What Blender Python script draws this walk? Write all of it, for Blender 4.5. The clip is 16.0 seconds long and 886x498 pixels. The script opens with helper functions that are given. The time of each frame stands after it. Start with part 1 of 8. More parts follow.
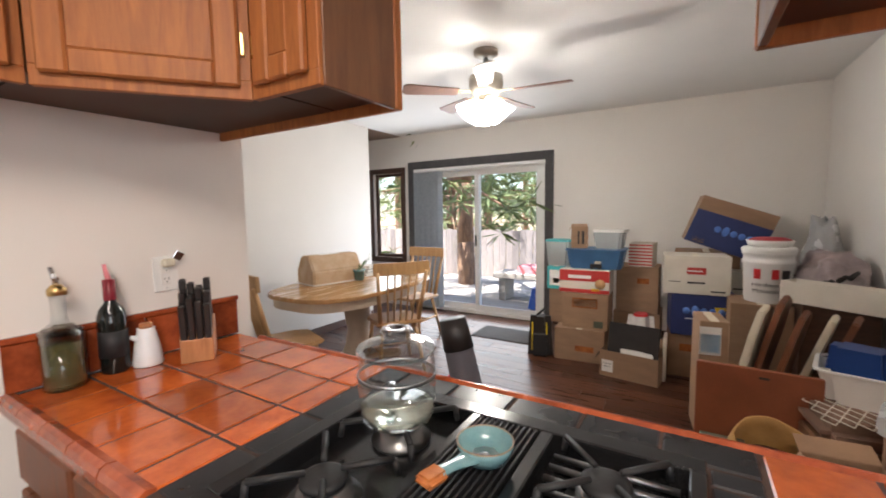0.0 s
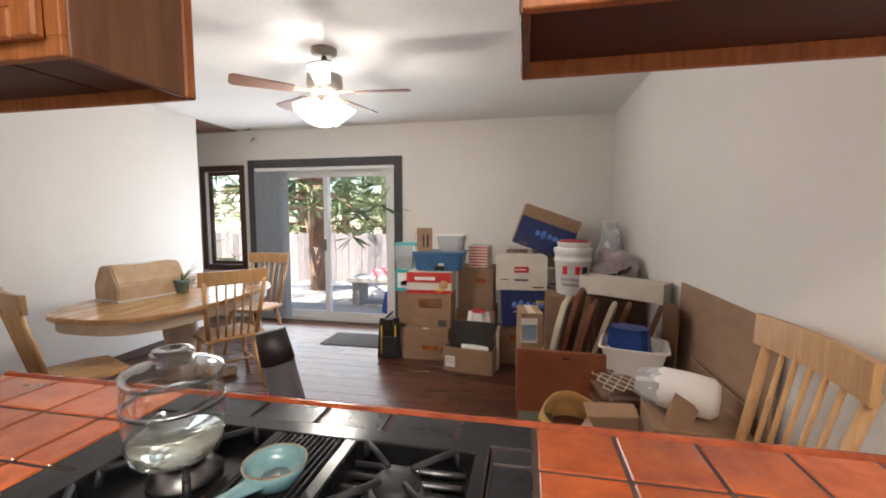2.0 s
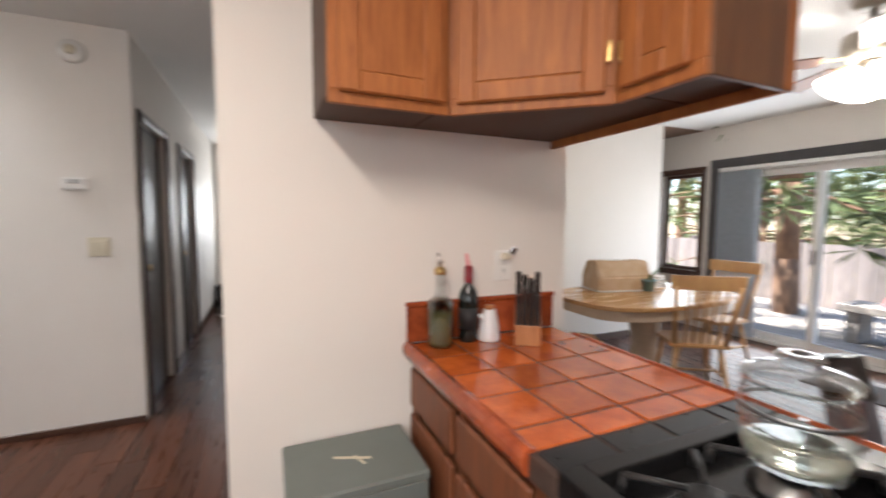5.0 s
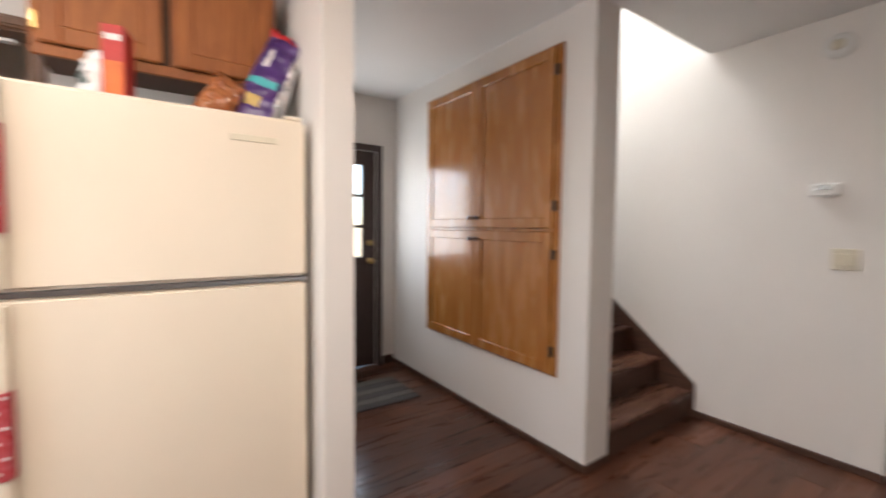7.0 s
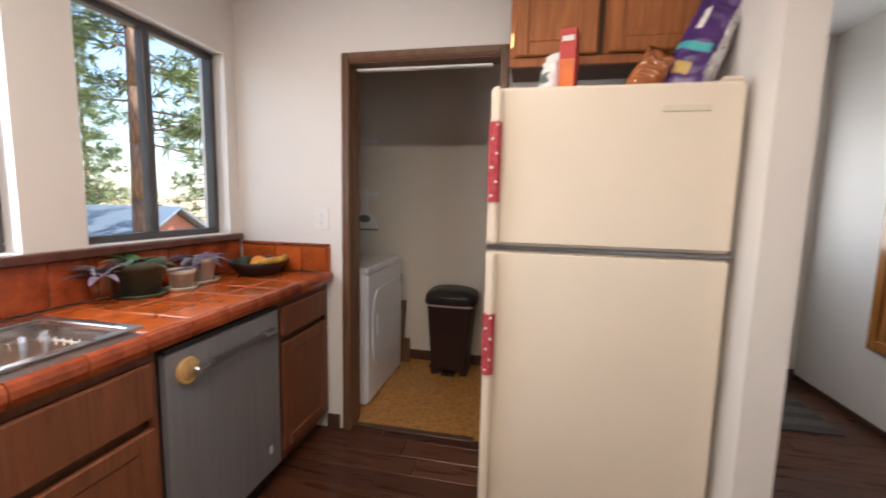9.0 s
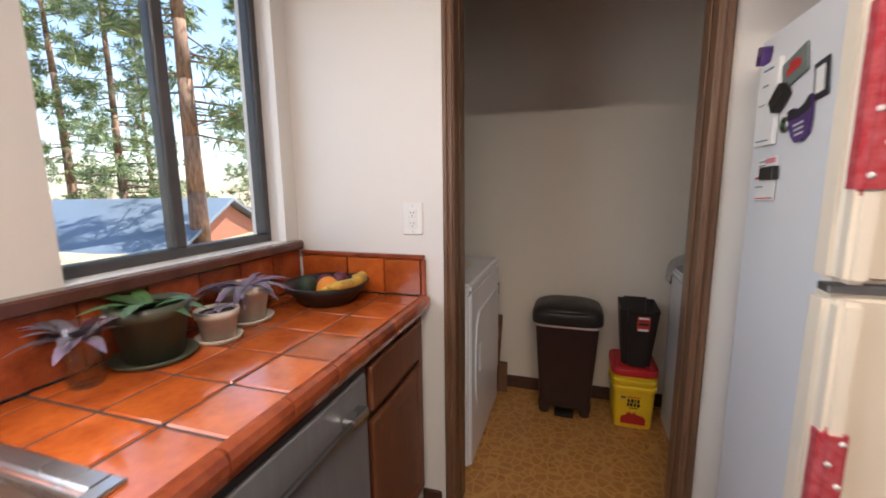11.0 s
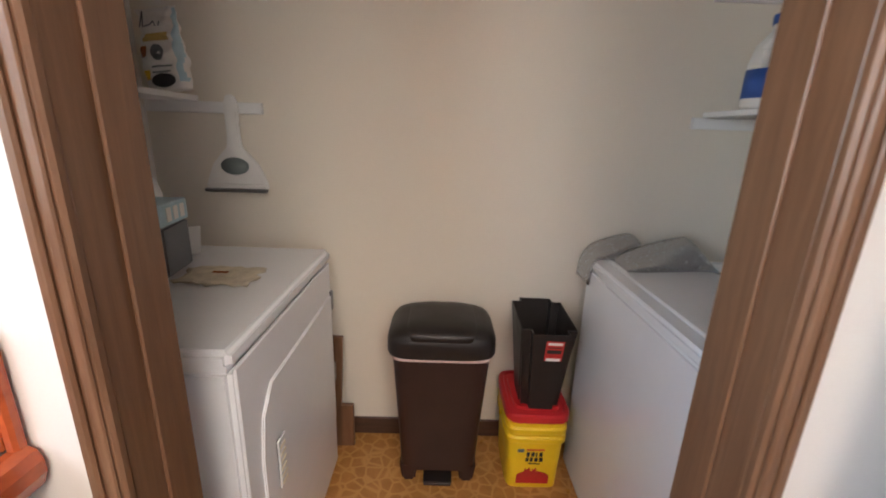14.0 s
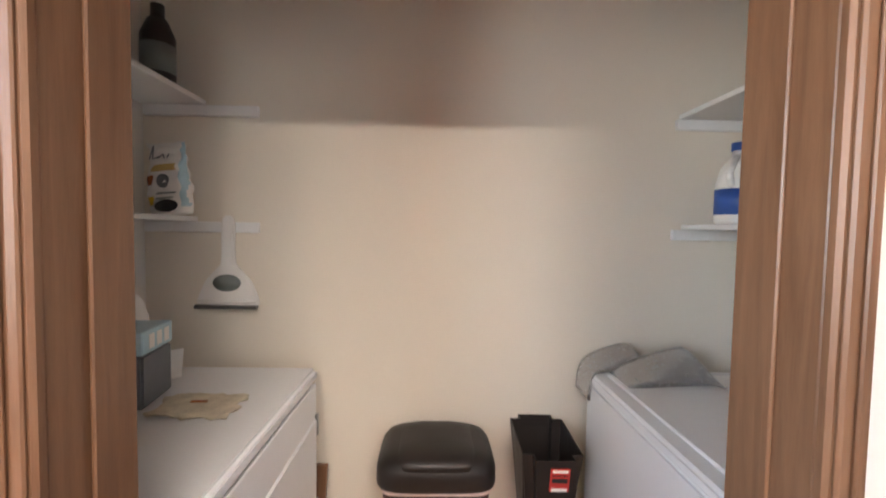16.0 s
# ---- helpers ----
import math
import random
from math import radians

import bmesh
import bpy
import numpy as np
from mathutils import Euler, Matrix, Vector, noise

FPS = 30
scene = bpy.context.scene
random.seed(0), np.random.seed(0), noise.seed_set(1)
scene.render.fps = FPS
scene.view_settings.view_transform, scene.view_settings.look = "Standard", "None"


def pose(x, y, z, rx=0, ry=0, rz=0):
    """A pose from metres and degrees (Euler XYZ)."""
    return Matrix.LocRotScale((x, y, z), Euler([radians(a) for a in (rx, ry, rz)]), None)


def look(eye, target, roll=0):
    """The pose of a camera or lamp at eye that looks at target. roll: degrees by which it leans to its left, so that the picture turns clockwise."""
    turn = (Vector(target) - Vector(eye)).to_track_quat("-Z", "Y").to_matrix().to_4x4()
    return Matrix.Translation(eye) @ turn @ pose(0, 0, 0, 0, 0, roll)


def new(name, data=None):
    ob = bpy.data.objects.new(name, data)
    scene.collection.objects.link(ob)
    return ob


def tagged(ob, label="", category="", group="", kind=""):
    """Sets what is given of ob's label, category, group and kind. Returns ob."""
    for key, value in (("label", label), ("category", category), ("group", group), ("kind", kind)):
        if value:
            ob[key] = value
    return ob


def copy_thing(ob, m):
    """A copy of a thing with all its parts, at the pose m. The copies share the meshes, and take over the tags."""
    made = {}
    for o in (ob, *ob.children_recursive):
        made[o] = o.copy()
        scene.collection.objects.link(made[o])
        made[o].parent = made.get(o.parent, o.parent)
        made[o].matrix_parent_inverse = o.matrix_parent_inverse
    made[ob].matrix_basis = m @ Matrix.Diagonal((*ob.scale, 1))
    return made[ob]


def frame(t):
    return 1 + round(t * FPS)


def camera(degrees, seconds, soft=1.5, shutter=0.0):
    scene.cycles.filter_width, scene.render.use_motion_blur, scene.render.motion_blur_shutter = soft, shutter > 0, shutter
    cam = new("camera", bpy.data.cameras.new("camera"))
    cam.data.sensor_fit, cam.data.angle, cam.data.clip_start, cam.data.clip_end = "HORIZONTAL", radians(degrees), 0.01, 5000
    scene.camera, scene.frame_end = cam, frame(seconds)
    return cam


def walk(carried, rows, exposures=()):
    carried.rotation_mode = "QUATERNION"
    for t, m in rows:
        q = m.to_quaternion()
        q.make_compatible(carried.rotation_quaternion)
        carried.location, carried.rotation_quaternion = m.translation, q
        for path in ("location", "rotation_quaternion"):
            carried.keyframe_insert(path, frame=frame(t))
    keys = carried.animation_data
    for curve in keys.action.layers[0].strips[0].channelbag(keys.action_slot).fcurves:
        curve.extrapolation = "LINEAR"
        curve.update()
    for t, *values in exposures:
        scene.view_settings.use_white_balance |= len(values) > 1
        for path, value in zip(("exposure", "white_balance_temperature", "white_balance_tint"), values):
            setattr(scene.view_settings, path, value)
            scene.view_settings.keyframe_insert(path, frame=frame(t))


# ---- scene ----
cam = camera(94.7, 16.0, 1.8, 0.5)
PATH = [
    (0, (0.725, 0.777, 1.388), (-0.299, 2.485, 1.21), -0.8),
    (0.5, (0.751, 0.795, 1.391), (-0.134, 2.581, 1.22), -0.6),
    (1, (0.784, 0.816, 1.39), (0.115, 2.693, 1.221), -0.4),
    (1.5, (0.814, 0.829, 1.388), (0.328, 2.761, 1.222), -0.2),
    (2, (0.834, 0.832, 1.389), (0.437, 2.785, 1.224), -0.1),
    (2.5, (0.814, 0.827, 1.389), (0.337, 2.762, 1.223), -0.1),
    (3, (0.78, 0.813, 1.389), (0.093, 2.683, 1.22), -0.1),
    (3.2, (0.762, 0.801, 1.386), (-0.031, 2.629, 1.215), -0.1),
    (5.3, (0.547, 0.541, 1.376), (-1.394, 1.003, 1.237), 0.3),
    (5.5, (0.512, 0.489, 1.376), (-1.472, 0.706, 1.241), 0.3),
    (6, (0.47, 0.374, 1.37), (-1.475, -0.074, 1.248), 0.4),
    (6.5, (0.467, 0.291, 1.341), (-1.198, -0.812, 1.239), 0.5),
    (7, (0.498, 0.213, 1.351), (-0.64, -1.428, 1.242), 0.6),
    (7.5, (0.568, 0.193, 1.361), (0.069, -1.741, 1.258), 0.8),
    (8, (0.598, 0.204, 1.367), (0.526, -1.791, 1.25), 1.2),
    (8.5, (0.61, 0.236, 1.35), (0.802, -1.748, 1.181), 1.4),
    (9, (0.713, 0.2, 1.32), (1.11, -1.747, 1.091), 1.3),
    (9.2, (0.796, 0.157, 1.311), (1.254, -1.774, 1.065), 1.2),
    (11.3, (1.275, -0.566, 1.340), (1.870, -2.446, 1.008), -0.7),
    (11.5, (1.286, -0.655, 1.328), (1.766, -2.563, 0.968), -0.5),
    (12, (1.300, -0.874, 1.321), (1.545, -2.816, 0.911), -0.0),
    (12.5, (1.319, -1.007, 1.309), (1.361, -2.953, 0.850), 0.3),
    (13, (1.370, -1.153, 1.314), (1.235, -3.093, 0.847), 0.0),
    (13.5, (1.329, -1.318, 1.305), (1.186, -3.257, 0.833), 1.0),
    (14, (1.273, -1.454, 1.308), (1.252, -3.379, 0.763), 1.9),
    (14.5, (1.287, -1.484, 1.287), (1.315, -3.368, 0.616), 1.2),
    (15, (1.289, -1.486, 1.303), (1.302, -3.396, 0.709), 0.8),
    (15.5, (1.283, -1.477, 1.362), (1.250, -3.449, 1.031), 1.0),
    (16, (1.273, -1.470, 1.374), (1.226, -3.468, 1.283), 1.0),
]
LIGHTEN = [(0, 1.95), (3.2, 1.95), (5.3, 1.85), (6.5, 1.85), (9.2, 1.5), (11.5, 1.5), (12.5, 1.8), (13.5, 2.27), (14.5, 2.7), (16, 3.0)]
walk(cam, [(t, look(eye, target, roll)) for t, eye, target, roll in PATH], [(t, stops, 6350, 12) for t, stops in LIGHTEN])

# ---- light ----
CEIL = 2.56
world = bpy.data.worlds.new("sky")
scene.world = world
world.use_nodes = True
wn = world.node_tree
sky = wn.nodes.new("ShaderNodeTexSky")
sky.sky_type = "NISHITA"
sky.sun_disc = False
sky.sun_elevation, sky.sun_rotation = radians(62), radians(231)
wn.links.new(sky.outputs[0], wn.nodes["Background"].inputs[0])
wn.nodes["Background"].inputs[1].default_value = 0.15
sun = new("sun", bpy.data.lights.new("sun", "SUN"))
sun.data.energy, sun.data.angle, sun.data.color = 5.0, radians(0.5), (1.0, 0.95, 0.86)
sun.matrix_world = look((0, 0, 20), (5.5, 4.45, 20 - 13.3))


def area_lamp(x, y, z, rx, ry, rz, w, h, watts, col=(0.93, 0.97, 1.0)):
    """An area lamp, for sky light at openings, the stairwell fill and the kitchen light."""
    lamp = new("daylight", bpy.data.lights.new("daylight", "AREA"))
    lamp.data.shape, lamp.data.size, lamp.data.size_y = "RECTANGLE", w, h
    lamp.data.energy, lamp.data.color = watts, col
    lamp.matrix_world = pose(x, y, z, rx, ry, rz)
    return lamp


area_lamp(2.375, -1.42, 1.60, 0, 90, 0, 0.94, 0.74, 0.5)
area_lamp(2.375, -0.30, 1.60, 0, 90, 0, 0.94, 1.05, 6.0)
area_lamp(-1.73, 5.60, 1.04, -90, 0, 0, 1.75, 1.95, 11)
area_lamp(-3.2, 5.66, 1.36, -90, 0, 0, 0.5, 1.2, 2)
area_lamp(-6.94, 0.50, 1.50, 0, -90, 0, 0.8, 0.58, 5)
area_lamp(-0.75, -3.37, 1.50, 90, 0, 0, 0.62, 0.9, 3.5)
# added fill high in the closed stairwell; no window is built there
area_lamp(-2.08, -3.2, 5.0, 0, 0, 0, 0.9, 1.8, 48)

kitchen_lamp = area_lamp(1.02, 0.05, CEIL - 0.12, 0, 0, 0, 1.20, 0.22, 16.5, (1.0, 0.87, 0.74))

# ---- materials ----
def mat(name, color, rough=0.6, metal=0.0, var=0.12, scale=6.0, bump=0.06, fine=180.0, spec=0.5, transmission=0.0, ior=1.45,
        emit=None, power=0.0, stretch=(1, 1, 1), coat=0.0, rvar=0.12, second=None, island=0.0, bend=0.0):
    """A node material: base colour with a broad and a fine variation, relief and uneven gloss."""
    m = bpy.data.materials.new(name)
    m.use_nodes = True
    n, l = m.node_tree.nodes, m.node_tree.links
    b = n["Principled BSDF"]
    b.inputs["Metallic"].default_value = metal
    b.inputs["Roughness"].default_value = rough
    b.inputs["Specular IOR Level"].default_value = spec
    b.inputs["IOR"].default_value = ior
    b.inputs["Transmission Weight"].default_value = transmission
    b.inputs["Coat Weight"].default_value = coat
    tc, mp = n.new("ShaderNodeTexCoord"), n.new("ShaderNodeMapping")
    info = n.new("ShaderNodeObjectInfo")
    add = n.new("ShaderNodeVectorMath")
    mul = n.new("ShaderNodeMath")
    mul.operation, mul.inputs[1].default_value = "MULTIPLY", 37.0
    l.new(info.outputs["Random"], mul.inputs[0])
    l.new(tc.outputs["Object"], mp.inputs[0])
    mp.inputs["Scale"].default_value = stretch
    l.new(mp.outputs[0], add.inputs[0])
    l.new(mul.outputs[0], add.inputs[1])
    broad, small = n.new("ShaderNodeTexNoise"), n.new("ShaderNodeTexNoise")
    for node, s, d in ((broad, scale, 4), (small, fine, 3)):
        node.inputs["Scale"].default_value, node.inputs["Detail"].default_value = s, d
        node.inputs["Distortion"].default_value = bend
        l.new(add.outputs[0], node.inputs["Vector"])
    ramp = n.new("ShaderNodeValToRGB")
    lo = second or tuple(c * (1 - 2 * var) for c in color)
    hi = color if second else tuple(min(1, c * (1 + var)) for c in color)
    ramp.color_ramp.elements[0].position, ramp.color_ramp.elements[0].color = 0.32, (*lo, 1)
    ramp.color_ramp.elements[1].position, ramp.color_ramp.elements[1].color = 0.68, (*hi, 1)
    mixf = n.new("ShaderNodeMath")
    mixf.operation = "MULTIPLY_ADD"
    mixf.inputs[1].default_value = 0.25
    l.new(small.outputs[0], mixf.inputs[0])
    off = n.new("ShaderNodeMath")
    off.operation, off.inputs[1].default_value = "MULTIPLY", 0.75
    l.new(broad.outputs[0], off.inputs[0])
    l.new(off.outputs[0], mixf.inputs[2])
    l.new(mixf.outputs[0], ramp.inputs[0])
    col = ramp.outputs[0]
    if island:
        hsv, mr = n.new("ShaderNodeHueSaturation"), n.new("ShaderNodeMapRange")
        mr.inputs["To Min"].default_value, mr.inputs["To Max"].default_value = 1 - island, 1 + island
        geo = n.new("ShaderNodeNewGeometry")
        plus = n.new("ShaderNodeMath")
        plus.operation = "ADD"
        l.new(info.outputs["Random"], plus.inputs[0])
        l.new(geo.outputs["Random Per Island"], plus.inputs[1])
        fr = n.new("ShaderNodeMath")
        fr.operation = "FRACT"
        l.new(plus.outputs[0], fr.inputs[0])
        l.new(fr.outputs[0], mr.inputs[0])
        l.new(mr.outputs[0], hsv.inputs["Value"])
        l.new(col, hsv.inputs["Color"])
        col = hsv.outputs[0]
    l.new(col, b.inputs["Base Color"])
    if rvar:
        rr = n.new("ShaderNodeMapRange")
        rr.inputs["To Min"].default_value, rr.inputs["To Max"].default_value = max(0.02, rough - rvar), min(1, rough + rvar)
        l.new(broad.outputs[0], rr.inputs[0])
        l.new(rr.outputs[0], b.inputs["Roughness"])
    if bump:
        bp = n.new("ShaderNodeBump")
        bp.inputs["Strength"].default_value, bp.inputs["Distance"].default_value = bump, 0.01
        l.new(mixf.outputs[0], bp.inputs["Height"])
        l.new(bp.outputs[0], b.inputs["Normal"])
    if emit:
        b.inputs["Emission Color"].default_value, b.inputs["Emission Strength"].default_value = (*emit, 1), power
    return m


def wood(name, light, dark, rough=0.4, grain=(1, 1, 12), scale=14.0, bump=0.12, coat=0.0, island=0.0, bend=0.9):
    """Wood whose grain is drawn out along the small axis of grain."""
    return mat(name, light, rough, second=dark, scale=scale, fine=scale * 9, stretch=grain, bump=bump, coat=coat, island=island, bend=bend)


M_WALL = mat("wall_paint", (0.78, 0.745, 0.70), 0.55, var=0.02, scale=1.5, fine=220, bump=0.10)
M_CEIL = mat("ceiling_paint", (0.80, 0.79, 0.77), 0.75, var=0.02, scale=2, fine=140, bump=0.2)
M_LAUNDRY = mat("laundry_paint", (0.78, 0.72, 0.62), 0.5, var=0.03, scale=1.2, fine=200, bump=0.10)
M_GLASS = mat("glass", (0.97, 0.99, 0.99), 0.01, var=0, bump=0, transmission=1.0, ior=1.02, rvar=0)
M_TRIM = wood("brown_trim", (0.205, 0.108, 0.060), (0.125, 0.062, 0.033), 0.36, (14, 14, 1), 3)
M_TRIMH = wood("brown_trim_long", (0.10, 0.05, 0.032), (0.05, 0.024, 0.016), 0.4, (1, 1, 8), 4)
M_FRAME = mat("dark_frame", (0.075, 0.072, 0.075), 0.40, var=0.12, scale=8)
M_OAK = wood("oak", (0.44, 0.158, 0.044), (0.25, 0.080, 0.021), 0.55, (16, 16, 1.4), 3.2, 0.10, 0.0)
# the oak again, darkened: shade on the base cabinets put into the colour
M_OAK_SHADED = wood("oak_base_shaded", (0.22, 0.075, 0.032), (0.115, 0.037, 0.016), 0.5, (12, 12, 1.1), 3.0, 0.10, 0.05)
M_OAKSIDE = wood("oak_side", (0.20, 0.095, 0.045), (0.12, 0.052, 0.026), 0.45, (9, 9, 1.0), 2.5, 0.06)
# near-black oak: the shade under the wall cabinets is coloured in
M_OAK_UNDERSHADE = mat("oak_underside_shade", (0.085, 0.04, 0.022), 0.6, var=0.1, scale=5)
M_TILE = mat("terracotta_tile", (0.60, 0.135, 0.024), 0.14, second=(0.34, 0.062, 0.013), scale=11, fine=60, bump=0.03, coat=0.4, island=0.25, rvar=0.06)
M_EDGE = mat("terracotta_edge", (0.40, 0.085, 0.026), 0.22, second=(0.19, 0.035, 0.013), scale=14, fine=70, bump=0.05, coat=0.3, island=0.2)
M_GROUT = mat("grout", (0.075, 0.045, 0.035), 0.9, var=0.2, scale=20, bump=0.2)
M_BLACKTILE = mat("black_tile", (0.022, 0.023, 0.026), 0.30, spec=0.35, var=0.3, scale=9, bump=0.02, island=0.2)
M_FLOOR = wood("dark_floor", (0.110, 0.041, 0.021), (0.050, 0.018, 0.010), 0.30, (1.2, 14, 14), 2.2, 0.05, 0.1, 0.35)
M_FLOOR.node_tree.nodes["Principled BSDF"].inputs["Specular IOR Level"].default_value = 0.32
M_FLOORK = wood("brown_floor", (0.075, 0.032, 0.018), (0.036, 0.014, 0.008), 0.28, (1.2, 14, 14), 2.2, 0.05, 0.1, 0.35)
M_WHITE = mat("white_paint", (0.82, 0.82, 0.81), 0.4, var=0.02, scale=5, bump=0.02)
M_ENAMEL = mat("white_enamel", (0.80, 0.81, 0.83), 0.22, var=0.02, scale=4, bump=0.01, rvar=0.05)


# ---- mesh helpers ----
def box(x0, x1, y0, y1, z0, z1, bev=0.0, bm=None, seg=1):
    """A box, bevelled where bev is given, added to bm."""
    b = bmesh.new()
    bmesh.ops.create_cube(b, size=1)
    bmesh.ops.scale(b, vec=(abs(x1 - x0), abs(y1 - y0), abs(z1 - z0)), verts=b.verts)
    bmesh.ops.translate(b, vec=((x0 + x1) / 2, (y0 + y1) / 2, (z0 + z1) / 2), verts=b.verts)
    if bev:
        bmesh.ops.bevel(b, geom=b.edges[:], offset=bev, segments=seg, affect="EDGES", clamp_overlap=True)
    return merged(bm, b) if bm else b


def merged(bm, b):
    tmp = bpy.data.meshes.new("tmp")
    b.to_mesh(tmp)
    b.free()
    bm.from_mesh(tmp)
    bpy.data.meshes.remove(tmp)
    return bm


def moved(b, m):
    bmesh.ops.transform(b, matrix=m, verts=b.verts)
    return b


def lathe(profile, steps=28, bm=None, at=(0, 0, 0), turn=None):
    """A solid of revolution round z from (radius, height) pairs."""
    b = bmesh.new()
    rings = []
    for r, z in profile:
        if r < 1e-5:
            rings.append([b.verts.new((0, 0, z))])
        else:
            rings.append([b.verts.new((r * math.cos(2 * math.pi * i / steps), r * math.sin(2 * math.pi * i / steps), z)) for i in range(steps)])
    for a, c in zip(rings, rings[1:]):
        for i in range(steps):
            j = (i + 1) % steps
            if len(a) == 1 and len(c) == 1:
                continue
            if len(a) == 1:
                b.faces.new((a[0], c[j], c[i]))
            elif len(c) == 1:
                b.faces.new((a[i], a[j], c[0]))
            else:
                b.faces.new((a[i], a[j], c[j], c[i]))
    bmesh.ops.recalc_face_normals(b, faces=b.faces)
    for f in b.faces:
        f.smooth = True
    if turn:
        moved(b, turn)
    bmesh.ops.translate(b, vec=at, verts=b.verts)
    return merged(bm, b) if bm else b


def rod(p, q, r, r2=None, steps=10, bm=None):
    """A round bar from p to q."""
    p, q = Vector(p), Vector(q)
    d = q - p
    b = lathe([(0, 0), (r, 0), (r if r2 is None else r2, d.length), (0, d.length)], steps)
    moved(b, Matrix.Translation(p) @ d.to_track_quat("Z", "Y").to_matrix().to_4x4())
    return merged(bm, b) if bm else b


def prism(outline, z0, z1, bev=0.0, bm=None):
    """An upright solid over a plan outline of (x, y) points."""
    b = bmesh.new()
    lo = [b.verts.new((x, y, z0)) for x, y in outline]
    hi = [b.verts.new((x, y, z1)) for x, y in outline]
    b.faces.new(lo[::-1])
    b.faces.new(hi)
    k = len(lo)
    for i in range(k):
        b.faces.new((lo[i], lo[(i + 1) % k], hi[(i + 1) % k], hi[i]))
    bmesh.ops.recalc_face_normals(b, faces=b.faces)
    if bev:
        bmesh.ops.bevel(b, geom=b.edges[:], offset=bev, segments=2, affect="EDGES", clamp_overlap=True)
    return merged(bm, b) if bm else b


def loft(rings, power=5.0, steps=40, close=True):
    """A closed skin over rounded rectangles (width, depth, height, x, y), from the first to the last."""
    b = bmesh.new()
    loops = []
    for w, d, z, cx, cy in rings:
        pts = []
        for i in range(steps):
            a = 2 * math.pi * (i + 0.5) / steps
            c, s_ = math.cos(a), math.sin(a)
            pts.append(b.verts.new((cx + w / 2 * math.copysign(abs(c) ** (2 / power), c), cy + d / 2 * math.copysign(abs(s_) ** (2 / power), s_), z)))
        loops.append(pts)
    for p, q in zip(loops, loops[1:]):
        for i in range(steps):
            b.faces.new((p[i], p[(i + 1) % steps], q[(i + 1) % steps], q[i]))
    b.faces.new(loops[0][::-1])
    b.faces.new(loops[-1])
    bmesh.ops.recalc_face_normals(b, faces=b.faces)
    return b


def linked(name, bm, material, smooth=False):
    me = bpy.data.meshes.new(name)
    if smooth:
        for f in bm.faces:
            f.smooth = True
    bm.to_mesh(me)
    bm.free()
    me.materials.append(material)
    return new(name, me)


def part(name, bm, material, parent, label="", smooth=False):
    """One mesh object under a thing or a part."""
    ob = linked(name, bm, material, smooth)
    ob.parent = parent
    return tagged(ob, label)


def thing(name, label, category, at=(0, 0, 0), rz=0, group="", kind="", tilt=(0, 0)):
    """An Empty at the base of a thing."""
    ob = new(name)
    ob.empty_display_size = 0.1
    ob.matrix_world = pose(*at, tilt[0], tilt[1], rz)
    return tagged(ob, label, category, group, kind)


def solid(name, bm, material, label, category, group="", at=None, rz=0, smooth=False, kind=""):
    """A thing of one mesh."""
    ob = linked(name, bm, material, smooth)
    if at:
        ob.matrix_world = pose(*at, 0, 0, rz)
    return tagged(ob, label, category, group, kind)


def setting(name, bm, material, label, category):
    return tagged(linked(name, bm, material), label, category, kind="structure")


def pierced(a0, a1, b0, b1, z0, z1, holes, along="x"):
    """A wall slab with openings (from, to, bottom, top)."""
    bm = bmesh.new()
    cuts = sorted({a0, a1, *[h[0] for h in holes], *[h[1] for h in holes]})
    for p, q in zip(cuts, cuts[1:]):
        spans, at = [], z0
        for h in sorted((h for h in holes if h[0] <= p and h[1] >= q), key=lambda h: h[2]):
            if h[2] > at:
                spans.append((at, h[2]))
            at = h[3]
        if at < z1:
            spans.append((at, z1))
        for lo, hi in spans:
            if along == "x":
                box(p, q, b0, b1, lo, hi, 0, bm)
            else:
                box(b0, b1, p, q, lo, hi, 0, bm)
    return bm


# ---- the large structure ----
XW, XE = -0.83, 2.34
setting("wall_partition", box(-0.95, XW, 0.476, 1.80, 0, CEIL), M_WALL, "cream painted partition wall beside the kitchen counter", "wall")
setting("wall_east", pierced(-3.12, 1.86, XE, 2.50, 0, CEIL, [(-1.80, -1.04, 1.12, 2.08), (-0.83, 0.23, 1.12, 2.08)], "y"), M_WALL, "cream painted outer kitchen wall with two windows", "wall")
setting("wall_dining_east", box(1.78, 1.92, 1.86, 5.84, 0, CEIL), M_WALL, "plain white dining room wall", "wall")
setting("wall_jog", box(1.92, 2.50, 1.86, 1.98, 0, CEIL), M_WALL, "short return of the white wall", "wall")
setting("wall_dining_north", pierced(-4.6, 1.78, 5.70, 5.84, 0, CEIL, [(-2.69, -0.77, 0.0, 2.01), (-3.46, -2.93, 0.72, 1.98)]), M_WALL, "white wall with a sliding glass door", "wall")
setting("wall_dining_west", box(-3.02, -2.90, 1.17, 4.96, 0, 2.504), M_WALL, "white dining room wall behind the table", "wall")
setting("wall_alcove_west", box(-4.72, -4.6, 3.4, 5.84, 0, CEIL), M_WALL, "white wall of the next room", "wall")
setting("wall_alcove_south", box(-4.6, -3.02, 3.4, 3.52, 0, 2.498), M_WALL, "white wall of the next room", "wall")
setting("wall_hall_north", box(-6.95, -0.95, 1.05, 1.17, 0, CEIL), M_WALL, "white hallway wall", "wall")
setting("wall_hall_west", pierced(-0.30, 1.17, -7.07, -6.95, 0, CEIL, [(0.08, 0.98, 0, 2.04)], "y"), M_WALL, "white wall round the front door", "wall")
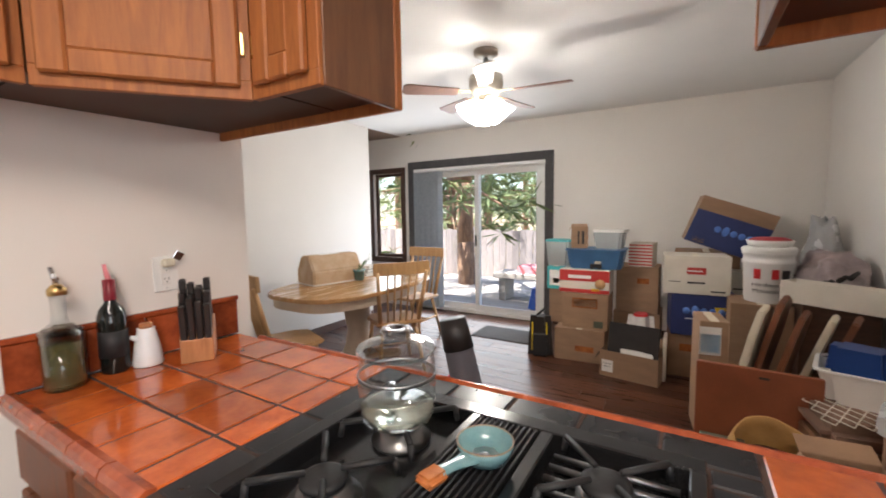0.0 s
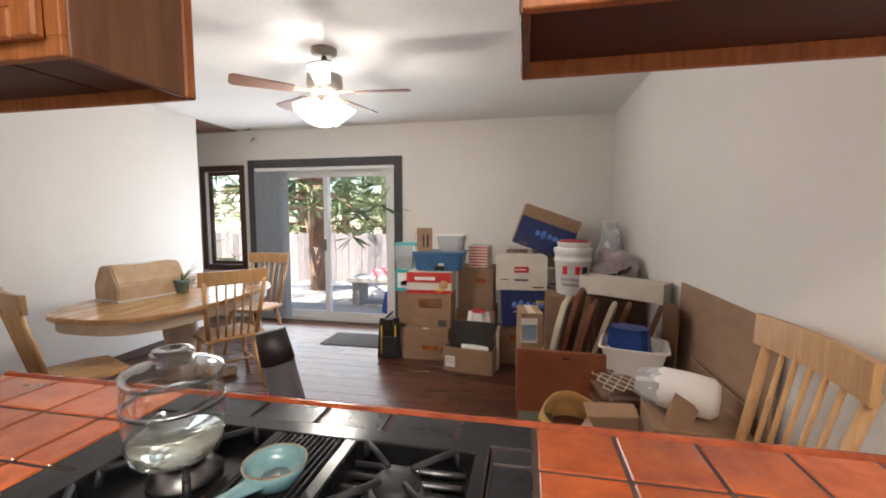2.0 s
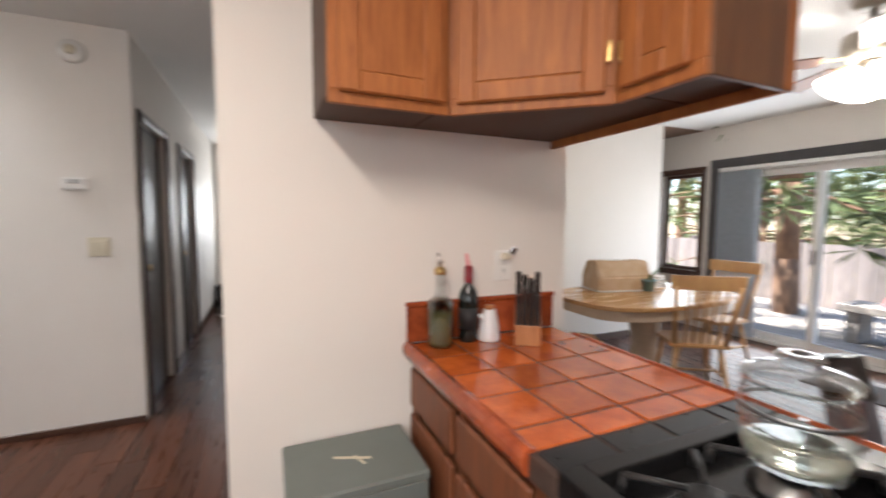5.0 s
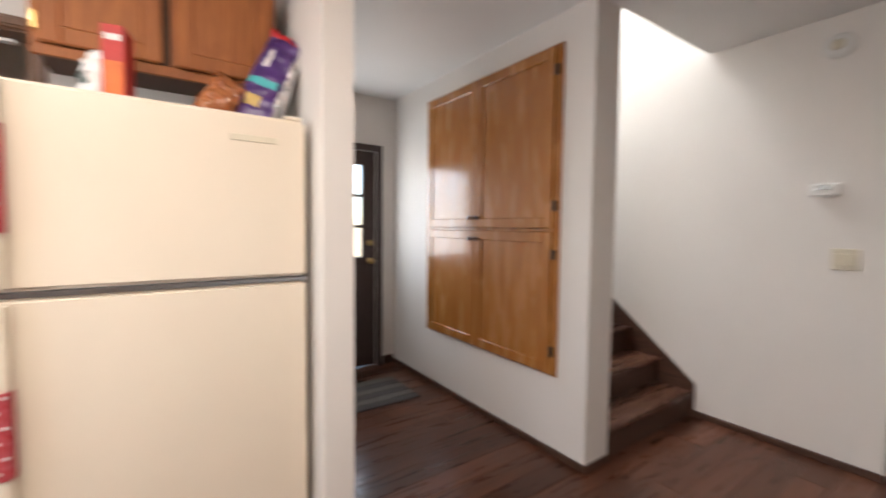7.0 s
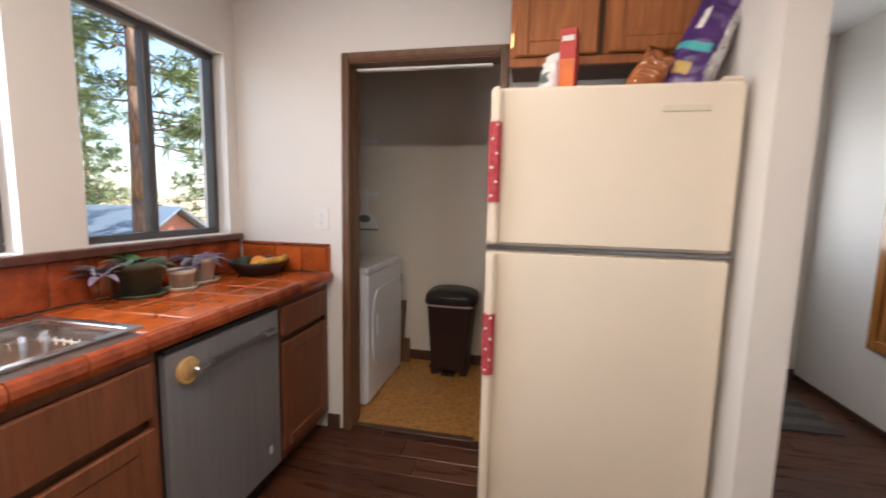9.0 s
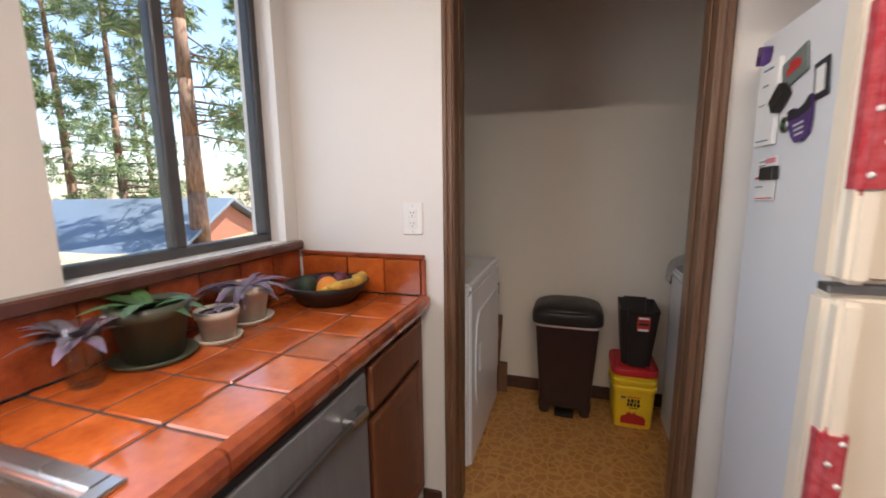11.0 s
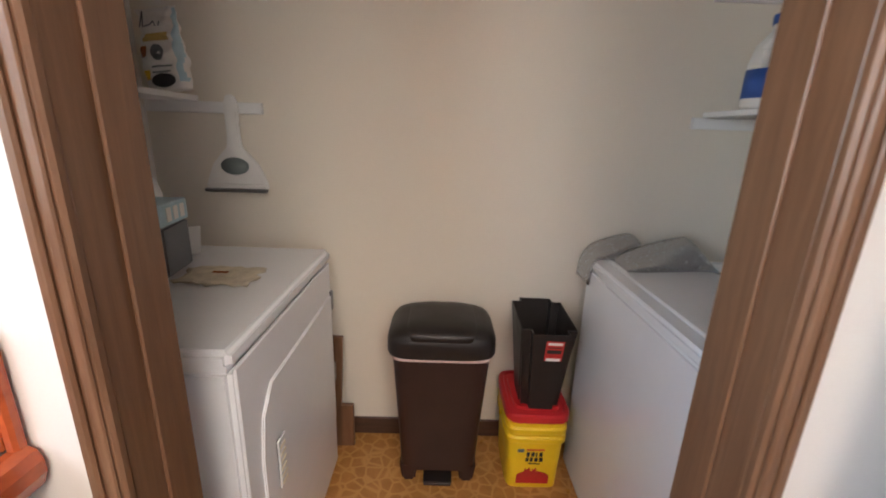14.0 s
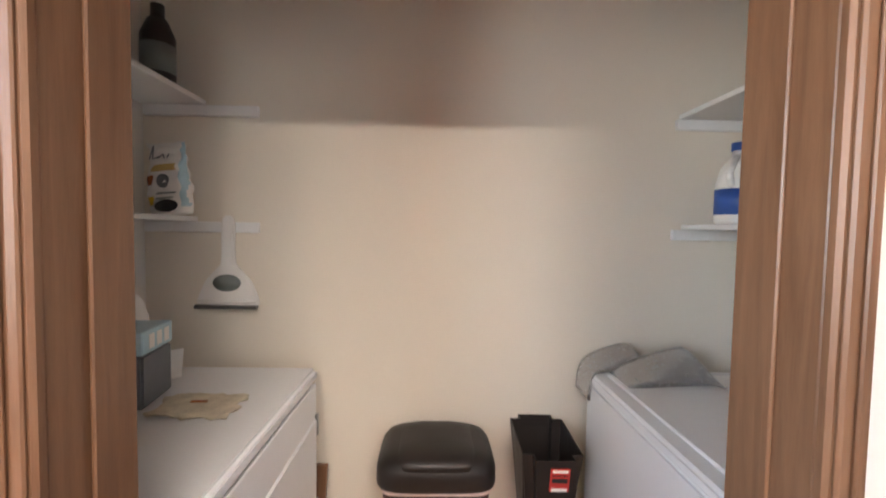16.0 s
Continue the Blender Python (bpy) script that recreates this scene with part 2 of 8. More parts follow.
setting("wall_hall_south", pierced(-6.95, -2.66, -0.29, -0.17, 0, CEIL, [(-3.55, -2.80, 0, 2.04), (-4.9, -4.15, 0, 2.04)]), M_WALL, "white hallway wall with two dark doors", "wall")
setting("wall_stair_west", box(-2.78, -2.66, -4.2, -0.29, 0, 5.4), M_WALL, "white wall beside the stairs with a thermostat", "wall")
setting("wall_pantry", pierced(-3.48, -1.13, -1.61, -1.395, 0, CEIL, [], "y"), M_WALL, "white wall with built-in pantry cabinet", "wall")
setting("wall_pantry_upper", box(-1.51, -1.395, -4.2, -1.13, CEIL + 0.2, 5.4), M_WALL, "white wall above the stairs", "wall")
setting("wall_stair_end", box(-2.66, -1.51, -4.32, -4.2, 0, 5.4), M_WALL, "white wall at the head of the stairs", "wall")
setting("wall_stair_landing", box(-2.66, -1.395, -1.14, -1.02, CEIL + 0.2, 5.4), M_WALL, "white wall above the stair opening", "wall")
setting("wall_back_entry", pierced(-1.395, -0.065, -3.48, -3.36, 0, CEIL, [(-1.20, -0.30, 0, 2.05)]), M_WALL, "white wall round the back door", "wall")
setting("wall_fridge_side", box(-0.065, 0.045, -3.48, -1.15, 0, CEIL), M_WALL, "cream wall end beside the refrigerator", "wall")
setting("wall_laundry_front", pierced(0.045, XE, -1.99, -1.88, 0, CEIL, [(0.861, 1.667, 0, 2.036)]), M_WALL, "cream wall with the laundry doorway", "wall")
setting("wall_laundry_back", box(0.045, XE, -3.12, -3.005, 0, CEIL), M_LAUNDRY, "warm cream laundry room back wall", "wall")
bm = bmesh.new()
for x0, x1, y0, y1 in ((-7.07, -2.78, -0.3, 1.17), (-2.78, 2.5, -1.13, 1.70), (-1.61, 2.5, -3.48, -1.13)):
    box(x0, x1, y0, y1, CEIL, CEIL + 0.2, 0, bm)
setting("ceiling", bm, M_CEIL, "white lightly textured kitchen and hall ceiling", "ceiling")
setting("ceiling_dining", box(-2.93, 2.5, 1.17, 5.84, 2.505, 2.555), M_CEIL, "white lightly textured dining room ceiling", "ceiling")
setting("ceiling_alcove", box(-4.72, -2.93, 3.4, 5.84, 2.50, 2.555), M_TRIM, "dark brown boarded ceiling of the next room", "ceiling")
setting("ceiling_upper", box(-2.78, -1.395, -4.32, -1.02, 5.4, 5.5), M_CEIL, "white ceiling over the stairwell", "ceiling")
# unseen slabs added overhead: they block sun indoors and shape it on the deck
setting("roof", box(-7.9, 3.3, -5.1, 1.30, 5.52, 5.62), M_FRAME, "unseen flat slab added over the house to block the sun", "roof")
setting("roof_dining", box(-5.2, 3.0, 1.18, 6.15, 2.77, 2.87), M_FRAME, "unseen low slab added to set the sun's edge on the deck", "roof")
setting("eave", box(-2.5, 3.3, -4.4, -3.49, CEIL + 0.12, CEIL + 0.20), M_FRAME, "unseen slab added to keep the sun off the back door", "roof")
setting("floor", box(-7.07, 2.5, -4.3, 5.84, -0.15, -0.013), M_GROUT, "dark subfloor under the boards", "floor")

# ---- more materials ----
M_BLACK = mat("black_enamel", (0.012, 0.012, 0.013), 0.18, var=0.2, scale=9, bump=0.02, rvar=0.06)
M_IRON = mat("cast_iron", (0.016, 0.016, 0.017), 0.55, var=0.3, scale=30, bump=0.15)
M_STEEL = mat("stainless_steel", (0.55, 0.55, 0.55), 0.28, metal=1.0, var=0.05, scale=4, stretch=(1, 1, 14), bump=0.02)
M_STEELD = mat("dark_steel", (0.30, 0.30, 0.30), 0.36, metal=1.0, var=0.06, scale=3, stretch=(14, 14, 1), bump=0.02)
M_CHROME = mat("chrome", (0.75, 0.75, 0.76), 0.10, metal=1.0, var=0.02, bump=0)
M_BRASS = mat("brass", (0.62, 0.44, 0.18), 0.30, metal=1.0, var=0.1, scale=20, bump=0.03)
M_CREAM = mat("cream_appliance", (0.76, 0.67, 0.54), 0.34, var=0.02, scale=3, fine=420, bump=0.10)
M_BISQUE = mat("bisque_side", (0.74, 0.74, 0.75), 0.40, var=0.02, scale=3, fine=420, bump=0.08)
M_PINE = wood("pine", (0.60, 0.37, 0.17), (0.44, 0.235, 0.095), 0.42, (14, 14, 1.2), 2.6, 0.06, 0.1)
M_PANTRY = wood("amber_wood", (0.46, 0.20, 0.052), (0.31, 0.115, 0.027), 0.26, (6, 6, 0.9), 2.2, 0.05, 0.35)
M_KNIFEWOOD = wood("block_wood", (0.50, 0.22, 0.09), (0.34, 0.13, 0.05), 0.4, (9, 9, 1), 5)
M_DARKPLASTIC = mat("dark_plastic", (0.020, 0.016, 0.015), 0.42, var=0.15, scale=12, fine=300, bump=0.08)
M_BROWNPLASTIC = mat("brown_plastic", (0.034, 0.016, 0.014), 0.36, var=0.12, scale=10, fine=300, bump=0.06)
M_LINER = mat("bin_liner", (0.72, 0.58, 0.56), 0.5, var=0.06, scale=30, bump=0.3)
M_PLASTIC = mat("white_plastic", (0.80, 0.79, 0.76), 0.38, var=0.02, scale=8, bump=0.02)
M_IVORY = mat("ivory_plastic", (0.68, 0.62, 0.48), 0.4, var=0.03, scale=8, bump=0.02)
M_RED = mat("red_plastic", (0.55, 0.025, 0.03), 0.38, var=0.08, scale=9, bump=0.03)
M_REDPRINT = mat("red_print", (0.50, 0.035, 0.03), 0.5, var=0.06, scale=20, bump=0.02)
M_WINE = mat("wine_foil", (0.20, 0.012, 0.022), 0.4, var=0.08, scale=14, bump=0.03)
M_PINKPRINT = mat("pink_print", (0.75, 0.25, 0.28), 0.6, var=0.06, scale=20, bump=0.02)
M_YELLOW = mat("yellow_plastic", (0.83, 0.57, 0.02), 0.38, var=0.05, scale=9, bump=0.03)
M_PAPER = mat("paper", (0.80, 0.78, 0.75), 0.7, var=0.03, scale=14, bump=0.05)
M_INK = mat("black_ink", (0.02, 0.02, 0.022), 0.6, var=0.1, scale=20, bump=0)
M_BLUE = mat("blue_print", (0.035, 0.10, 0.36), 0.45, var=0.08, scale=12, bump=0.02)
M_NAVY = mat("navy_print", (0.022, 0.035, 0.13), 0.5, var=0.08, scale=10, bump=0.03)
M_ORANGE = mat("orange_print", (0.72, 0.16, 0.03), 0.5, var=0.12, scale=14, bump=0.02)
M_PURPLE = mat("purple_foil", (0.075, 0.03, 0.16), 0.30, var=0.2, scale=10, bump=0.2)
M_TEALPRINT = mat("teal_print", (0.06, 0.42, 0.44), 0.45, var=0.08, scale=10, bump=0.03)
M_BEIGEWALL = mat("vinyl_band", (0.62, 0.52, 0.38), 0.6, var=0.06, scale=5)
M_CLOTH = mat("red_patterned_cloth", (0.36, 0.015, 0.025), 0.9, second=(0.46, 0.10, 0.11), scale=55, fine=300, bump=0.3)
M_KRAFTY = mat("ochre_print", (0.55, 0.38, 0.12), 0.5, var=0.08, scale=14, bump=0.02)
M_SOIL = mat("soil", (0.035, 0.022, 0.015), 0.95, var=0.3, scale=60, bump=0.5)
M_TERRA = mat("pale_clay", (0.60, 0.53, 0.44), 0.7, var=0.1, scale=18, bump=0.08)
M_OLIVE = mat("olive_plastic", (0.085, 0.095, 0.062), 0.45, var=0.12, scale=12, bump=0.04)
M_LEAF = mat("leaf", (0.075, 0.16, 0.045), 0.5, second=(0.035, 0.085, 0.022), scale=30, bump=0.1, island=0.3)
M_LEAFP = mat("purple_leaf", (0.26, 0.15, 0.27), 0.5, second=(0.12, 0.13, 0.11), scale=30, bump=0.1, island=0.3)
M_BLUEGREY = mat("blue_grey_board", (0.16, 0.185, 0.175), 0.5, var=0.05, scale=8, bump=0.03)
M_TEAL = mat("teal_glaze", (0.20, 0.36, 0.37), 0.14, second=(0.12, 0.24, 0.27), scale=14, bump=0.02, coat=0.5)
M_SLATE = mat("slate_grey_plastic", (0.13, 0.14, 0.16), 0.45, var=0.08, scale=10, bump=0.03)
M_PALEBLUE = mat("pale_blue_print", (0.42, 0.60, 0.68), 0.5, var=0.08, scale=14, bump=0.02)
M_RUST = mat("rust_glaze", (0.48, 0.17, 0.05), 0.2, second=(0.22, 0.06, 0.02), scale=22, bump=0.04, coat=0.4)
def thin_glass(name, tint, rough=0.02, shine_amount=0.18):
    """Clear thin-walled glass: it lets light straight through and shines at a grazing angle."""
    m = bpy.data.materials.new(name)
    m.use_nodes = True
    n, l = m.node_tree.nodes, m.node_tree.links
    n.remove(n["Principled BSDF"])
    clear, shine, blend, fres = n.new("ShaderNodeBsdfTransparent"), n.new("ShaderNodeBsdfGlossy"), n.new("ShaderNodeMixShader"), n.new("ShaderNodeLayerWeight")
    clear.inputs["Color"].default_value = (*tint, 1)
    shine.inputs["Roughness"].default_value = rough
    fres.inputs["Blend"].default_value = shine_amount
    l.new(fres.outputs["Facing"], blend.inputs[0])
    l.new(clear.outputs[0], blend.inputs[1])
    l.new(shine.outputs[0], blend.inputs[2])
    l.new(blend.outputs[0], n["Material Output"].inputs["Surface"])
    return m


M_CLEAR = thin_glass("clear_glass", (0.93, 0.95, 0.95))
M_LIDGLASS = thin_glass("lid_glass", (0.80, 0.83, 0.84), 0.08, 0.36)
M_OILGLASS = mat("oil_glass", (0.16, 0.14, 0.055), 0.08, var=0.05, scale=20, bump=0.05, transmission=0.5, ior=1.45, rvar=0)
M_DARKGLASS = mat("dark_glass", (0.010, 0.012, 0.011), 0.06, var=0.1, scale=10, bump=0, rvar=0.02)
M_WATER = mat("cloudy_water", (0.80, 0.82, 0.72), 0.06, var=0.03, scale=8, bump=0, transmission=0.88, ior=1.33, rvar=0)
M_FOIL = mat("foil_bubble_wrap", (0.50, 0.505, 0.52), 0.24, metal=0.85, var=0.03, scale=70, bump=0.0)
fn_, fl_ = M_FOIL.node_tree.nodes, M_FOIL.node_tree.links
f_tc, f_vo, f_bp = fn_.new("ShaderNodeTexCoord"), fn_.new("ShaderNodeTexVoronoi"), fn_.new("ShaderNodeBump")
f_vo.inputs["Scale"].default_value, f_vo.inputs["Randomness"].default_value = 110, 0.15
f_bp.inputs["Strength"].default_value, f_bp.inputs["Distance"].default_value, f_bp.invert = 0.25, 0.003, True
fl_.new(f_tc.outputs["Object"], f_vo.inputs["Vector"])
fl_.new(f_vo.outputs["Distance"], f_bp.inputs["Height"])
fl_.new(f_bp.outputs[0], fn_["Principled BSDF"].inputs["Normal"])
M_CARPET = mat("rag_rug", (0.10, 0.095, 0.095), 0.95, second=(0.045, 0.042, 0.045), scale=30, stretch=(0.4, 8, 1), bump=0.5)


def vinyl(name):
    """Printed sheet vinyl with rounded pebbles in ochre."""
    m = mat(name, (0.46, 0.215, 0.058), 0.32, second=(0.33, 0.14, 0.035), scale=16, fine=90, bump=0.03)
    n, l = m.node_tree.nodes, m.node_tree.links
    b = n["Principled BSDF"]
    src = b.inputs["Base Color"].links[0].from_socket
    tc, vo, ra, mx = n.new("ShaderNodeTexCoord"), n.new("ShaderNodeTexVoronoi"), n.new("ShaderNodeValToRGB"), n.new("ShaderNodeMix")
    vo.feature, mx.data_type, mx.blend_type = "DISTANCE_TO_EDGE", "RGBA", "MIX"
    vo.inputs["Scale"].default_value = 21
    ra.color_ramp.elements[0].position, ra.color_ramp.elements[1].position = 0.03, 0.12
    l.new(tc.outputs["Object"], vo.inputs["Vector"])
    l.new(vo.outputs["Distance"], ra.inputs[0])
    l.new(ra.outputs[0], mx.inputs[0])
    mx.inputs[6].default_value = (0.52, 0.27, 0.085, 1)
    l.new(src, mx.inputs[7])
    l.new(mx.outputs[2], b.inputs["Base Color"])
    return m


M_VINYL = vinyl("pebble_vinyl")


# ---- trim, doors and windows of the rooms ----
def casing_x(name, x0, x1, y, top, w, d, face, material, label, z0=0.0, bottom=False):
    """Door or window casing round an opening in a wall along x, on the side to which face (+1 or -1) points."""
    o = thing(name, label, "trim", kind="structure")
    ya, yb = y, y + face * d
    for n_, a, b, lo, hi in (("side_casing", x0 - w, x0, z0 - (w if bottom else 0), top + w), ("side_casing", x1, x1 + w, z0 - (w if bottom else 0), top + w), ("head_casing", x0, x1, top, top + w)):
        bm = box(a, b, ya, yb, lo, hi, 0.004)
        if b - a < 0.2:
            box(a + w * 0.14, a + w * 0.42, yb - face * 0.001, yb + face * 0.005, lo + 0.004, hi - 0.004, 0.002, bm)
            box(a + w * 0.56, b - w * 0.12, yb - face * 0.001, yb + face * 0.007, lo + 0.004, hi - 0.004, 0.003, bm)
        else:
            box(a, b, yb - face * 0.001, yb + face * 0.006, top + w * 0.2, top + w * 0.8, 0.003, bm)
        part(n_, bm, material, o)
    if bottom:
        part("bottom_casing", box(x0, x1, ya, yb, z0 - w, z0, 0.004), material, o)
    return o


def jamb_x(name, x0, x1, ya, yb, top, t, material, label):
    bm = bmesh.new()
    box(x0 - 0.002, x0 + t, ya, yb, 0, top, 0.002, bm)
    box(x1 - t, x1 + 0.002, ya, yb, 0, top, 0.002, bm)
    box(x0 + t, x1 - t, ya, yb, top - t, top + 0.002, 0.002, bm)
    return setting(name, bm, material, label, "trim")


casing_x("door_casing_laundry", 0.872, 1.655, -1.88, 2.033, 0.045, 0.016, 1, M_TRIM, "brown-stained wooden casing round the laundry doorway")
jamb_x("door_jamb_laundry", 0.861, 1.667, -1.995, -1.878, 2.036, 0.010, M_TRIM, "brown-stained wooden jamb of the laundry doorway")
bm = box(0.8712, 0.877, -1.996, -1.929, 0.004, 2.02, 0.002)
box(1.651, 1.6568, -1.996, -1.929, 0.004, 2.02, 0.002, bm)
setting("door_stop_laundry", bm, M_TRIM, "brown-stained stop strip on the doorway jamb", "trim")
setting("door_track", box(0.915, 1.635, -1.95, -1.92, 2.00, 2.012, 0.002), M_PLASTIC, "white metal sliding track under the door head", "trim")
casing_x("door_casing_sliding", -2.69, -0.77, 5.70, 2.01, 0.105, 0.02, -1, M_FRAME, "dark brown wooden casing round the sliding glass door")
casing_x("window_casing_alcove", -3.46, -2.93, 5.70, 1.98, 0.075, 0.02, -1, M_TRIMH, "dark brown wooden window casing", 0.72, True)


def baseboard(name, runs, high=0.085):
    bm = bmesh.new()
    for x0, x1, y0, y1 in runs:
        box(x0, x1, y0, y1, 0, high, 0.004, bm)
    return setting(name, bm, M_TRIMH, "dark-stained wooden baseboard", "baseboard")


baseboard("baseboard_stairs", [(-2.66, -2.646, -1.13, -0.17)], 0.045)
baseboard("baseboard_pantry", [(-1.395, -1.381, -3.36, -1.13), (-1.61, -1.381, -1.13, -1.116)], 0.045)
baseboard("baseboard_hall", [(-4.08, -3.62, -0.17, -0.156), (-6.95, -4.97, -0.17, -0.156)])
baseboard("baseboard_entry", [(-1.38, -1.27, -3.36, -3.346), (-0.079, -0.065, -3.34, -1.17), (-0.065, 0.045, -1.15, -1.136)])
baseboard("baseboard_laundry", [(0.05, 2.33, -3.005, -2.993)])
baseboard("baseboard_kitchen", [(1.72, 1.80, -1.88, -1.868), (0.86, 0.88, -1.88, -1.868)])
baseboard("baseboard_dining", [(-2.90, -2.886, 1.8, 4.96), (-0.66, 1.766, 5.686, 5.70), (1.766, 1.78, 2.0, 5.70)])


def sash_y(name, y0, y1, z0, z1, x, mull, label):
    """A dark framed window in a wall along y: frame, mullion, panes."""
    w = thing(name, label, "window", (x, (y0 + y1) / 2, z0), kind="structure")
    h, s = z1 - z0, (y1 - y0) / 2
    bm = bmesh.new()
    for a, b, lo, hi in ((-s, s, 0, 0.03), (-s, s, h - 0.03, h), (-s, -s + 0.03, 0.03, h - 0.03), (s - 0.03, s, 0.03, h - 0.03)):
        box(-0.012, 0.04, a, b, lo, hi, 0.004, bm)
    part("window_frame", bm, M_FRAME, w)
    part("mullion", box(-0.010, 0.035, mull - 0.02, mull + 0.02, 0.03, h - 0.03, 0.004), M_FRAME, w)
    for a, b in ((-s + 0.03, mull - 0.02), (mull + 0.02, s - 0.03)):
        p = part("pane", box(0.0, 0.004, a, b, 0.03, h - 0.03), M_GLASS, w, "clear window pane")
        p.visible_shadow = False
    return w


sash_y("window_1", -1.80, -1.04, 1.12, 2.08, 2.42, 0.02, "dark aluminium kitchen window over the counter")
sash_y("window_2", -0.83, 0.23, 1.12, 2.08, 2.42, -0.05, "dark aluminium kitchen window over the sink")
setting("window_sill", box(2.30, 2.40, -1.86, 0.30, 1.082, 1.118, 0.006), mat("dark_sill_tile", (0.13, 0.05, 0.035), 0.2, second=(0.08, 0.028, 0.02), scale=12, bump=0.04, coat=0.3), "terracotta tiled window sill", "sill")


def glazed(name, x0, x1, y, z0, z1, bar, material, label):
    w = thing(name, label, "window", ((x0 + x1) / 2, y, z0), kind="structure")
    s, h = (x1 - x0) / 2, z1 - z0
    bm = bmesh.new()
    for a, b, lo, hi in ((-s, s, 0, bar), (-s, s, h - bar, h), (-s, -s + bar, bar, h - bar), (s - bar, s, bar, h - bar)):
        box(a, b, -0.02, 0.02, lo, hi, 0.004, bm)
    part("window_frame", bm, material, w)
    p = part("pane", box(-s + bar, s - bar, -0.003, 0.003, bar, h - bar), M_GLASS, w, "clear glass pane")
    p.visible_shadow = False
    return w


glazed("window_3", -3.46, -2.93, 5.77, 0.72, 1.98, 0.045, M_TRIMH, "dark framed window beside the sliding door")
sl = thing("door_1", "white framed sliding glass door, closed", "sliding door", (-1.73, 5.77, 0), kind="structure")
bm = bmesh.new()
for a, b, lo, hi in ((-0.96, 0.96, 1.95, 2.01), (-0.96, 0.96, 0, 0.045), (-0.96, -0.90, 0.045, 1.95), (0.90, 0.96, 0.045, 1.95)):
    box(a, b, -0.055, 0.055, lo, hi, 0.004, bm)
part("door_frame", bm, M_WHITE, sl)
for a, b, yy in ((-0.90, 0.05, 0.022), (-0.01, 0.90, -0.022)):
    bm = bmesh.new()
    for p, q, lo, hi in ((a, b, 0.045, 0.12), (a, b, 1.88, 1.95), (a, a + 0.06, 0.12, 1.88), (b - 0.06, b, 0.12, 1.88)):
        box(p, q, yy - 0.018, yy + 0.018, lo, hi, 0.004, bm)
    leaf = part("door_leaf", bm, M_WHITE, sl)
    g = part("pane", box(a + 0.06, b - 0.06, yy - 0.003, yy + 0.003, 0.12, 1.88), M_GLASS, leaf, "clear glass pane")
    g.visible_shadow = False
part("door_handle", box(0.0, 0.022, -0.075, -0.04, 0.93, 1.08, 0.006), M_FRAME, sl, "black pull handle")
bl = thing("vertical_blinds", "grey vertical blinds drawn aside at the sliding door", "blinds", (-2.66, 5.66, 0.05))
part("head_rail", box(0, 1.90, -0.03, 0.02, 1.91, 1.95, 0.004), M_WHITE, bl)
M_SLAT = mat("grey_blind", (0.36, 0.40, 0.44), 0.6, var=0.06, scale=4, stretch=(1, 1, 6), bump=0.06)
for i in range(13):
    s = part("slat", moved(box(-0.042, 0.042, -0.002, 0.002, 0, 1.90), pose(0.03 + i * 0.033, -0.01, 0, 0, 0, 62 + 7 * math.sin(i * 2.1))), M_SLAT, bl)


def panel_door(parent, x0, x1, z0, z1, y, material, t=0.02, rail=0.055, name="door"):
    """A raised-panel door whose front points to -y: the panel, and its stiles and rails under it."""
    d = part(name, box(x0 + rail - 0.004, x1 - rail + 0.004, y - t * 0.78, y - 0.002, z0 + rail - 0.004, z1 - rail + 0.004, 0.013), material, parent)
    for n_, a, b, lo, hi in (("stile", x0, x0 + rail, z0, z1), ("stile", x1 - rail, x1, z0, z1), ("rail", x0 + rail, x1 - rail, z0, z0 + rail), ("rail", x0 + rail, x1 - rail, z1 - rail, z1)):
        part(n_, box(a, b, y - t, y, lo, hi, 0.005), material, d)
    return d


def cabinet(name, label, at, rz, w, h, depth, doors, group, material=None, toe=False, drawers=(), under=False, hinge=None):
    """A cabinet with its back to +y: body, face frame, doors, drawers. Doors and drawers as (x0, x1, z0, z1)."""
    m = material or (M_OAK_SHADED if toe else M_OAK)
    c = thing(name, label, "cabinet", at, rz, group)
    bm = bmesh.new()
    base = 0.10 if toe else (0.03 if under else 0)
    box(0, w, 0.02, depth, base, h, 0.002, bm)
    if toe:
        box(0.005, w - 0.005, 0.075, depth, 0, 0.10, 0, bm)
    part("body", bm, M_OAK_UNDERSHADE if under else M_OAKSIDE, c)
    bm = bmesh.new()
    lo = 0.10 if toe else 0
    spans = sorted([*doors, *drawers])
    box(0, w, 0, 0.02, lo, lo + 0.035, 0.002, bm)
    box(0, w, 0, 0.02, h - 0.035, h, 0.002, bm)
    for x in sorted({0, w - 0.035, *[max(0, s[0] - 0.015) for s in spans if s[0] > 0.1]}):
        box(x, x + 0.035, 0, 0.02, lo + 0.035, h - 0.035, 0.002, bm)
    part("face_frame", bm, m, c)
    for s in doors:
        panel_door(c, *s, 0, m)
    for x0, x1, z0, z1 in drawers:
        part("drawer_front", box(x0, x1, -0.02, 0, z0, z1, 0.006), m, c)
    if hinge:
        for x, z in hinge:
            part("hinge", box(x - 0.006, x + 0.006, -0.012, 0.002, z, z + 0.055, 0.002), M_BRASS, c, "brass hinge")
    return c


# ---- kitchen: upper cabinets ----
UB, UT = 1.672, CEIL - 0.003
HU = UT - UB
cabinet("upper_cabinet", "oak wall cabinet with one raised panel door", (-0.49, 0.757, UB), 90, 0.336, HU, 0.338, [(0.025, 0.311, 0.028, HU - 0.04)], "upper oak cabinets", under=True)
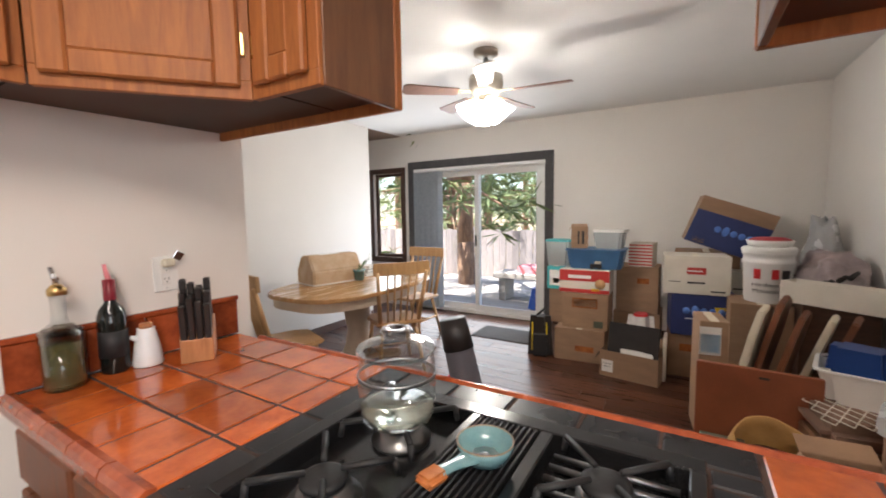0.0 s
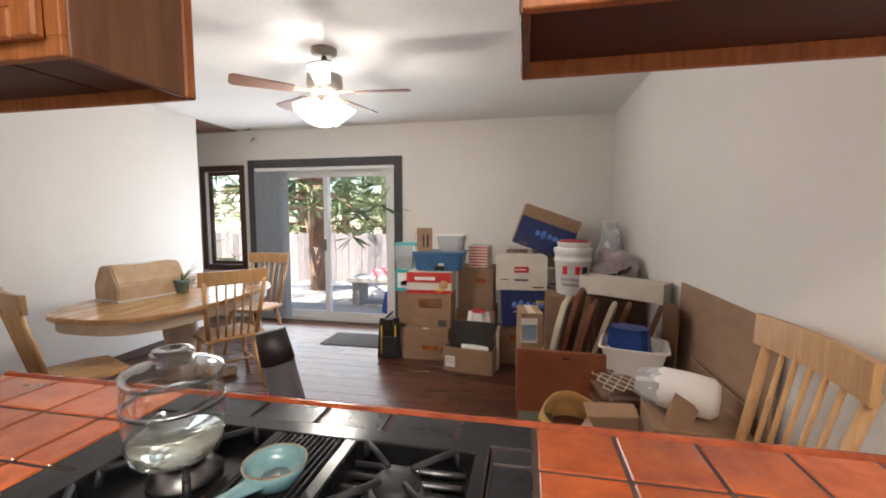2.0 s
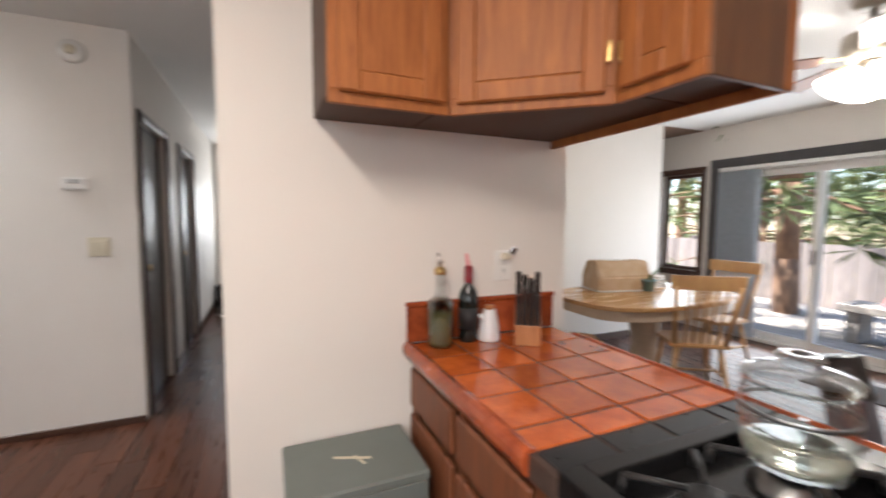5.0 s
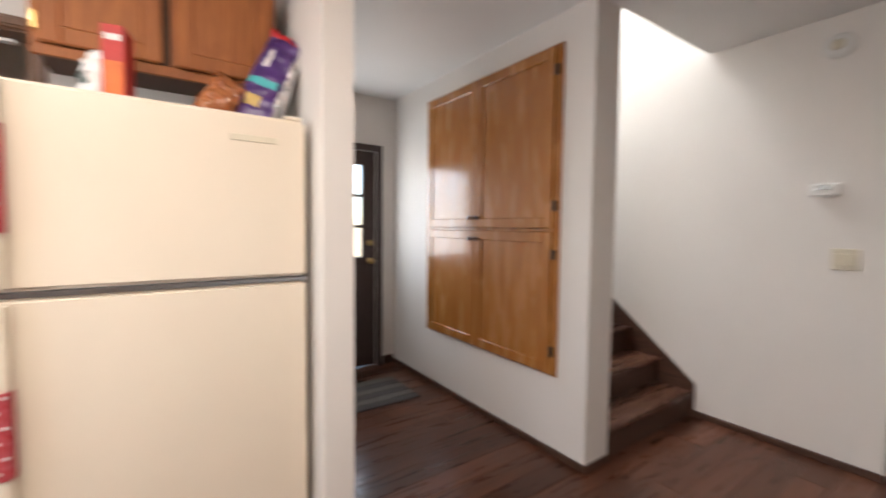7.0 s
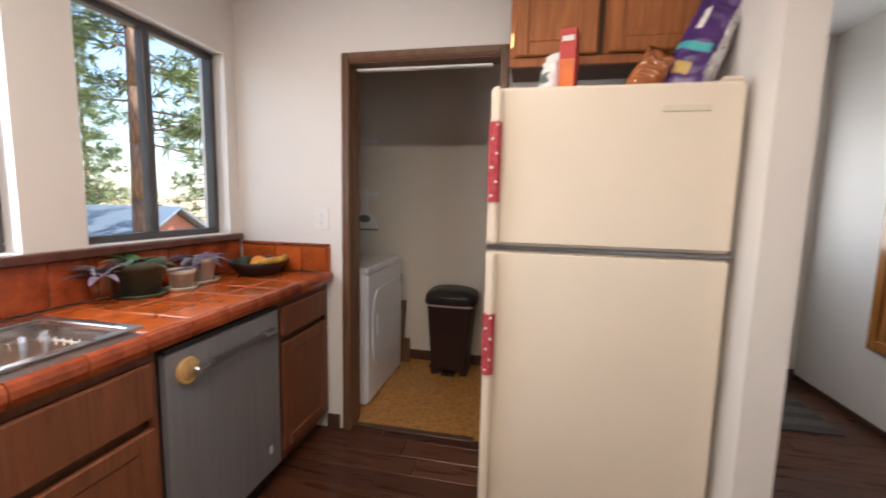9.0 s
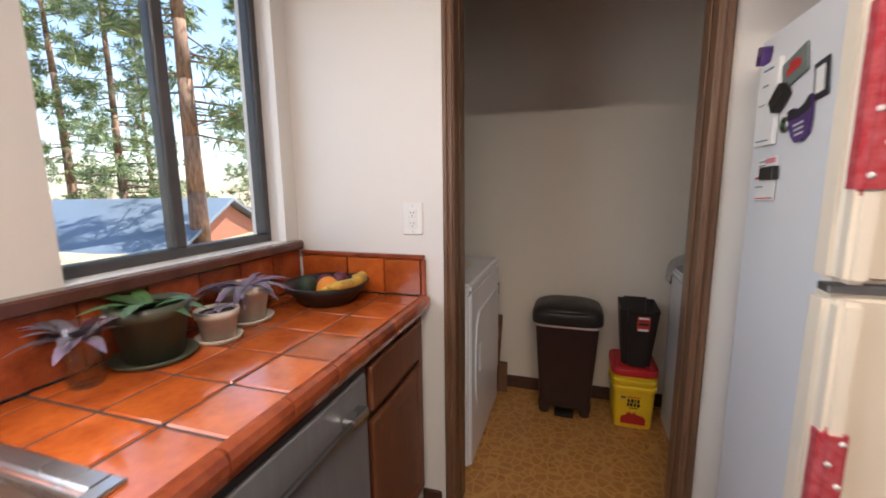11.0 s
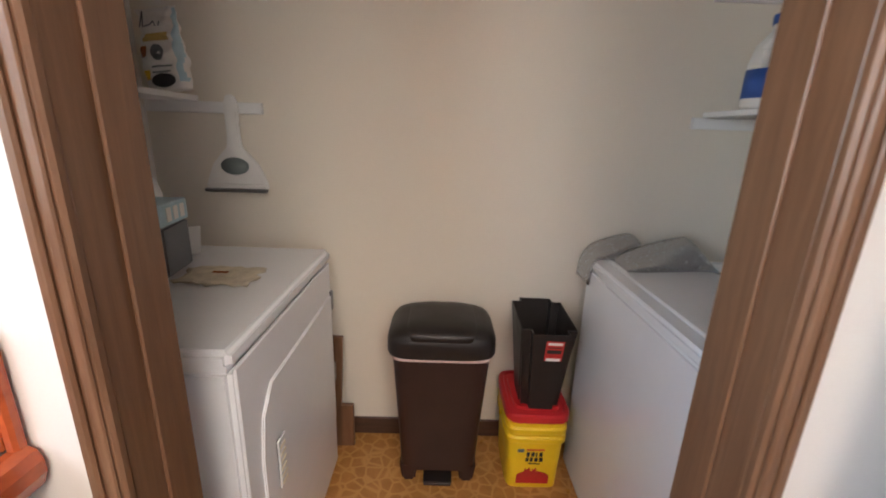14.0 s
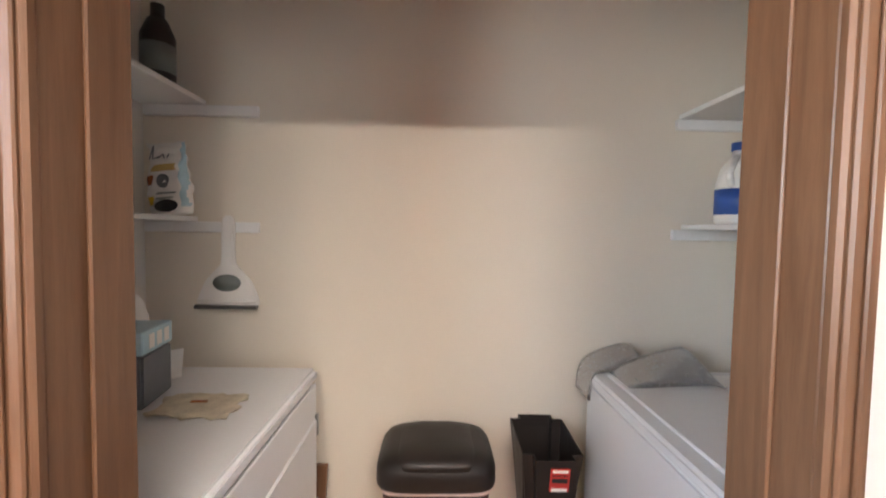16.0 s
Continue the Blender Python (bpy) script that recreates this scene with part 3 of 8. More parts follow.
u = thing("upper_cabinet", "oak corner cabinet with a diagonal raised panel door", "cabinet", (-0.49, 1.095, UB), math.degrees(math.atan2(0.335, 0.28)), "upper oak cabinets")
L = math.hypot(0.28, 0.335)
bm = bmesh.new()
box(0, L, 0, 0.02, 0, 0.045, 0.002, bm)
box(0, L, 0, 0.02, HU - 0.04, HU, 0.002, bm)
box(0, 0.04, 0, 0.02, 0.045, HU - 0.04, 0.002, bm)
box(L - 0.04, L, 0, 0.02, 0.045, HU - 0.04, 0.002, bm)
part("face_frame", bm, M_OAK, u)
panel_door(u, 0.022, L - 0.025, 0.026, HU - 0.04, 0, M_OAK)
part("hinge", box(L - 0.022, L - 0.012, -0.014, 0.0, 0.10, 0.155, 0.002), M_BRASS, u, "brass hinge")
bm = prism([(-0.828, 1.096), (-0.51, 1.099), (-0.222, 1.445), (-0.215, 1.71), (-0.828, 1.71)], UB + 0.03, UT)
body = part("body", bm, M_OAK_UNDERSHADE, u)
body.matrix_parent_inverse = u.matrix_world.inverted()
bm = bmesh.new()
box(-0.828, 0.03, 1.71, 1.725, UB, UT, 0.002, bm)
back = part("back_panel", bm, M_OAK, u)
back.matrix_parent_inverse = u.matrix_world.inverted()
c = cabinet("upper_cabinet", "narrow oak cabinet hanging over the peninsula", (-0.21, 1.43, UB), 0, 0.235, HU, 0.28, [(0.03, 0.205, 0.028, HU - 0.04)], "upper oak cabinets", under=True, hinge=[(0.022, 0.09)])
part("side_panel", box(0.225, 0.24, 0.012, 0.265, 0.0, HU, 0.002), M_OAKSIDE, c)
part("corner_strip", box(0.222, 0.243, 0.265, 0.296, 0.0, HU, 0.004), M_OAK, c)
c = cabinet("upper_cabinet", "wide oak cabinet hanging over the peninsula", (0.824, 1.43, UB), 0, 1.51, HU, 0.29, [(0.03, 0.48, 0.045, HU - 0.04), (0.52, 0.98, 0.045, HU - 0.04), (1.02, 1.48, 0.045, HU - 0.04)], "upper oak cabinets", under=True)
part("side_panel", box(-0.004, 0.012, 0.012, 0.28, 0.0, HU, 0.002), M_OAKSIDE, c)
part("back_panel", box(0, 1.51, 0.29, 0.305, 0.0, HU, 0.002), M_OAK, c)
part("corner_strip", box(-0.006, 0.014, 0.28, 0.308, 0.0, HU, 0.004), M_OAK, c)
HF = 0.44
cabinet("upper_cabinet", "oak cabinet with two doors above the refrigerator", (0.812, -1.55, 1.87), 180, 0.71, HF, 0.325, [(0.02, 0.335, 0.035, HF - 0.025), (0.375, 0.69, 0.035, HF - 0.025)], "upper oak cabinets", under=True, hinge=[(0.01, 0.07), (0.70, 0.07)])

# ---- kitchen: base cabinets and counters ----
TOP = 0.915
cabinet("base_cabinet", "oak base cabinet with drawers under the tiled peninsula", (XW + 0.002, 1.10, 0), 0, 0.80, 0.862, 0.62, [(0.03, 0.39, 0.14, 0.66), (0.42, 0.77, 0.14, 0.66)], "base oak cabinets", toe=True, drawers=[(0.03, 0.39, 0.69, 0.83), (0.42, 0.77, 0.69, 0.83)])
cabinet("base_cabinet", "oak base cabinet under the cooktop", (-0.025, 1.10, 0), 0, 0.87, 0.862, 0.62, [(0.03, 0.42, 0.14, 0.80), (0.45, 0.84, 0.14, 0.80)], "base oak cabinets", toe=True)
cabinet("base_cabinet", "oak base cabinet at the corner of the peninsula", (0.85, 1.10, 0), 0, 0.93, 0.862, 0.62, [(0.03, 0.45, 0.14, 0.66), (0.48, 0.90, 0.14, 0.66)], "base oak cabinets", toe=True, drawers=[(0.03, 0.45, 0.69, 0.83), (0.48, 0.90, 0.69, 0.83)])
cabinet("base_cabinet", "oak base cabinet with a door and drawer beside the doorway", (1.795, -1.385, 0), -90, 0.49, 0.862, 0.53, [(0.03, 0.44, 0.14, 0.66)], "base oak cabinets", toe=True, drawers=[(0.03, 0.44, 0.69, 0.83)])
cabinet("base_cabinet", "wide oak sink cabinet with false drawer front", (1.795, 0.16, 0), -90, 0.95, 0.862, 0.53, [(0.03, 0.46, 0.14, 0.63), (0.49, 0.92, 0.14, 0.63)], "base oak cabinets", toe=True, drawers=[(0.03, 0.92, 0.66, 0.83)])
cabinet("base_cabinet", "oak base cabinet at the end of the window counter", (1.795, 1.08, 0), -90, 0.91, 0.862, 0.53, [(0.03, 0.44, 0.14, 0.66), (0.47, 0.88, 0.14, 0.66)], "base oak cabinets", toe=True, drawers=[(0.03, 0.44, 0.69, 0.83), (0.47, 0.88, 0.69, 0.83)])

GAP = 0.008
counter = thing("tiled_worktop", "glossy terracotta tiled peninsula worktop with dark grout", "worktop", (0, 0, 0))
bm = box(XW + 0.002, 0.031, 1.075, 1.635, 0.863, TOP - 0.003)
box(0.773, XE - 0.002, 1.075, 1.635, 0.863, TOP - 0.003, 0, bm)
box(XW + 0.002, XE - 0.002, 1.635, 1.735, 0.863, TOP - 0.003, 0, bm)
part("bed", bm, M_GROUT, counter)
counter2 = thing("tiled_worktop", "glossy terracotta tiled worktop under the kitchen windows", "worktop", (0, 0, 0))
bm = bmesh.new()
for x0, x1, y0, y1 in ((1.775, XE - 0.002, -1.878, -0.80), (1.775, 1.86, -0.80, -0.12), (2.27, XE - 0.002, -0.80, -0.12), (1.775, XE - 0.002, -0.12, 1.075)):
    box(x0, x1, y0, y1, 0.863, TOP - 0.003, 0, bm)
part("bed", bm, M_GROUT, counter2)
TILES = {}


def tile(parent, x0, x1, y0, y1, z0, z1, material, bev=0.003, name="tile"):
    """One tile; alike tiles share their mesh."""
    key = (round(x1 - x0, 3), round(y1 - y0, 3), round(z1 - z0, 3), material.name)
    if key not in TILES:
        b = box(-(x1 - x0) / 2, (x1 - x0) / 2, -(y1 - y0) / 2, (y1 - y0) / 2, -(z1 - z0) / 2, (z1 - z0) / 2, bev)
        me = bpy.data.meshes.new(name)
        b.to_mesh(me)
        b.free()
        me.materials.append(material)
        TILES[key] = me
    ob = new(name, TILES[key])
    ob.location = ((x0 + x1) / 2, (y0 + y1) / 2, (z0 + z1) / 2)
    ob.parent = parent
    return ob


def tiles(parent, xs, ys, z0, z1, material, skip=None):
    for a, b in zip(xs, xs[1:]):
        for c_, d_ in zip(ys, ys[1:]):
            if skip and skip((a + b) / 2, (c_ + d_) / 2):
                continue
            tile(parent, a + GAP / 2, b - GAP / 2, c_ + GAP / 2, d_ - GAP / 2, z0, z1, material)


ROWS = [1.088, 1.246, 1.406, 1.578, 1.736]
tiles(counter, [-0.815, -0.637, -0.473, -0.309, -0.140, -0.05], ROWS, TOP - 0.008, TOP, M_TILE)
tiles(counter, [0.86, 1.025, 1.187, 1.350, 1.505, 1.665, 1.79, 1.95, 2.11, 2.325], ROWS, TOP - 0.008, TOP, M_TILE)
tiles(counter, [-0.05, 0.032], ROWS[:-1] + [1.635], TOP - 0.008, TOP, M_BLACKTILE)
tiles(counter, [0.772, 0.857], ROWS[:-1] + [1.635], TOP - 0.008, TOP, M_BLACKTILE)
tiles(counter, [-0.05, 0.04, 0.205, 0.367, 0.532, 0.693, 0.857], [1.635, 1.736], TOP - 0.008, TOP + 0.001, M_BLACKTILE)
tiles(counter2, [1.783, 1.943, 2.105, 2.265, 2.325], [-1.862, -1.742, -1.58, -1.418, -1.256, -1.094, -0.932, -0.77, -0.608, -0.446, -0.284, -0.122, 0.04, 0.202, 0.364, 0.526, 0.688, 0.85, 1.012, 1.085],
      TOP - 0.008, TOP, M_TILE, lambda x, y: 1.86 < x < 2.27 and -0.80 < y < -0.12)


def rim(parent, p, q, out):
    """Rounded edge tiles from p to q, bulging towards out."""
    p, q = Vector((*p, 0)), Vector((*q, 0))
    n = max(1, round((q - p).length / 0.162))
    step = (q - p) / n
    prof = [(0.0, -0.052), (0.026, -0.050), (0.034, -0.030), (0.034, -0.012), (0.028, 0.002), (0.016, 0.008), (0.0, 0.004)]
    o = Vector((*out, 0))
    for i in range(n):
        b = bmesh.new()
        a, c_ = p + step * (i + 0.012), p + step * (i + 0.988)
        r1 = [b.verts.new(a + o * (u_ - 0.008) + Vector((0, 0, TOP + w_))) for u_, w_ in prof]
        r2 = [b.verts.new(c_ + o * (u_ - 0.008) + Vector((0, 0, TOP + w_))) for u_, w_ in prof]
        k = len(prof)
        for j in range(k):
            b.faces.new((r1[j], r1[(j + 1) % k], r2[(j + 1) % k], r2[j]))
        b.faces.new(r1[::-1])
        b.faces.new(r2)
        bmesh.ops.recalc_face_normals(b, faces=b.faces)
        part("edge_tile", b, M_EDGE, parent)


rim(counter, (XW + 0.004, 1.085), (-0.05, 1.085), (0, -1))
rim(counter, (0.857, 1.085), (1.75, 1.085), (0, -1))
rim(counter2, (1.782, -1.875), (1.782, 1.05), (-1, 0))
part("edge_strip", box(XW + 0.12, 1.77, 1.737, 1.762, 0.872, TOP + 0.004, 0.008), M_EDGE, counter, "thin terracotta back edge")
# upright tiles against the walls
bs = thing("backsplash", "terracotta tiled upstand behind the bottles", "backsplash", (0, 0, 0))
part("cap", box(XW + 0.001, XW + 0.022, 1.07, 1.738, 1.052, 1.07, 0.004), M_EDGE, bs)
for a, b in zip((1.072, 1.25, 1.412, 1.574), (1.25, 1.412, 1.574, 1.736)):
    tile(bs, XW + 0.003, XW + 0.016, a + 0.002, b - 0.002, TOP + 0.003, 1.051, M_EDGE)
bs2 = thing("backsplash", "terracotta tiled upstand below the window sill", "backsplash", (0, 0, 0))
for i in range(18):
    a = -1.86 + i * 0.162
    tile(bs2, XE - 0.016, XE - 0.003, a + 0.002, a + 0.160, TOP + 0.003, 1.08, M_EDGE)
for a, b in ((1.79, 1.943), (1.943, 2.105), (2.105, 2.32)):
    tile(bs2, a + 0.002, b - 0.002, -1.877, -1.862, TOP + 0.003, 1.055, M_TILE)
part("cap", box(1.775, 2.32, -1.878, -1.858, 1.057, 1.075, 0.004), M_EDGE, bs2)
part("end_tile", box(1.772, 1.788, -1.877, -1.860, TOP + 0.003, 1.056, 0.004), M_EDGE, bs2)

# ---- cooktop ----
ck = thing("gas_cooktop", "black gas cooktop with a centre grill set in the peninsula", "cooktop", (0, 0, 0))
for x0, x1, y0, y1 in ((0.034, 0.770, 1.075, 1.130), (0.034, 0.770, 1.585, 1.632), (0.034, 0.075, 1.130, 1.585), (0.315, 0.338, 1.130, 1.585), (0.474, 0.502, 1.130, 1.585), (0.742, 0.770, 1.130, 1.585)):
    part("deck_panel", box(x0, x1, y0, y1, 0.88, 0.929, 0.003), M_BLACK, ck)
for x0, x1 in ((0.075, 0.315), (0.502, 0.742)):
    part("drip_pan", box(x0, x1, 1.130, 1.585, 0.872, 0.886), M_BLACK, ck)
    for y in (1.245, 1.47):
        cx = (x0 + x1) / 2
        bu = part("burner", lathe([(0, 0), (0.062, 0), (0.066, 0.008), (0.05, 0.014), (0.048, 0.03), (0.034, 0.034), (0, 0.034)], 24, None, (cx, y, 0.886)), M_STEELD, ck)
        part("burner_cap", lathe([(0.036, 0), (0.042, 0.004), (0.042, 0.012), (0.03, 0.017), (0, 0.018)], 24, None, (cx, y, 0.921)), M_IRON, bu)
        bm = bmesh.new()
        for k in range(4):
            a = math.pi / 4 + k * math.pi / 2
            d = Vector((math.cos(a), math.sin(a), 0))
            p = Vector((cx, y, 0.944))
            rod(p + d * 0.03, p + d * 0.125, 0.0055, 0.0065, 6, bm)
            rod(p + d * 0.125, p + d * 0.13 - Vector((0, 0, 0.03)), 0.0065, 0.0065, 6, bm)
        part("grate", bm, M_IRON, ck)
gr = part("grill_well", box(0.338, 0.474, 1.130, 1.585, 0.872, 0.884), M_BLACK, ck)
bm = bmesh.new()
for i in range(11):
    x = 0.345 + i * 0.0122
    box(x - 0.0028, x + 0.0028, 1.14, 1.578, 0.918, 0.932, 0.0012, bm)
for y in (1.145, 1.36, 1.572):
    box(0.34, 0.472, y - 0.005, y + 0.005, 0.908, 0.920, 0.001, bm)
part("grill_rack", bm, M_IRON, ck)
bm = bmesh.new()
for i in range(5):
    rod((0.515, 1.40 + i * 0.036, 0.905), (0.73, 1.40 + i * 0.036, 0.905), 0.006, None, 8, bm)
part("heating_rod", bm, M_STEELD, ck)

jar = thing("glass_kettle", "clear glass stovetop kettle with lid, a third full of water", "kettle", (0.210, 1.440, 0.952))
part("vessel", lathe([(0, 0), (0.060, 0), (0.072, 0.007), (0.079, 0.026), (0.081, 0.06), (0.081, 0.125), (0.077, 0.142), (0.075, 0.148), (0.072, 0.149), (0.071, 0.146)], 40), M_CLEAR, jar)
part("water", lathe([(0, 0.0055), (0.057, 0.0055), (0.0685, 0.012), (0.0748, 0.028), (0.0756, 0.036), (0, 0.036)], 40), M_WATER, jar)
part("steel_band", lathe([(0.0806, 0.098), (0.0825, 0.098), (0.0825, 0.105), (0.0806, 0.105), (0.0806, 0.098)], 40), M_STEELD, jar, "thin dark steel band")
part("lid", lathe([(0.068, 0.146), (0.071, 0.144), (0.080, 0.146), (0.083, 0.152), (0.082, 0.159), (0.076, 0.165), (0.055, 0.173), (0.036, 0.178), (0.030, 0.181), (0.033, 0.186), (0.035, 0.192), (0.030, 0.198), (0.018, 0.199), (0.014, 0.194), (0, 0.193)], 40), M_LIDGLASS, jar)
bm = rod((0.040, -0.066, 0.108), (0.056, -0.094, 0.108), 0.009, None, 10)
rod((0.056, -0.096, 0.114), (0.056, -0.096, 0.052), 0.0095, 0.008, 12, bm)
rod((0.056, -0.094, 0.054), (0.041, -0.066, 0.046), 0.008, None, 10, bm)
part("handle", bm, M_CLEAR, jar, "looped clear glass handle")

sr = thing("spoon_rest", "teal glazed ceramic spoon rest with a rust-brown handle", "spoon rest", (0.421, 1.425, 0.933), -14)
sr.scale = (0.74, 0.74, 0.85)
part("bowl", lathe([(0, 0.008), (0.035, 0.006), (0.055, 0.010), (0.068, 0.032), (0.072, 0.046), (0.068, 0.048), (0.061, 0.034), (0.05, 0.016), (0, 0.012)], 36), M_TEAL, sr)
b = bmesh.new()
rings = []
for i in range(9):
    f = i / 8
    w, y, z = 0.034 - 0.018 * math.sin(f * 2.4), -0.055 - 0.11 * f, 0.03 + 0.012 * f
    rings.append([b.verts.new((w * math.cos(a), y, z + 0.010 * math.sin(a))) for a in [k * math.pi / 5 for k in range(10)]])
for r1, r2 in zip(rings, rings[1:]):
    for k in range(10):
        b.faces.new((r1[k], r1[(k + 1) % 10], r2[(k + 1) % 10], r2[k]))
b.faces.new(rings[0])
b.faces.new(rings[-1][::-1])
bmesh.ops.recalc_face_normals(b, faces=b.faces)
part("neck", b, M_TEAL, sr, "", True)
part("handle_end", box(-0.026, 0.026, -0.215, -0.15, 0.030, 0.052, 0.009, None, 3), M_RUST, sr, "rust-brown glazed handle end")
part("glazed_lip", lathe([(0.0670, 0.047), (0.0690, 0.0495), (0.0718, 0.0475), (0.0712, 0.045)], 36), mat("worn_glaze", (0.26, 0.20, 0.14), 0.3, var=0.2, scale=30, bump=0.02), sr, "worn brown lip")
part("relief", lathe([(0, 0.0125), (0.034, 0.0125), (0.036, 0.014), (0.03, 0.017), (0.02, 0.014), (0.012, 0.018), (0, 0.019)], 8), M_STEEL, sr)

# ---- things by the partition wall ----
def bottle(name, label, at, prof, material, extra):
    o = thing(name, label, "bottle", at)
    part("glass", lathe(prof, 26), material, o)
    for n_, pr, m_, lb in extra:
        part(n_, lathe(pr, 18), m_, o, lb)
    return o


o = bottle("oil_bottle", "clear glass oil bottle with brass pourer, mostly full", (-0.755, 1.18, TOP), [(0, 0), (0.043, 0), (0.047, 0.006), (0.047, 0.145), (0.045, 0.158), (0.036, 0.172), (0.020, 0.186), (0.0165, 0.20), (0.0175, 0.255), (0.0195, 0.262), (0.0, 0.263)], M_CLEAR,
           [("oil", [(0, 0.004), (0.041, 0.004), (0.0445, 0.010), (0.0445, 0.128), (0, 0.128)], M_OILGLASS, "olive oil"), ("stopper", [(0, 0.262), (0.021, 0.262), (0.022, 0.278), (0.012, 0.290), (0, 0.292)], M_BRASS, "brass stopper")])
b = lathe([(0.0475, 0.132), (0.0492, 0.140), (0.0472, 0.150), (0.0480, 0.158), (0.0400, 0.170), (0.0370, 0.172), (0.0440, 0.158), (0.0455, 0.145), (0.0475, 0.132)], 40)
for v in b.verts:
    v.co *= 1 + 0.05 * noise.noise(v.co * 90)
part("pressed_band", b, thin_glass("pressed_glass", (0.75, 0.75, 0.70), 0.15), o, "pressed glass pattern round the shoulder", True)
part("spout", rod((0, 0, 0.288), (-0.006, -0.008, 0.340), 0.007, 0.005), M_STEEL, o)
part("flap", moved(box(-0.007, 0.007, -0.001, 0.001, 0, 0.016, 0.0005), pose(0.010, 0, 0.300, 0, 40, 0)), M_STEEL, o)
o = bottle("wine_bottle", "dark wine bottle with red capsule and pourer", (-0.775, 1.305, TOP), [(0, 0), (0.034, 0), (0.037, 0.006), (0.037, 0.17), (0.030, 0.195), (0.0155, 0.215), (0.0145, 0.27), (0, 0.272)], M_DARKGLASS,
           [("capsule", [(0.0152, 0.222), (0.016, 0.224), (0.016, 0.285), (0, 0.287)], M_WINE, "dark red foil capsule")])
part("spout", rod((0, 0, 0.283), (-0.008, -0.006, 0.332), 0.008, 0.005), M_PINKPRINT, o)
part("label", lathe([(0.0374, 0.05), (0.0376, 0.05), (0.0376, 0.13), (0.0374, 0.13)], 26), M_INK, o)
o = thing("cream_jug", "small white ceramic jug with a wooden stopper", "jug", (-0.752, 1.384, TOP))
part("jug", lathe([(0, 0), (0.04, 0), (0.043, 0.006), (0.036, 0.06), (0.024, 0.115), (0.024, 0.12), (0, 0.12)], 28), M_ENAMEL, o)
part("lip", rod((0.0, -0.018, 0.085), (-0.005, -0.042, 0.098), 0.012, 0.006), M_ENAMEL, o)
part("stopper", lathe([(0, 0.12), (0.019, 0.12), (0.018, 0.134), (0, 0.134)], 18), M_KNIFEWOOD, o)

kb = thing("knife_block", "wooden knife block full of black-handled knives", "knife block", (-0.668, 1.500, TOP), 56)
kb.scale = (0.86, 0.86, 1.0)
b = bmesh.new()
side = [(-0.062, 0), (0.075, 0), (0.075, 0.13), (0.02, 0.14), (-0.062, 0.075)]
lo = [b.verts.new((-0.055, y, z)) for y, z in side]
hi = [b.verts.new((0.055, y, z)) for y, z in side]
b.faces.new(lo)
b.faces.new(hi[::-1])
for i in range(5):
    b.faces.new((lo[i], hi[i], hi[(i + 1) % 5], lo[(i + 1) % 5]))
bmesh.ops.recalc_face_normals(b, faces=b.faces)
bmesh.ops.bevel(b, geom=b.edges[:], offset=0.003, segments=1, affect="EDGES")
part("block", b, M_KNIFEWOOD, kb)
for i in range(4):
    for j in range(3):
        x, y, z = -0.040 + 0.0265 * i, -0.050 + 0.030 * j, 0.076 + 0.026 * j
        part("knife_handle", moved(box(-0.0115, 0.0115, -0.0125, 0.0125, 0, 0.118 + 0.012 * ((i * 2 + j) % 3), 0.004), pose(x, y, z, 9, 0, 0)), M_DARKPLASTIC, kb)


def outlet(name, label, at, rz, kind_, material, clip=False):
    """A wall plate whose front points to -y."""
    o = thing(name, label, "wall plate", at, rz)
    wide = 0.115 if kind_ == "double" else 0.079
    part("plate", box(-wide / 2, wide / 2, -0.007, 0, -0.061, 0.061, 0.003), material, o)
    if kind_ == "outlet":
        for z in (-0.02, 0.02):
            s = part("socket", box(-0.017, 0.017, -0.010, -0.006, z - 0.017, z + 0.017, 0.003), material, o)
            for x in (-0.006, 0.006):
                part("slot", box(x - 0.0011, x + 0.0011, -0.0115, -0.0095, z - 0.001, z + 0.007), M_BLUEGREY, s)
            part("ground_hole", box(-0.0022, 0.0022, -0.0115, -0.0095, z - 0.010, z - 0.006), M_BLUEGREY, s)
        for z in (-0.049, 0.049):
            part("screw", lathe([(0, 0), (0.003, 0), (0.002, 0.001), (0, 0.0012)], 10, None, (0, -0.007, z), pose(0, 0, 0, 90, 0, 0)), M_STEEL, o)
    else:
        for x in ((0,) if kind_ == "switch" else (-0.024, 0.024)):
            part("rocker", moved(box(x - 0.016, x + 0.016, -0.012, -0.005, -0.033, 0.033, 0.002), pose(0, 0, 0, 3, 0, 0)), material, o)
    if clip:
        part("plug_lamp", box(-0.016, 0.022, -0.035, -0.006, 0.025, 0.052, 0.006), M_IVORY, o)
        part("metal_flag", moved(box(-0.012, 0.022, -0.002, 0.002, 0, 0.03, 0.001), pose(0.02, -0.03, 0.05, 20, 25, 20)), M_CHROME, o)
    return o


outlet("wall_outlet", "white wall outlet with a small plug-in lamp", (XW, 1.487, 1.19), 90, "outlet", M_PLASTIC, True)
outlet("wall_outlet", "white double socket with GFCI outlets beside the doorway", (1.8225, -1.88, 1.212), 180, "outlet", M_PLASTIC)
outlet("light_switch", "ivory double light switch on the stair wall", (-2.66, -0.377, 1.19), 90, "double", M_IVORY)
o = thing("thermostat", "white round-cornered wall thermostat", "thermostat", (-2.66, -0.478, 1.585), 90)
part("case", box(-0.065, 0.065, -0.03, 0, -0.04, 0.04, 0.01, None, 3), M_PLASTIC, o)
part("display", box(-0.035, 0.03, -0.032, -0.029, 0.0, 0.026, 0.002), M_STEEL, o)
o = thing("smoke_detector", "round white smoke detector high on the wall", "smoke detector", (-2.66, -0.455, 2.385), 90)
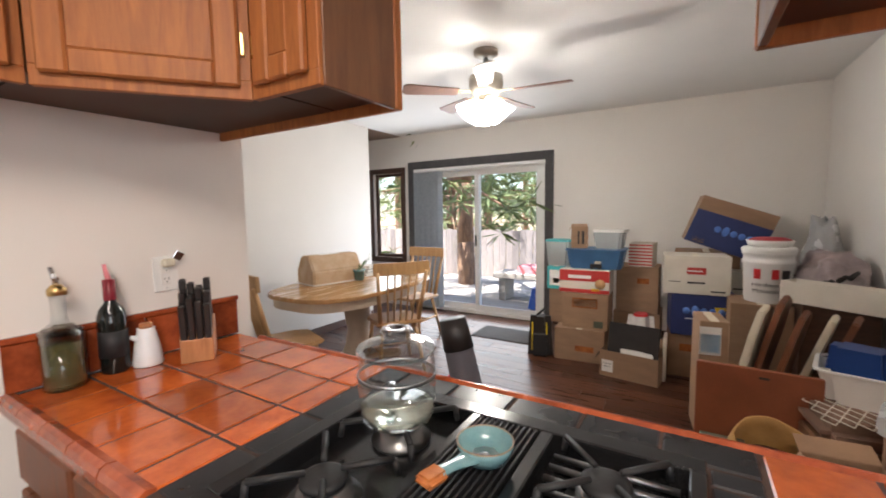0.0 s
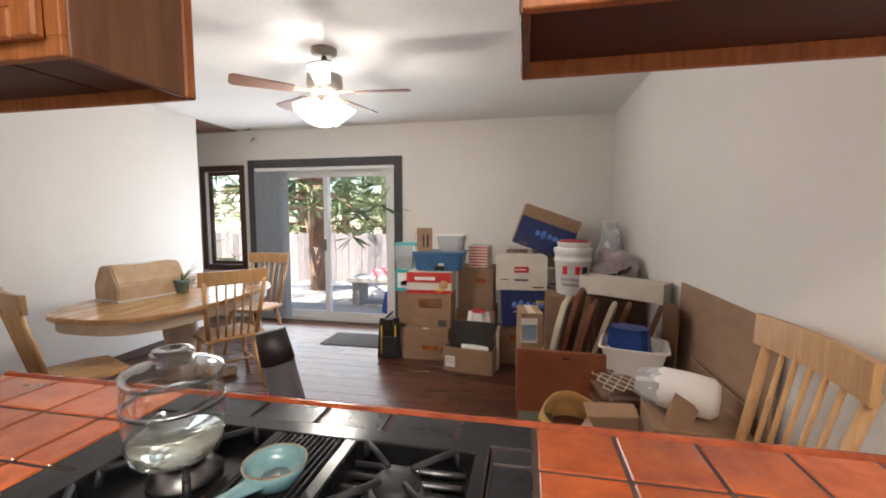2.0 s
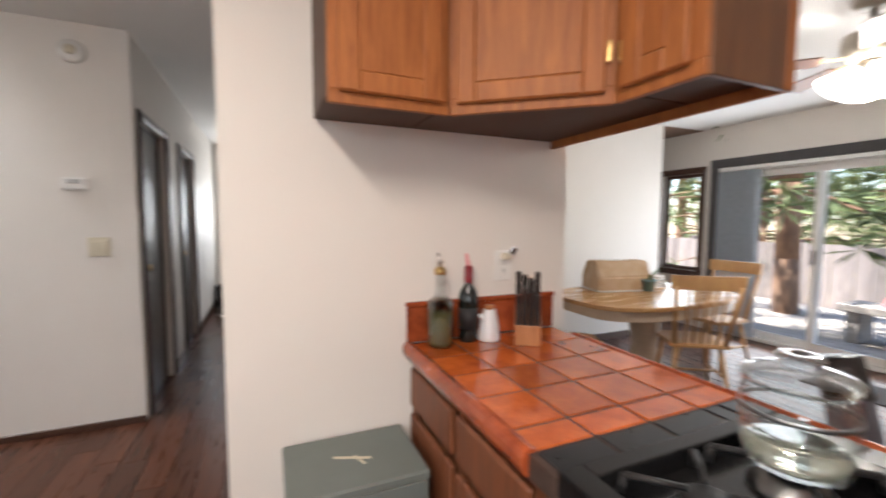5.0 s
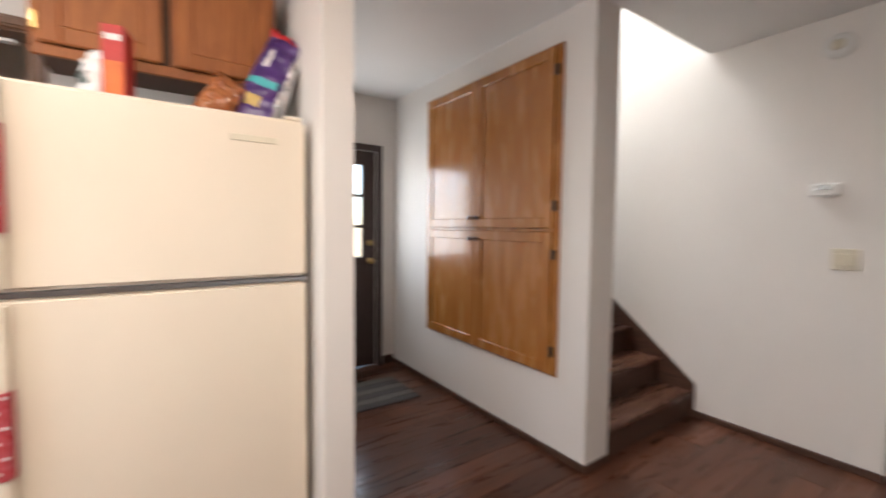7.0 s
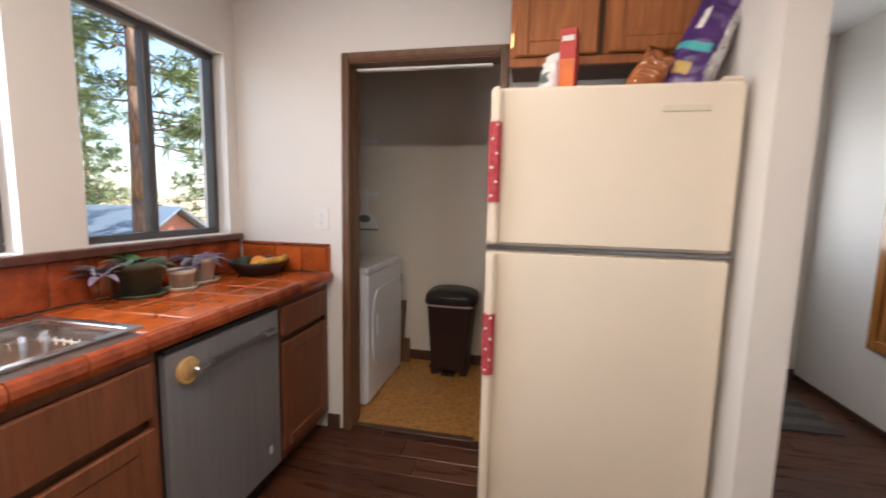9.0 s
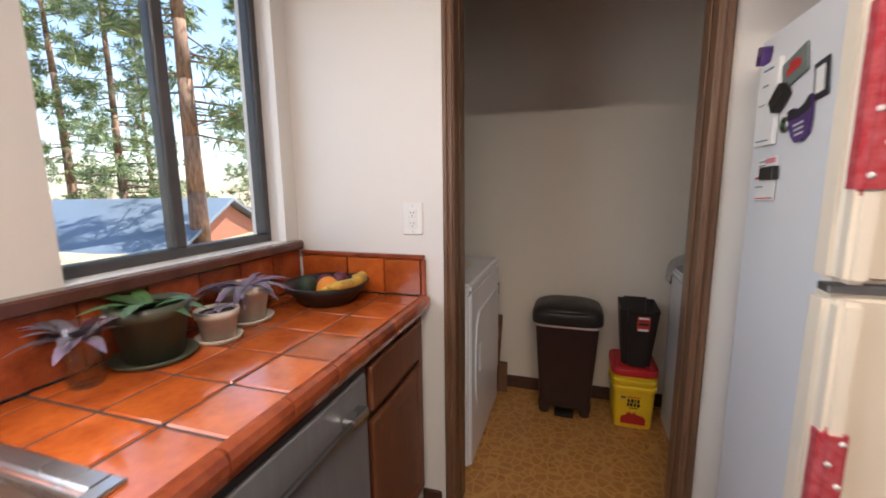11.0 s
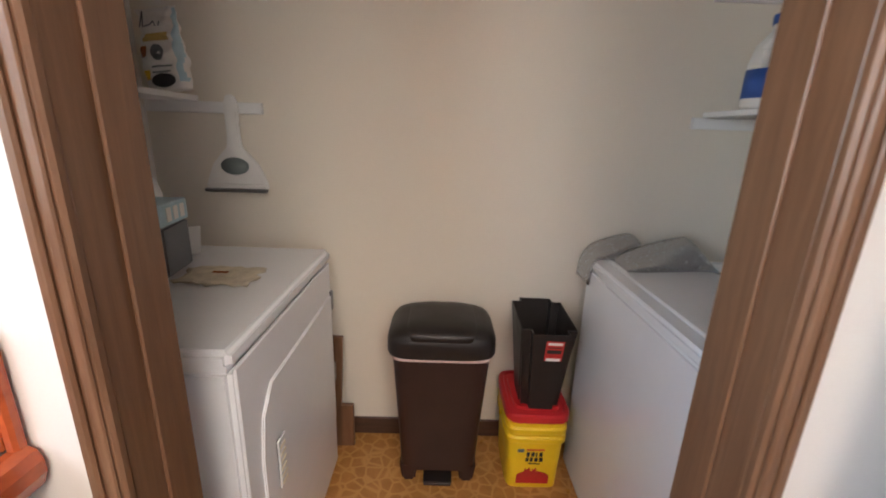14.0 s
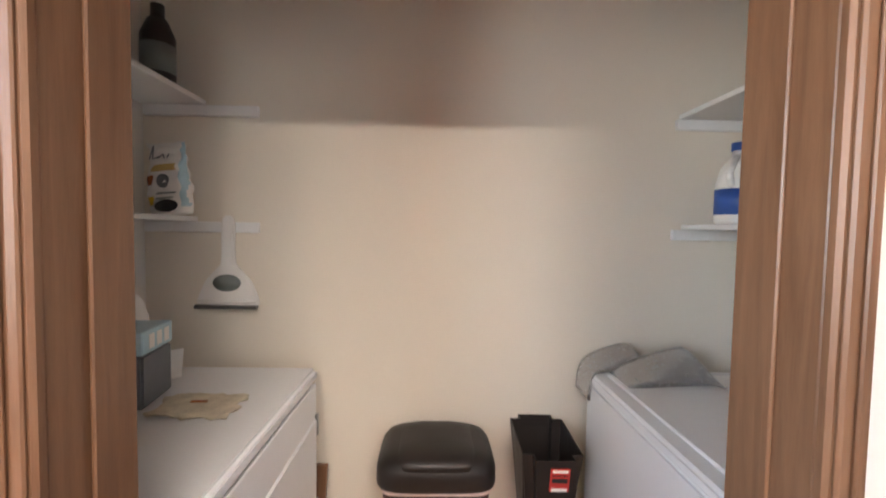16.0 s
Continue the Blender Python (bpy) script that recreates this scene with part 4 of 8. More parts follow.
part("base", lathe([(0, 0), (0.068, 0), (0.07, 0.01), (0.062, 0.03), (0.03, 0.04), (0, 0.04)], 30, None, (0, 0, 0), pose(0, 0, 0, 90, 0, 0)), M_PLASTIC, o)
part("vent_cap", lathe([(0.024, 0.0), (0.03, 0.002), (0.02, 0.01), (0, 0.011)], 24, None, (0, -0.040, 0), pose(0, 0, 0, 90, 0, 0)), M_IVORY, o)

o = thing("storage_box", "flat blue-grey lidded box leaning against the counter", "box", (-0.815, 0.64, 0))
part("body", box(0.0, 0.30, 0.0, 0.405, 0.0, 0.585, 0.004), M_BLUEGREY, o)
part("lid", box(-0.004, 0.304, -0.004, 0.409, 0.585, 0.617, 0.006), M_BLUEGREY, o)
part("emblem", moved(box(-0.06, 0.06, -0.006, 0.006, 0, 0.001), pose(0.15, 0.2, 0.617, 0, 0, 68)), M_IVORY, o, "pale printed mark")
part("emblem", moved(box(-0.03, 0.03, -0.004, 0.004, 0, 0.001), pose(0.17, 0.22, 0.6172, 0, 0, 20)), M_IVORY, o, "pale printed mark")

# ---- refrigerator ----
fr = thing("refrigerator", "cream top-freezer refrigerator with fabric handle covers", "refrigerator", (0.075, -1.24, 0))
part("body", box(0.004, 0.715, -0.532, -0.06, 0.02, 1.70, 0.008, None, 2), M_BISQUE, fr)
part("kick_plate", box(0.01, 0.76, -0.05, -0.02, 0.0, 0.09, 0.004), M_DARKPLASTIC, fr)
for z0, z1 in ((0.10, 1.155), (1.175, 1.708)):
    d = part("door", box(0, 0.775, -0.056, 0, z0, z1, 0.010, None, 3), M_CREAM, fr)
    part("gasket", box(0.012, 0.722, -0.062, -0.054, z0 + 0.01, z1 - 0.01), M_DARKPLASTIC, d)
    hz = (1.32, 1.70) if z0 > 1 else (0.30, 1.15)
    part("handle", box(0.738, 0.772, 0.002, 0.036, z0 + 0.004, z1 - 0.004, 0.008, None, 2), M_CREAM, d, "long cream handle")
part("trim_strip", box(0.0, 0.775, -0.03, 0.002, 1.158, 1.172, 0.002), M_STEELD, fr)
part("name_plate", box(0.095, 0.235, -0.001, 0.004, 1.618, 1.640, 0.002), M_IVORY, fr, "narrow chrome nameplate")
part("hinge_cap", box(0.01, 0.07, -0.07, -0.005, 1.708, 1.722, 0.004), M_CREAM, fr)
for z0, z1 in ((1.315, 1.60), (0.70, 0.94)):
    cover = thing("handle_cover", "red snowflake-patterned fabric handle cover", "handle cover", (0.83, -1.222, z0), group="handle covers")
    part("fabric", box(-0.021, 0.021, -0.017, 0.023, 0, z1 - z0, 0.010, None, 3), M_CLOTH, cover)
    for k in range(6):
        part("motif", lathe([(0, 0), (0.005, 0), (0.005, 0.0012), (0, 0.0012)], 8, None, (0.008 * (-1) ** k, 0.0235, 0.03 + k * (z1 - z0 - 0.05) / 5), pose(0, 0, 0, -90, 0, 0)), M_PAPER, cover, "white printed motif")


def paper(name, label, y, z, w, h, t, material, marks=(), tilt=0):
    """Something flat on the side of the refrigerator, facing +x: marks are (dy, dz, w, h, material)."""
    o = new(name)
    o.matrix_world = pose(0.7925, y, z, tilt, 0, 0)
    tagged(o, label, "paper", "fridge notes")
    part("sheet", box(0, t, -w / 2, w / 2, -h / 2, h / 2, min(0.002, t / 3)), material, o)
    for dy, dz, mw, mh, mm in marks:
        part("print", box(t, t + 0.0012, dy - mw / 2, dy + mw / 2, dz - mh / 2, dz + mh / 2), mm, o)
    return o


paper("notepad", "tall white notepad with faint printing", -1.683, 1.525, 0.108, 0.20, 0.010, M_PAPER, [(0, 0.082, 0.05, 0.004, M_BLUE), (-0.01, 0.045, 0.03, 0.003, M_BLUEGREY), (-0.02, 0.0, 0.04, 0.002, M_BLUEGREY), (0, -0.088, 0.07, 0.003, M_BLUEGREY)])
paper("receipt", "pink and white printed slip", -1.663, 1.343, 0.108, 0.105, 0.002, M_PAPER, [(0.025, 0.043, 0.05, 0.012, M_PINKPRINT), (-0.02, 0.005, 0.065, 0.006, M_REDPRINT), (-0.02, 0.044, 0.035, 0.003, M_BLUEGREY), (-0.02, 0.034, 0.035, 0.003, M_BLUEGREY), (-0.03, -0.018, 0.04, 0.003, M_BLUEGREY), (0.0, -0.047, 0.09, 0.003, M_REDPRINT)], 3)
paper("magnet_clip", "black rectangular magnet clip", -1.634, 1.357, 0.072, 0.032, 0.014, M_DARKPLASTIC, (), 2)
paper("photo_magnet", "grey photo magnet with a red car", -1.574, 1.584, 0.105, 0.062, 0.004, M_BLUEGREY, [(0, 0, 0.06, 0.016, M_REDPRINT), (0.0, 0.012, 0.03, 0.010, M_RED)], 14)
paper("marker_clip", "black binder clip on the notepad", -1.612, 1.527, 0.06, 0.036, 0.02, M_DARKPLASTIC, (), 38)
paper("pen_clip", "dark clip holding the notepad", -1.722, 1.648, 0.034, 0.045, 0.02, M_PURPLE, [(0, 0.01, 0.012, 0.02, M_STEEL)], -14)
paper("dark_card", "dark card at the edge of the refrigerator", -1.462, 1.535, 0.05, 0.075, 0.003, M_INK, [(0, 0, 0.03, 0.05, M_PAPER)], 8)
o = new("round_badge")
o.matrix_world = pose(0.793, -1.590, 1.464)
tagged(o, "small round green badge magnet with a grey rim", "magnet", "fridge notes")
part("rim", moved(lathe([(0, 0), (0.018, 0), (0.018, 0.005), (0.0, 0.006)], 22), pose(0, 0, 0, 0, 90, 0)), M_STEELD, o)
part("face", moved(lathe([(0, 0.006), (0.013, 0.0062), (0.0, 0.008)], 18), pose(0, 0, 0, 0, 90, 0)), M_LEAF, o)
o = new("purple_tag")
o.matrix_world = pose(0.793, -1.520, 1.462, 8, 0, 0)
tagged(o, "dark purple magnet shaped like a mug with pale lines", "magnet", "fridge notes")
side = Matrix(((0, 0, 1, 0), (1, 0, 0, 0), (0, 1, 0, 0), (0, 0, 0, 1)))
part("plate", moved(prism([(-0.050, 0.034), (-0.046, 0.010), (-0.034, -0.024), (-0.018, -0.040), (0.010, -0.044), (0.034, -0.034), (0.044, -0.006), (0.048, 0.038), (0.040, 0.046), (0.022, 0.034), (-0.004, 0.028), (-0.030, 0.038)], 0, 0.006, 0.001), side), M_PURPLE, o)
part("dark_top", moved(prism([(-0.048, 0.034), (-0.046, 0.014), (-0.004, 0.010), (0.046, 0.016), (0.047, 0.037), (0.040, 0.044), (0.022, 0.032), (-0.004, 0.026), (-0.030, 0.036)], 0.006, 0.0075), side), M_INK, o, "black upper half")
for k in range(3):
    part("line", box(0.006, 0.0075, -0.020 + 0.004 * k, 0.020, -0.006 - 0.011 * k, -0.002 - 0.011 * k), M_BISQUE, o, "pale printed line")

o = thing("cracker_box", "orange-red cracker box standing on the refrigerator", "box", (0.59, -1.40, 1.708), 168)
part("carton", box(-0.028, 0.028, -0.05, 0.05, 0, 0.225, 0.002), M_REDPRINT, o)
part("picture", box(-0.024, 0.024, -0.0515, -0.0495, 0.01, 0.12, 0.0), M_ORANGE, o)
part("title_bar", box(-0.02, 0.02, -0.0515, -0.0495, 0.180, 0.198, 0.0), M_PAPER, o)


def pouch(name, label, at, rz, w, h, d, material, bands=(), lean=0, roll=0, crumple=0.013):
    """A pillow-shaped bag standing up; bands (x0, x1, z0, z1, material) are printed on its front."""
    o = thing(name, label, "bag", at, rz, tilt=(lean, roll))
    b = bmesh.new()
    n, k = 44, 48
    rows_ = []
    for i in range(n + 1):
        f = i / n
        dd = d * (1 - f ** 3) * (0.75 + 0.25 * math.sin(3 * f)) + 0.003
        ring = []
        for j in range(k):
            a = 2 * math.pi * j / k
            x = w / 2 * math.copysign(abs(math.cos(a)) ** 0.6, math.cos(a))
            y = dd * math.copysign(abs(math.sin(a)) ** 0.8, math.sin(a)) + crumple * (noise.noise((x * 25, f * 8, 3.0)) + 0.5 * noise.noise((x * 60, f * 21, a))) * min(1, 6 * f) * (0.4 + f)
            ring.append(b.verts.new((x * (1 + 0.06 * math.sin(6 * f)), y, f * h)))
        rows_.append(ring)
    for r1, r2 in zip(rows_, rows_[1:]):
        for j in range(k):
            b.faces.new((r1[j], r1[(j + 1) % k], r2[(j + 1) % k], r2[j]))
    b.faces.new(rows_[0])
    b.faces.new(rows_[-1][::-1])
    bmesh.ops.recalc_face_normals(b, faces=b.faces)
    skin = part("bag", b, material, o, "", True)
    for x0, x1, z0, z1, mm in bands:
        skin.data.materials.append(mm)
        for p in skin.data.polygons:
            c = p.center
            if x0 <= c.x <= x1 and z0 <= c.z <= z1 and c.y < 0.004:
                p.material_index = len(skin.data.materials) - 1
    return o


M_SILVER = mat("silver_foil", (0.62, 0.60, 0.60), 0.28, metal=0.7, var=0.2, scale=14, bump=0.5)
pouch("chip_bag", "large purple foil chip bag with a teal band", (0.205, -1.43, 1.722), 160, 0.15, 0.37, 0.055, M_PURPLE, [(-0.076, 0.03, 0.125, 0.155, M_TEALPRINT), (-0.04, -0.02, 0.20, 0.275, M_PAPER), (-0.01, 0.005, 0.20, 0.262, M_PAPER), (-0.05, -0.01, 0.04, 0.085, M_KRAFTY), (0.048, 0.09, 0.0, 0.34, M_SILVER), (-0.075, 0.075, 0.345, 0.37, M_RED)], -10, 20, 0.022)
pouch("snack_bag", "brown paper snack bag leaning on the chip bag", (0.352, -1.40, 1.712), 168, 0.11, 0.17, 0.035, M_RUST, (), -14, 26, 0.018)
pouch("snack_bag", "small white and grey snack bag", (0.66, -1.42, 1.708), 120, 0.09, 0.17, 0.03, M_PAPER, [(-0.03, 0.03, 0.05, 0.09, M_BLUEGREY)], -8)

# ---- dishwasher and sink ----
dw = thing("dishwasher", "grey stainless dishwasher with a bar handle", "dishwasher", (1.772, -1.09, 0))
part("body", box(0.03, 0.56, -0.292, 0.292, 0.09, 0.855), M_DARKPLASTIC, dw)
part("door", box(0, 0.03, -0.288, 0.288, 0.115, 0.83, 0.004), mat("grey_steel_door", (0.30, 0.30, 0.31), 0.42, metal=0.5, var=0.06, scale=3, stretch=(14, 14, 1), bump=0.02), dw)
part("kick_plate", box(0.06, 0.08, -0.288, 0.288, 0.0, 0.105), M_DARKPLASTIC, dw)
part("control_strip", box(0.004, 0.03, -0.286, 0.286, 0.833, 0.852, 0.002), M_DARKPLASTIC, dw)
part("handle", box(-0.034, -0.020, -0.205, 0.205, 0.742, 0.766, 0.004), M_STEELD, dw, "flat brushed steel bar handle")
for y in (-0.19, 0.17):
    part("handle_end", box(-0.036, 0.001, y - 0.045, y + 0.035, 0.740, 0.768, 0.005), M_STEEL, dw, "bright steel handle end")
part("badge", box(-0.002, 0.001, -0.225, -0.205, 0.20, 0.235), M_PAPER, dw)
o = thing("round_magnet", "round wooden clean-or-dirty magnet on the dishwasher", "magnet", (1.771, -0.875, 0.76))
part("disc", lathe([(0, 0), (0.042, 0), (0.045, 0.004), (0.043, 0.012), (0, 0.013)], 30, None, (0, 0, 0), pose(0, 0, 0, 0, -90, 0)), M_PINE, o)
part("ring", lathe([(0.032, 0.013), (0.038, 0.0145), (0.042, 0.013)], 30, None, (0, 0, 0), pose(0, 0, 0, 0, -90, 0)), M_KRAFTY, o)

sk = thing("kitchen_sink", "stainless steel drop-in kitchen sink", "sink", (2.065, -0.46, TOP))
bm = bmesh.new()
for x0, x1, y0, y1 in ((-0.215, -0.185, -0.35, 0.35), (0.145, 0.215, -0.35, 0.35), (-0.185, 0.145, -0.35, -0.315), (-0.185, 0.145, 0.315, 0.35)):
    box(x0, x1, y0, y1, -0.004, 0.008, 0.003, bm)
part("rim", bm, M_STEEL, sk)
bm = bmesh.new()
for x0, x1, y0, y1 in ((-0.19, -0.182, -0.32, 0.32), (0.142, 0.15, -0.32, 0.32), (-0.182, 0.142, -0.32, -0.312), (-0.182, 0.142, 0.312, 0.32)):
    box(x0, x1, y0, y1, -0.19, -0.003, 0, bm)
box(-0.19, 0.15, -0.32, 0.32, -0.198, -0.19, 0, bm)
part("basin", bm, M_STEEL, sk)
rk = thing("dish_rack", "white wire dish rack with glasses in the sink", "dish rack", (2.04, -0.62, TOP - 0.189))
bm = bmesh.new()
for i in range(9):
    x = -0.12 + i * 0.03
    rod((x, -0.12, 0.09), (x, 0.12, 0.09), 0.0025, None, 6, bm)
    rod((x, -0.12, 0.0), (x, -0.12, 0.16), 0.0025, None, 6, bm)
for y in (-0.12, 0.12):
    rod((-0.13, y, 0.15), (0.13, y, 0.15), 0.003, None, 6, bm)
    rod((-0.13, y, 0.09), (0.13, y, 0.09), 0.003, None, 6, bm)
    for x in (-0.12, 0.12):
        rod((x, y, 0), (x, y, 0.15), 0.003, None, 6, bm)
part("wires", bm, M_PLASTIC, rk)
for x, y, r, h in ((0.03, -0.05, 0.036, 0.10), (-0.04, 0.05, 0.034, 0.12)):
    solid("drinking_glass", lathe([(0, 0), (r * 0.85, 0), (r, h), (r - 0.003, h), (r * 0.85 - 0.003, 0.006), (0, 0.006)], 24), M_CLEAR, "upturned clear drinking glass in the rack", "glass", "glasses in the rack", (2.04 + x, -0.62 + y, TOP - 0.189 + 0.094))

# ---- plants and fruit on the window counter ----
def leaves(n, length, width, spread, up, seed, droop=0.5):
    """Arched strap leaves from the middle of a pot."""
    r = random.Random(seed)
    bm = bmesh.new()
    for i in range(n):
        a = r.uniform(0, 2 * math.pi)
        ln, wd, el = length * r.uniform(0.6, 1.1), width * r.uniform(0.7, 1.2), r.uniform(0.4, 1.2)
        prev = None
        for k in range(6):
            f = k / 5
            x = spread * f * ln * math.cos(a)
            y = spread * f * ln * math.sin(a)
            z = up * ln * (el * f - droop * f * f)
            w = wd * math.sin(math.pi * (0.12 + 0.86 * f)) * 0.5
            nx, ny = -math.sin(a), math.cos(a)
            cur = [bm.verts.new((x + nx * w, y + ny * w, z + 0.15 * w)), bm.verts.new((x, y, z - 0.1 * w)), bm.verts.new((x - nx * w, y - ny * w, z + 0.15 * w))]
            if prev:
                bm.faces.new((prev[0], prev[1], cur[1], cur[0]))
                bm.faces.new((prev[1], prev[2], cur[2], cur[1]))
            prev = cur
    return bm


def pot(name, label, at, r, h, material, plant, leaf_m, saucer=True, ribs=0):
    o = thing(name, label, "potted plant", at)
    part("pot", lathe([(0, 0.004), (r * 0.72, 0.004), (r * 0.92, h * 0.78), (r, h * 0.78), (r * 1.02, h), (r * 0.92, h), (r * 0.88, h * 0.9), (0, h * 0.88)], 26), material, o)
    part("soil", lathe([(0, h * 0.89), (r * 0.88, h * 0.905), (r * 0.86, h * 0.88)], 20), M_SOIL, o)
    if saucer:
        part("saucer", lathe([(0, 0), (r * 0.95, 0), (r * 1.1, 0.014), (r * 1.05, 0.016), (r * 0.9, 0.006), (0, 0.006)], 26), material, o)
    f = part("foliage", plant, leaf_m, o, "", True)
    f.location = (0, 0, h * 0.86)
    return o


pot("potted_plant", "small pale clay pot with a drooping grey plant", (2.180, -1.292, TOP), 0.056, 0.09, M_TERRA, leaves(16, 0.075, 0.018, 0.8, 0.6, 3, 0.9), M_LEAFP)
o = pot("potted_plant", "ribbed cream pot with a trailing purple plant", (2.232, -1.452, TOP), 0.075, 0.12, M_TERRA, leaves(46, 0.15, 0.030, 0.95, 0.55, 5, 0.95), M_LEAFP)
pot("potted_plant", "large olive plastic pot with a broad-leaved plant", (2.238, -1.150, TOP), 0.088, 0.145, M_OLIVE, leaves(16, 0.15, 0.045, 0.9, 0.6, 8, 0.7), M_LEAF)
o = thing("glass_vase", "clear glass vase with purple cuttings", "vase", (2.245, -1.000, TOP))
part("vase", lathe([(0, 0), (0.03, 0), (0.034, 0.01), (0.038, 0.14), (0.036, 0.14), (0.031, 0.014), (0, 0.012)], 22), M_CLEAR, o)
f = part("cuttings", leaves(22, 0.14, 0.03, 0.8, 0.8, 12, 0.6), M_LEAFP, o, "", True)
f.location = (0, 0, 0.10)
bw = thing("fruit_bowl", "dark woven bowl standing in the counter corner", "bowl", (2.105, -1.715, TOP))
part("bowl", lathe([(0, 0), (0.085, 0), (0.100, 0.006), (0.136, 0.05), (0.156, 0.075), (0.150, 0.077), (0.130, 0.052), (0.095, 0.012), (0, 0.010)], 34), M_DARKPLASTIC, bw)
M_FRUIT = {"orange": mat("orange_peel", (0.80, 0.27, 0.03), 0.45, var=0.1, scale=12, fine=160, bump=0.2), "plum": mat("plum_skin", (0.16, 0.035, 0.06), 0.4, var=0.2, scale=12), "avocado": mat("avocado_skin", (0.03, 0.045, 0.02), 0.6, var=0.3, scale=40, bump=0.3), "banana": mat("banana_skin", (0.78, 0.50, 0.06), 0.5, second=(0.35, 0.2, 0.05), scale=20)}
for k, x, y, r, z in (("orange", -0.055, 0.055, 0.040, 0.068), ("plum", 0.02, -0.045, 0.036, 0.056), ("avocado", 0.045, 0.035, 0.038, 0.062), ("plum", -0.02, -0.08, 0.03, 0.066)):
    solid(k, lathe([(0, -r)] + [(r * math.sin(a), -r * 1.05 * math.cos(a)) for a in [math.pi * q / 12 for q in range(1, 12)]] + [(0, r)], 22), M_FRUIT[k], "ripe " + k + " lying in the dark bowl", "fruit", "fruit in the bowl", (2.11 + x, -1.70 + y, TOP + z))
bunch = thing("bananas", "bunch of ripe bananas on the rim of the bowl", "fruit", (2.12, -1.70, TOP), 0, "fruit in the bowl")
for s in range(2):
    b = bmesh.new()
    rings = []
    for i in range(15):
        a = math.pi * (0.15 + 0.7 * i / 14)
        r = 0.017 * min(1, 0.3 + i / 3, 0.3 + (14 - i) / 3)
        c_ = Vector((-0.02 - s * 0.024 - 0.11 * math.sin(a), 0.12 * math.cos(a), 0.076 + 0.012 * s))
        u = Vector((-math.sin(a), math.cos(a), 0))
        rings.append([b.verts.new(c_ + (u * math.cos(q * math.pi / 4) + Vector((0, 0, 1)) * math.sin(q * math.pi / 4)) * r) for q in range(8)])
    for r1, r2 in zip(rings, rings[1:]):
        for q in range(8):
            b.faces.new((r1[q], r1[(q + 1) % 8], r2[(q + 1) % 8], r2[q]))
    b.faces.new(rings[0])
    b.faces.new(rings[-1][::-1])
    bmesh.ops.recalc_face_normals(b, faces=b.faces)
    part("banana", b, M_FRUIT["banana"], bunch, "", True)

# ---- laundry ----
setting("floor_vinyl", box(0.05, 2.335, -3.0, -1.935, -0.004, 0.004), M_VINYL, "ochre pebble-patterned vinyl floor", "floor")
setting("threshold", box(0.95, 1.65, -1.96, -1.915, 0.0, 0.009, 0.003), M_TRIMH, "dark wooden threshold strip", "trim")
dr = thing("clothes_dryer", "white clothes dryer with a side-hinged door", "dryer", (1.658, -2.487, 0))
dr.scale = (1, 1, 1.034)
part("cabinet", box(0.006, 0.66, -0.352, 0.352, 0.012, 0.830, 0.010, None, 2), M_ENAMEL, dr)
part("top", box(0.0, 0.665, -0.357, 0.357, 0.832, 0.874, 0.012, None, 3), M_ENAMEL, dr)
part("front_panel", box(0.0, 0.008, -0.340, 0.340, 0.02, 0.830, 0.004), M_ENAMEL, dr)
b = prism([(-0.325, 0.02), (0.19, 0.02), (0.255, 0.09), (0.275, 0.20), (0.275, 0.36), (0.255, 0.46), (0.20, 0.515), (-0.325, 0.515)], -0.006, 0.004, 0.003)
moved(b, Matrix(((0, 0, 1, 0), (1, 0, 0, 0), (0, 1, 0, 0.20), (0, 0, 0, 1))))
d = part("door", b, M_ENAMEL, dr)
part("door_pull", box(-0.012, -0.004, 0.165, 0.215, 0.42, 0.56, 0.004, None, 2), M_ENAMEL, d)
for z in (0.38, 0.66):
    part("hinge", box(-0.009, 0.0, -0.338, -0.322, z, z + 0.07, 0.002), M_STEELD, d)
bm = bmesh.new()
for z in (0.43, 0.45, 0.47, 0.49, 0.51, 0.53):
    box(-0.014, -0.011, 0.175, 0.205, z, z + 0.008, 0.001, bm)
part("grip_ribs", bm, M_IVORY, d)
wa = thing("washing_machine", "white top-loading washing machine", "washing machine", (0.721, -2.54, -0.018))
part("cabinet", box(-0.66, 0.0, -0.342, 0.342, 0.012, 0.868, 0.008, None, 2), M_ENAMEL, wa)
part("top", box(-0.665, 0.004, -0.346, 0.346, 0.871, 0.905, 0.010, None, 3), M_ENAMEL, wa)
part("lid", box(-0.55, -0.045, -0.285, 0.285, 0.905, 0.912, 0.004), M_ENAMEL, wa)
part("lid_edge", box(-0.545, -0.05, -0.278, 0.278, 0.912, 0.9135, 0.0005), M_BISQUE, wa)

can = thing("pedal_bin", "dark brown plastic pedal bin with a white liner", "bin", (1.252, -2.85, 0))


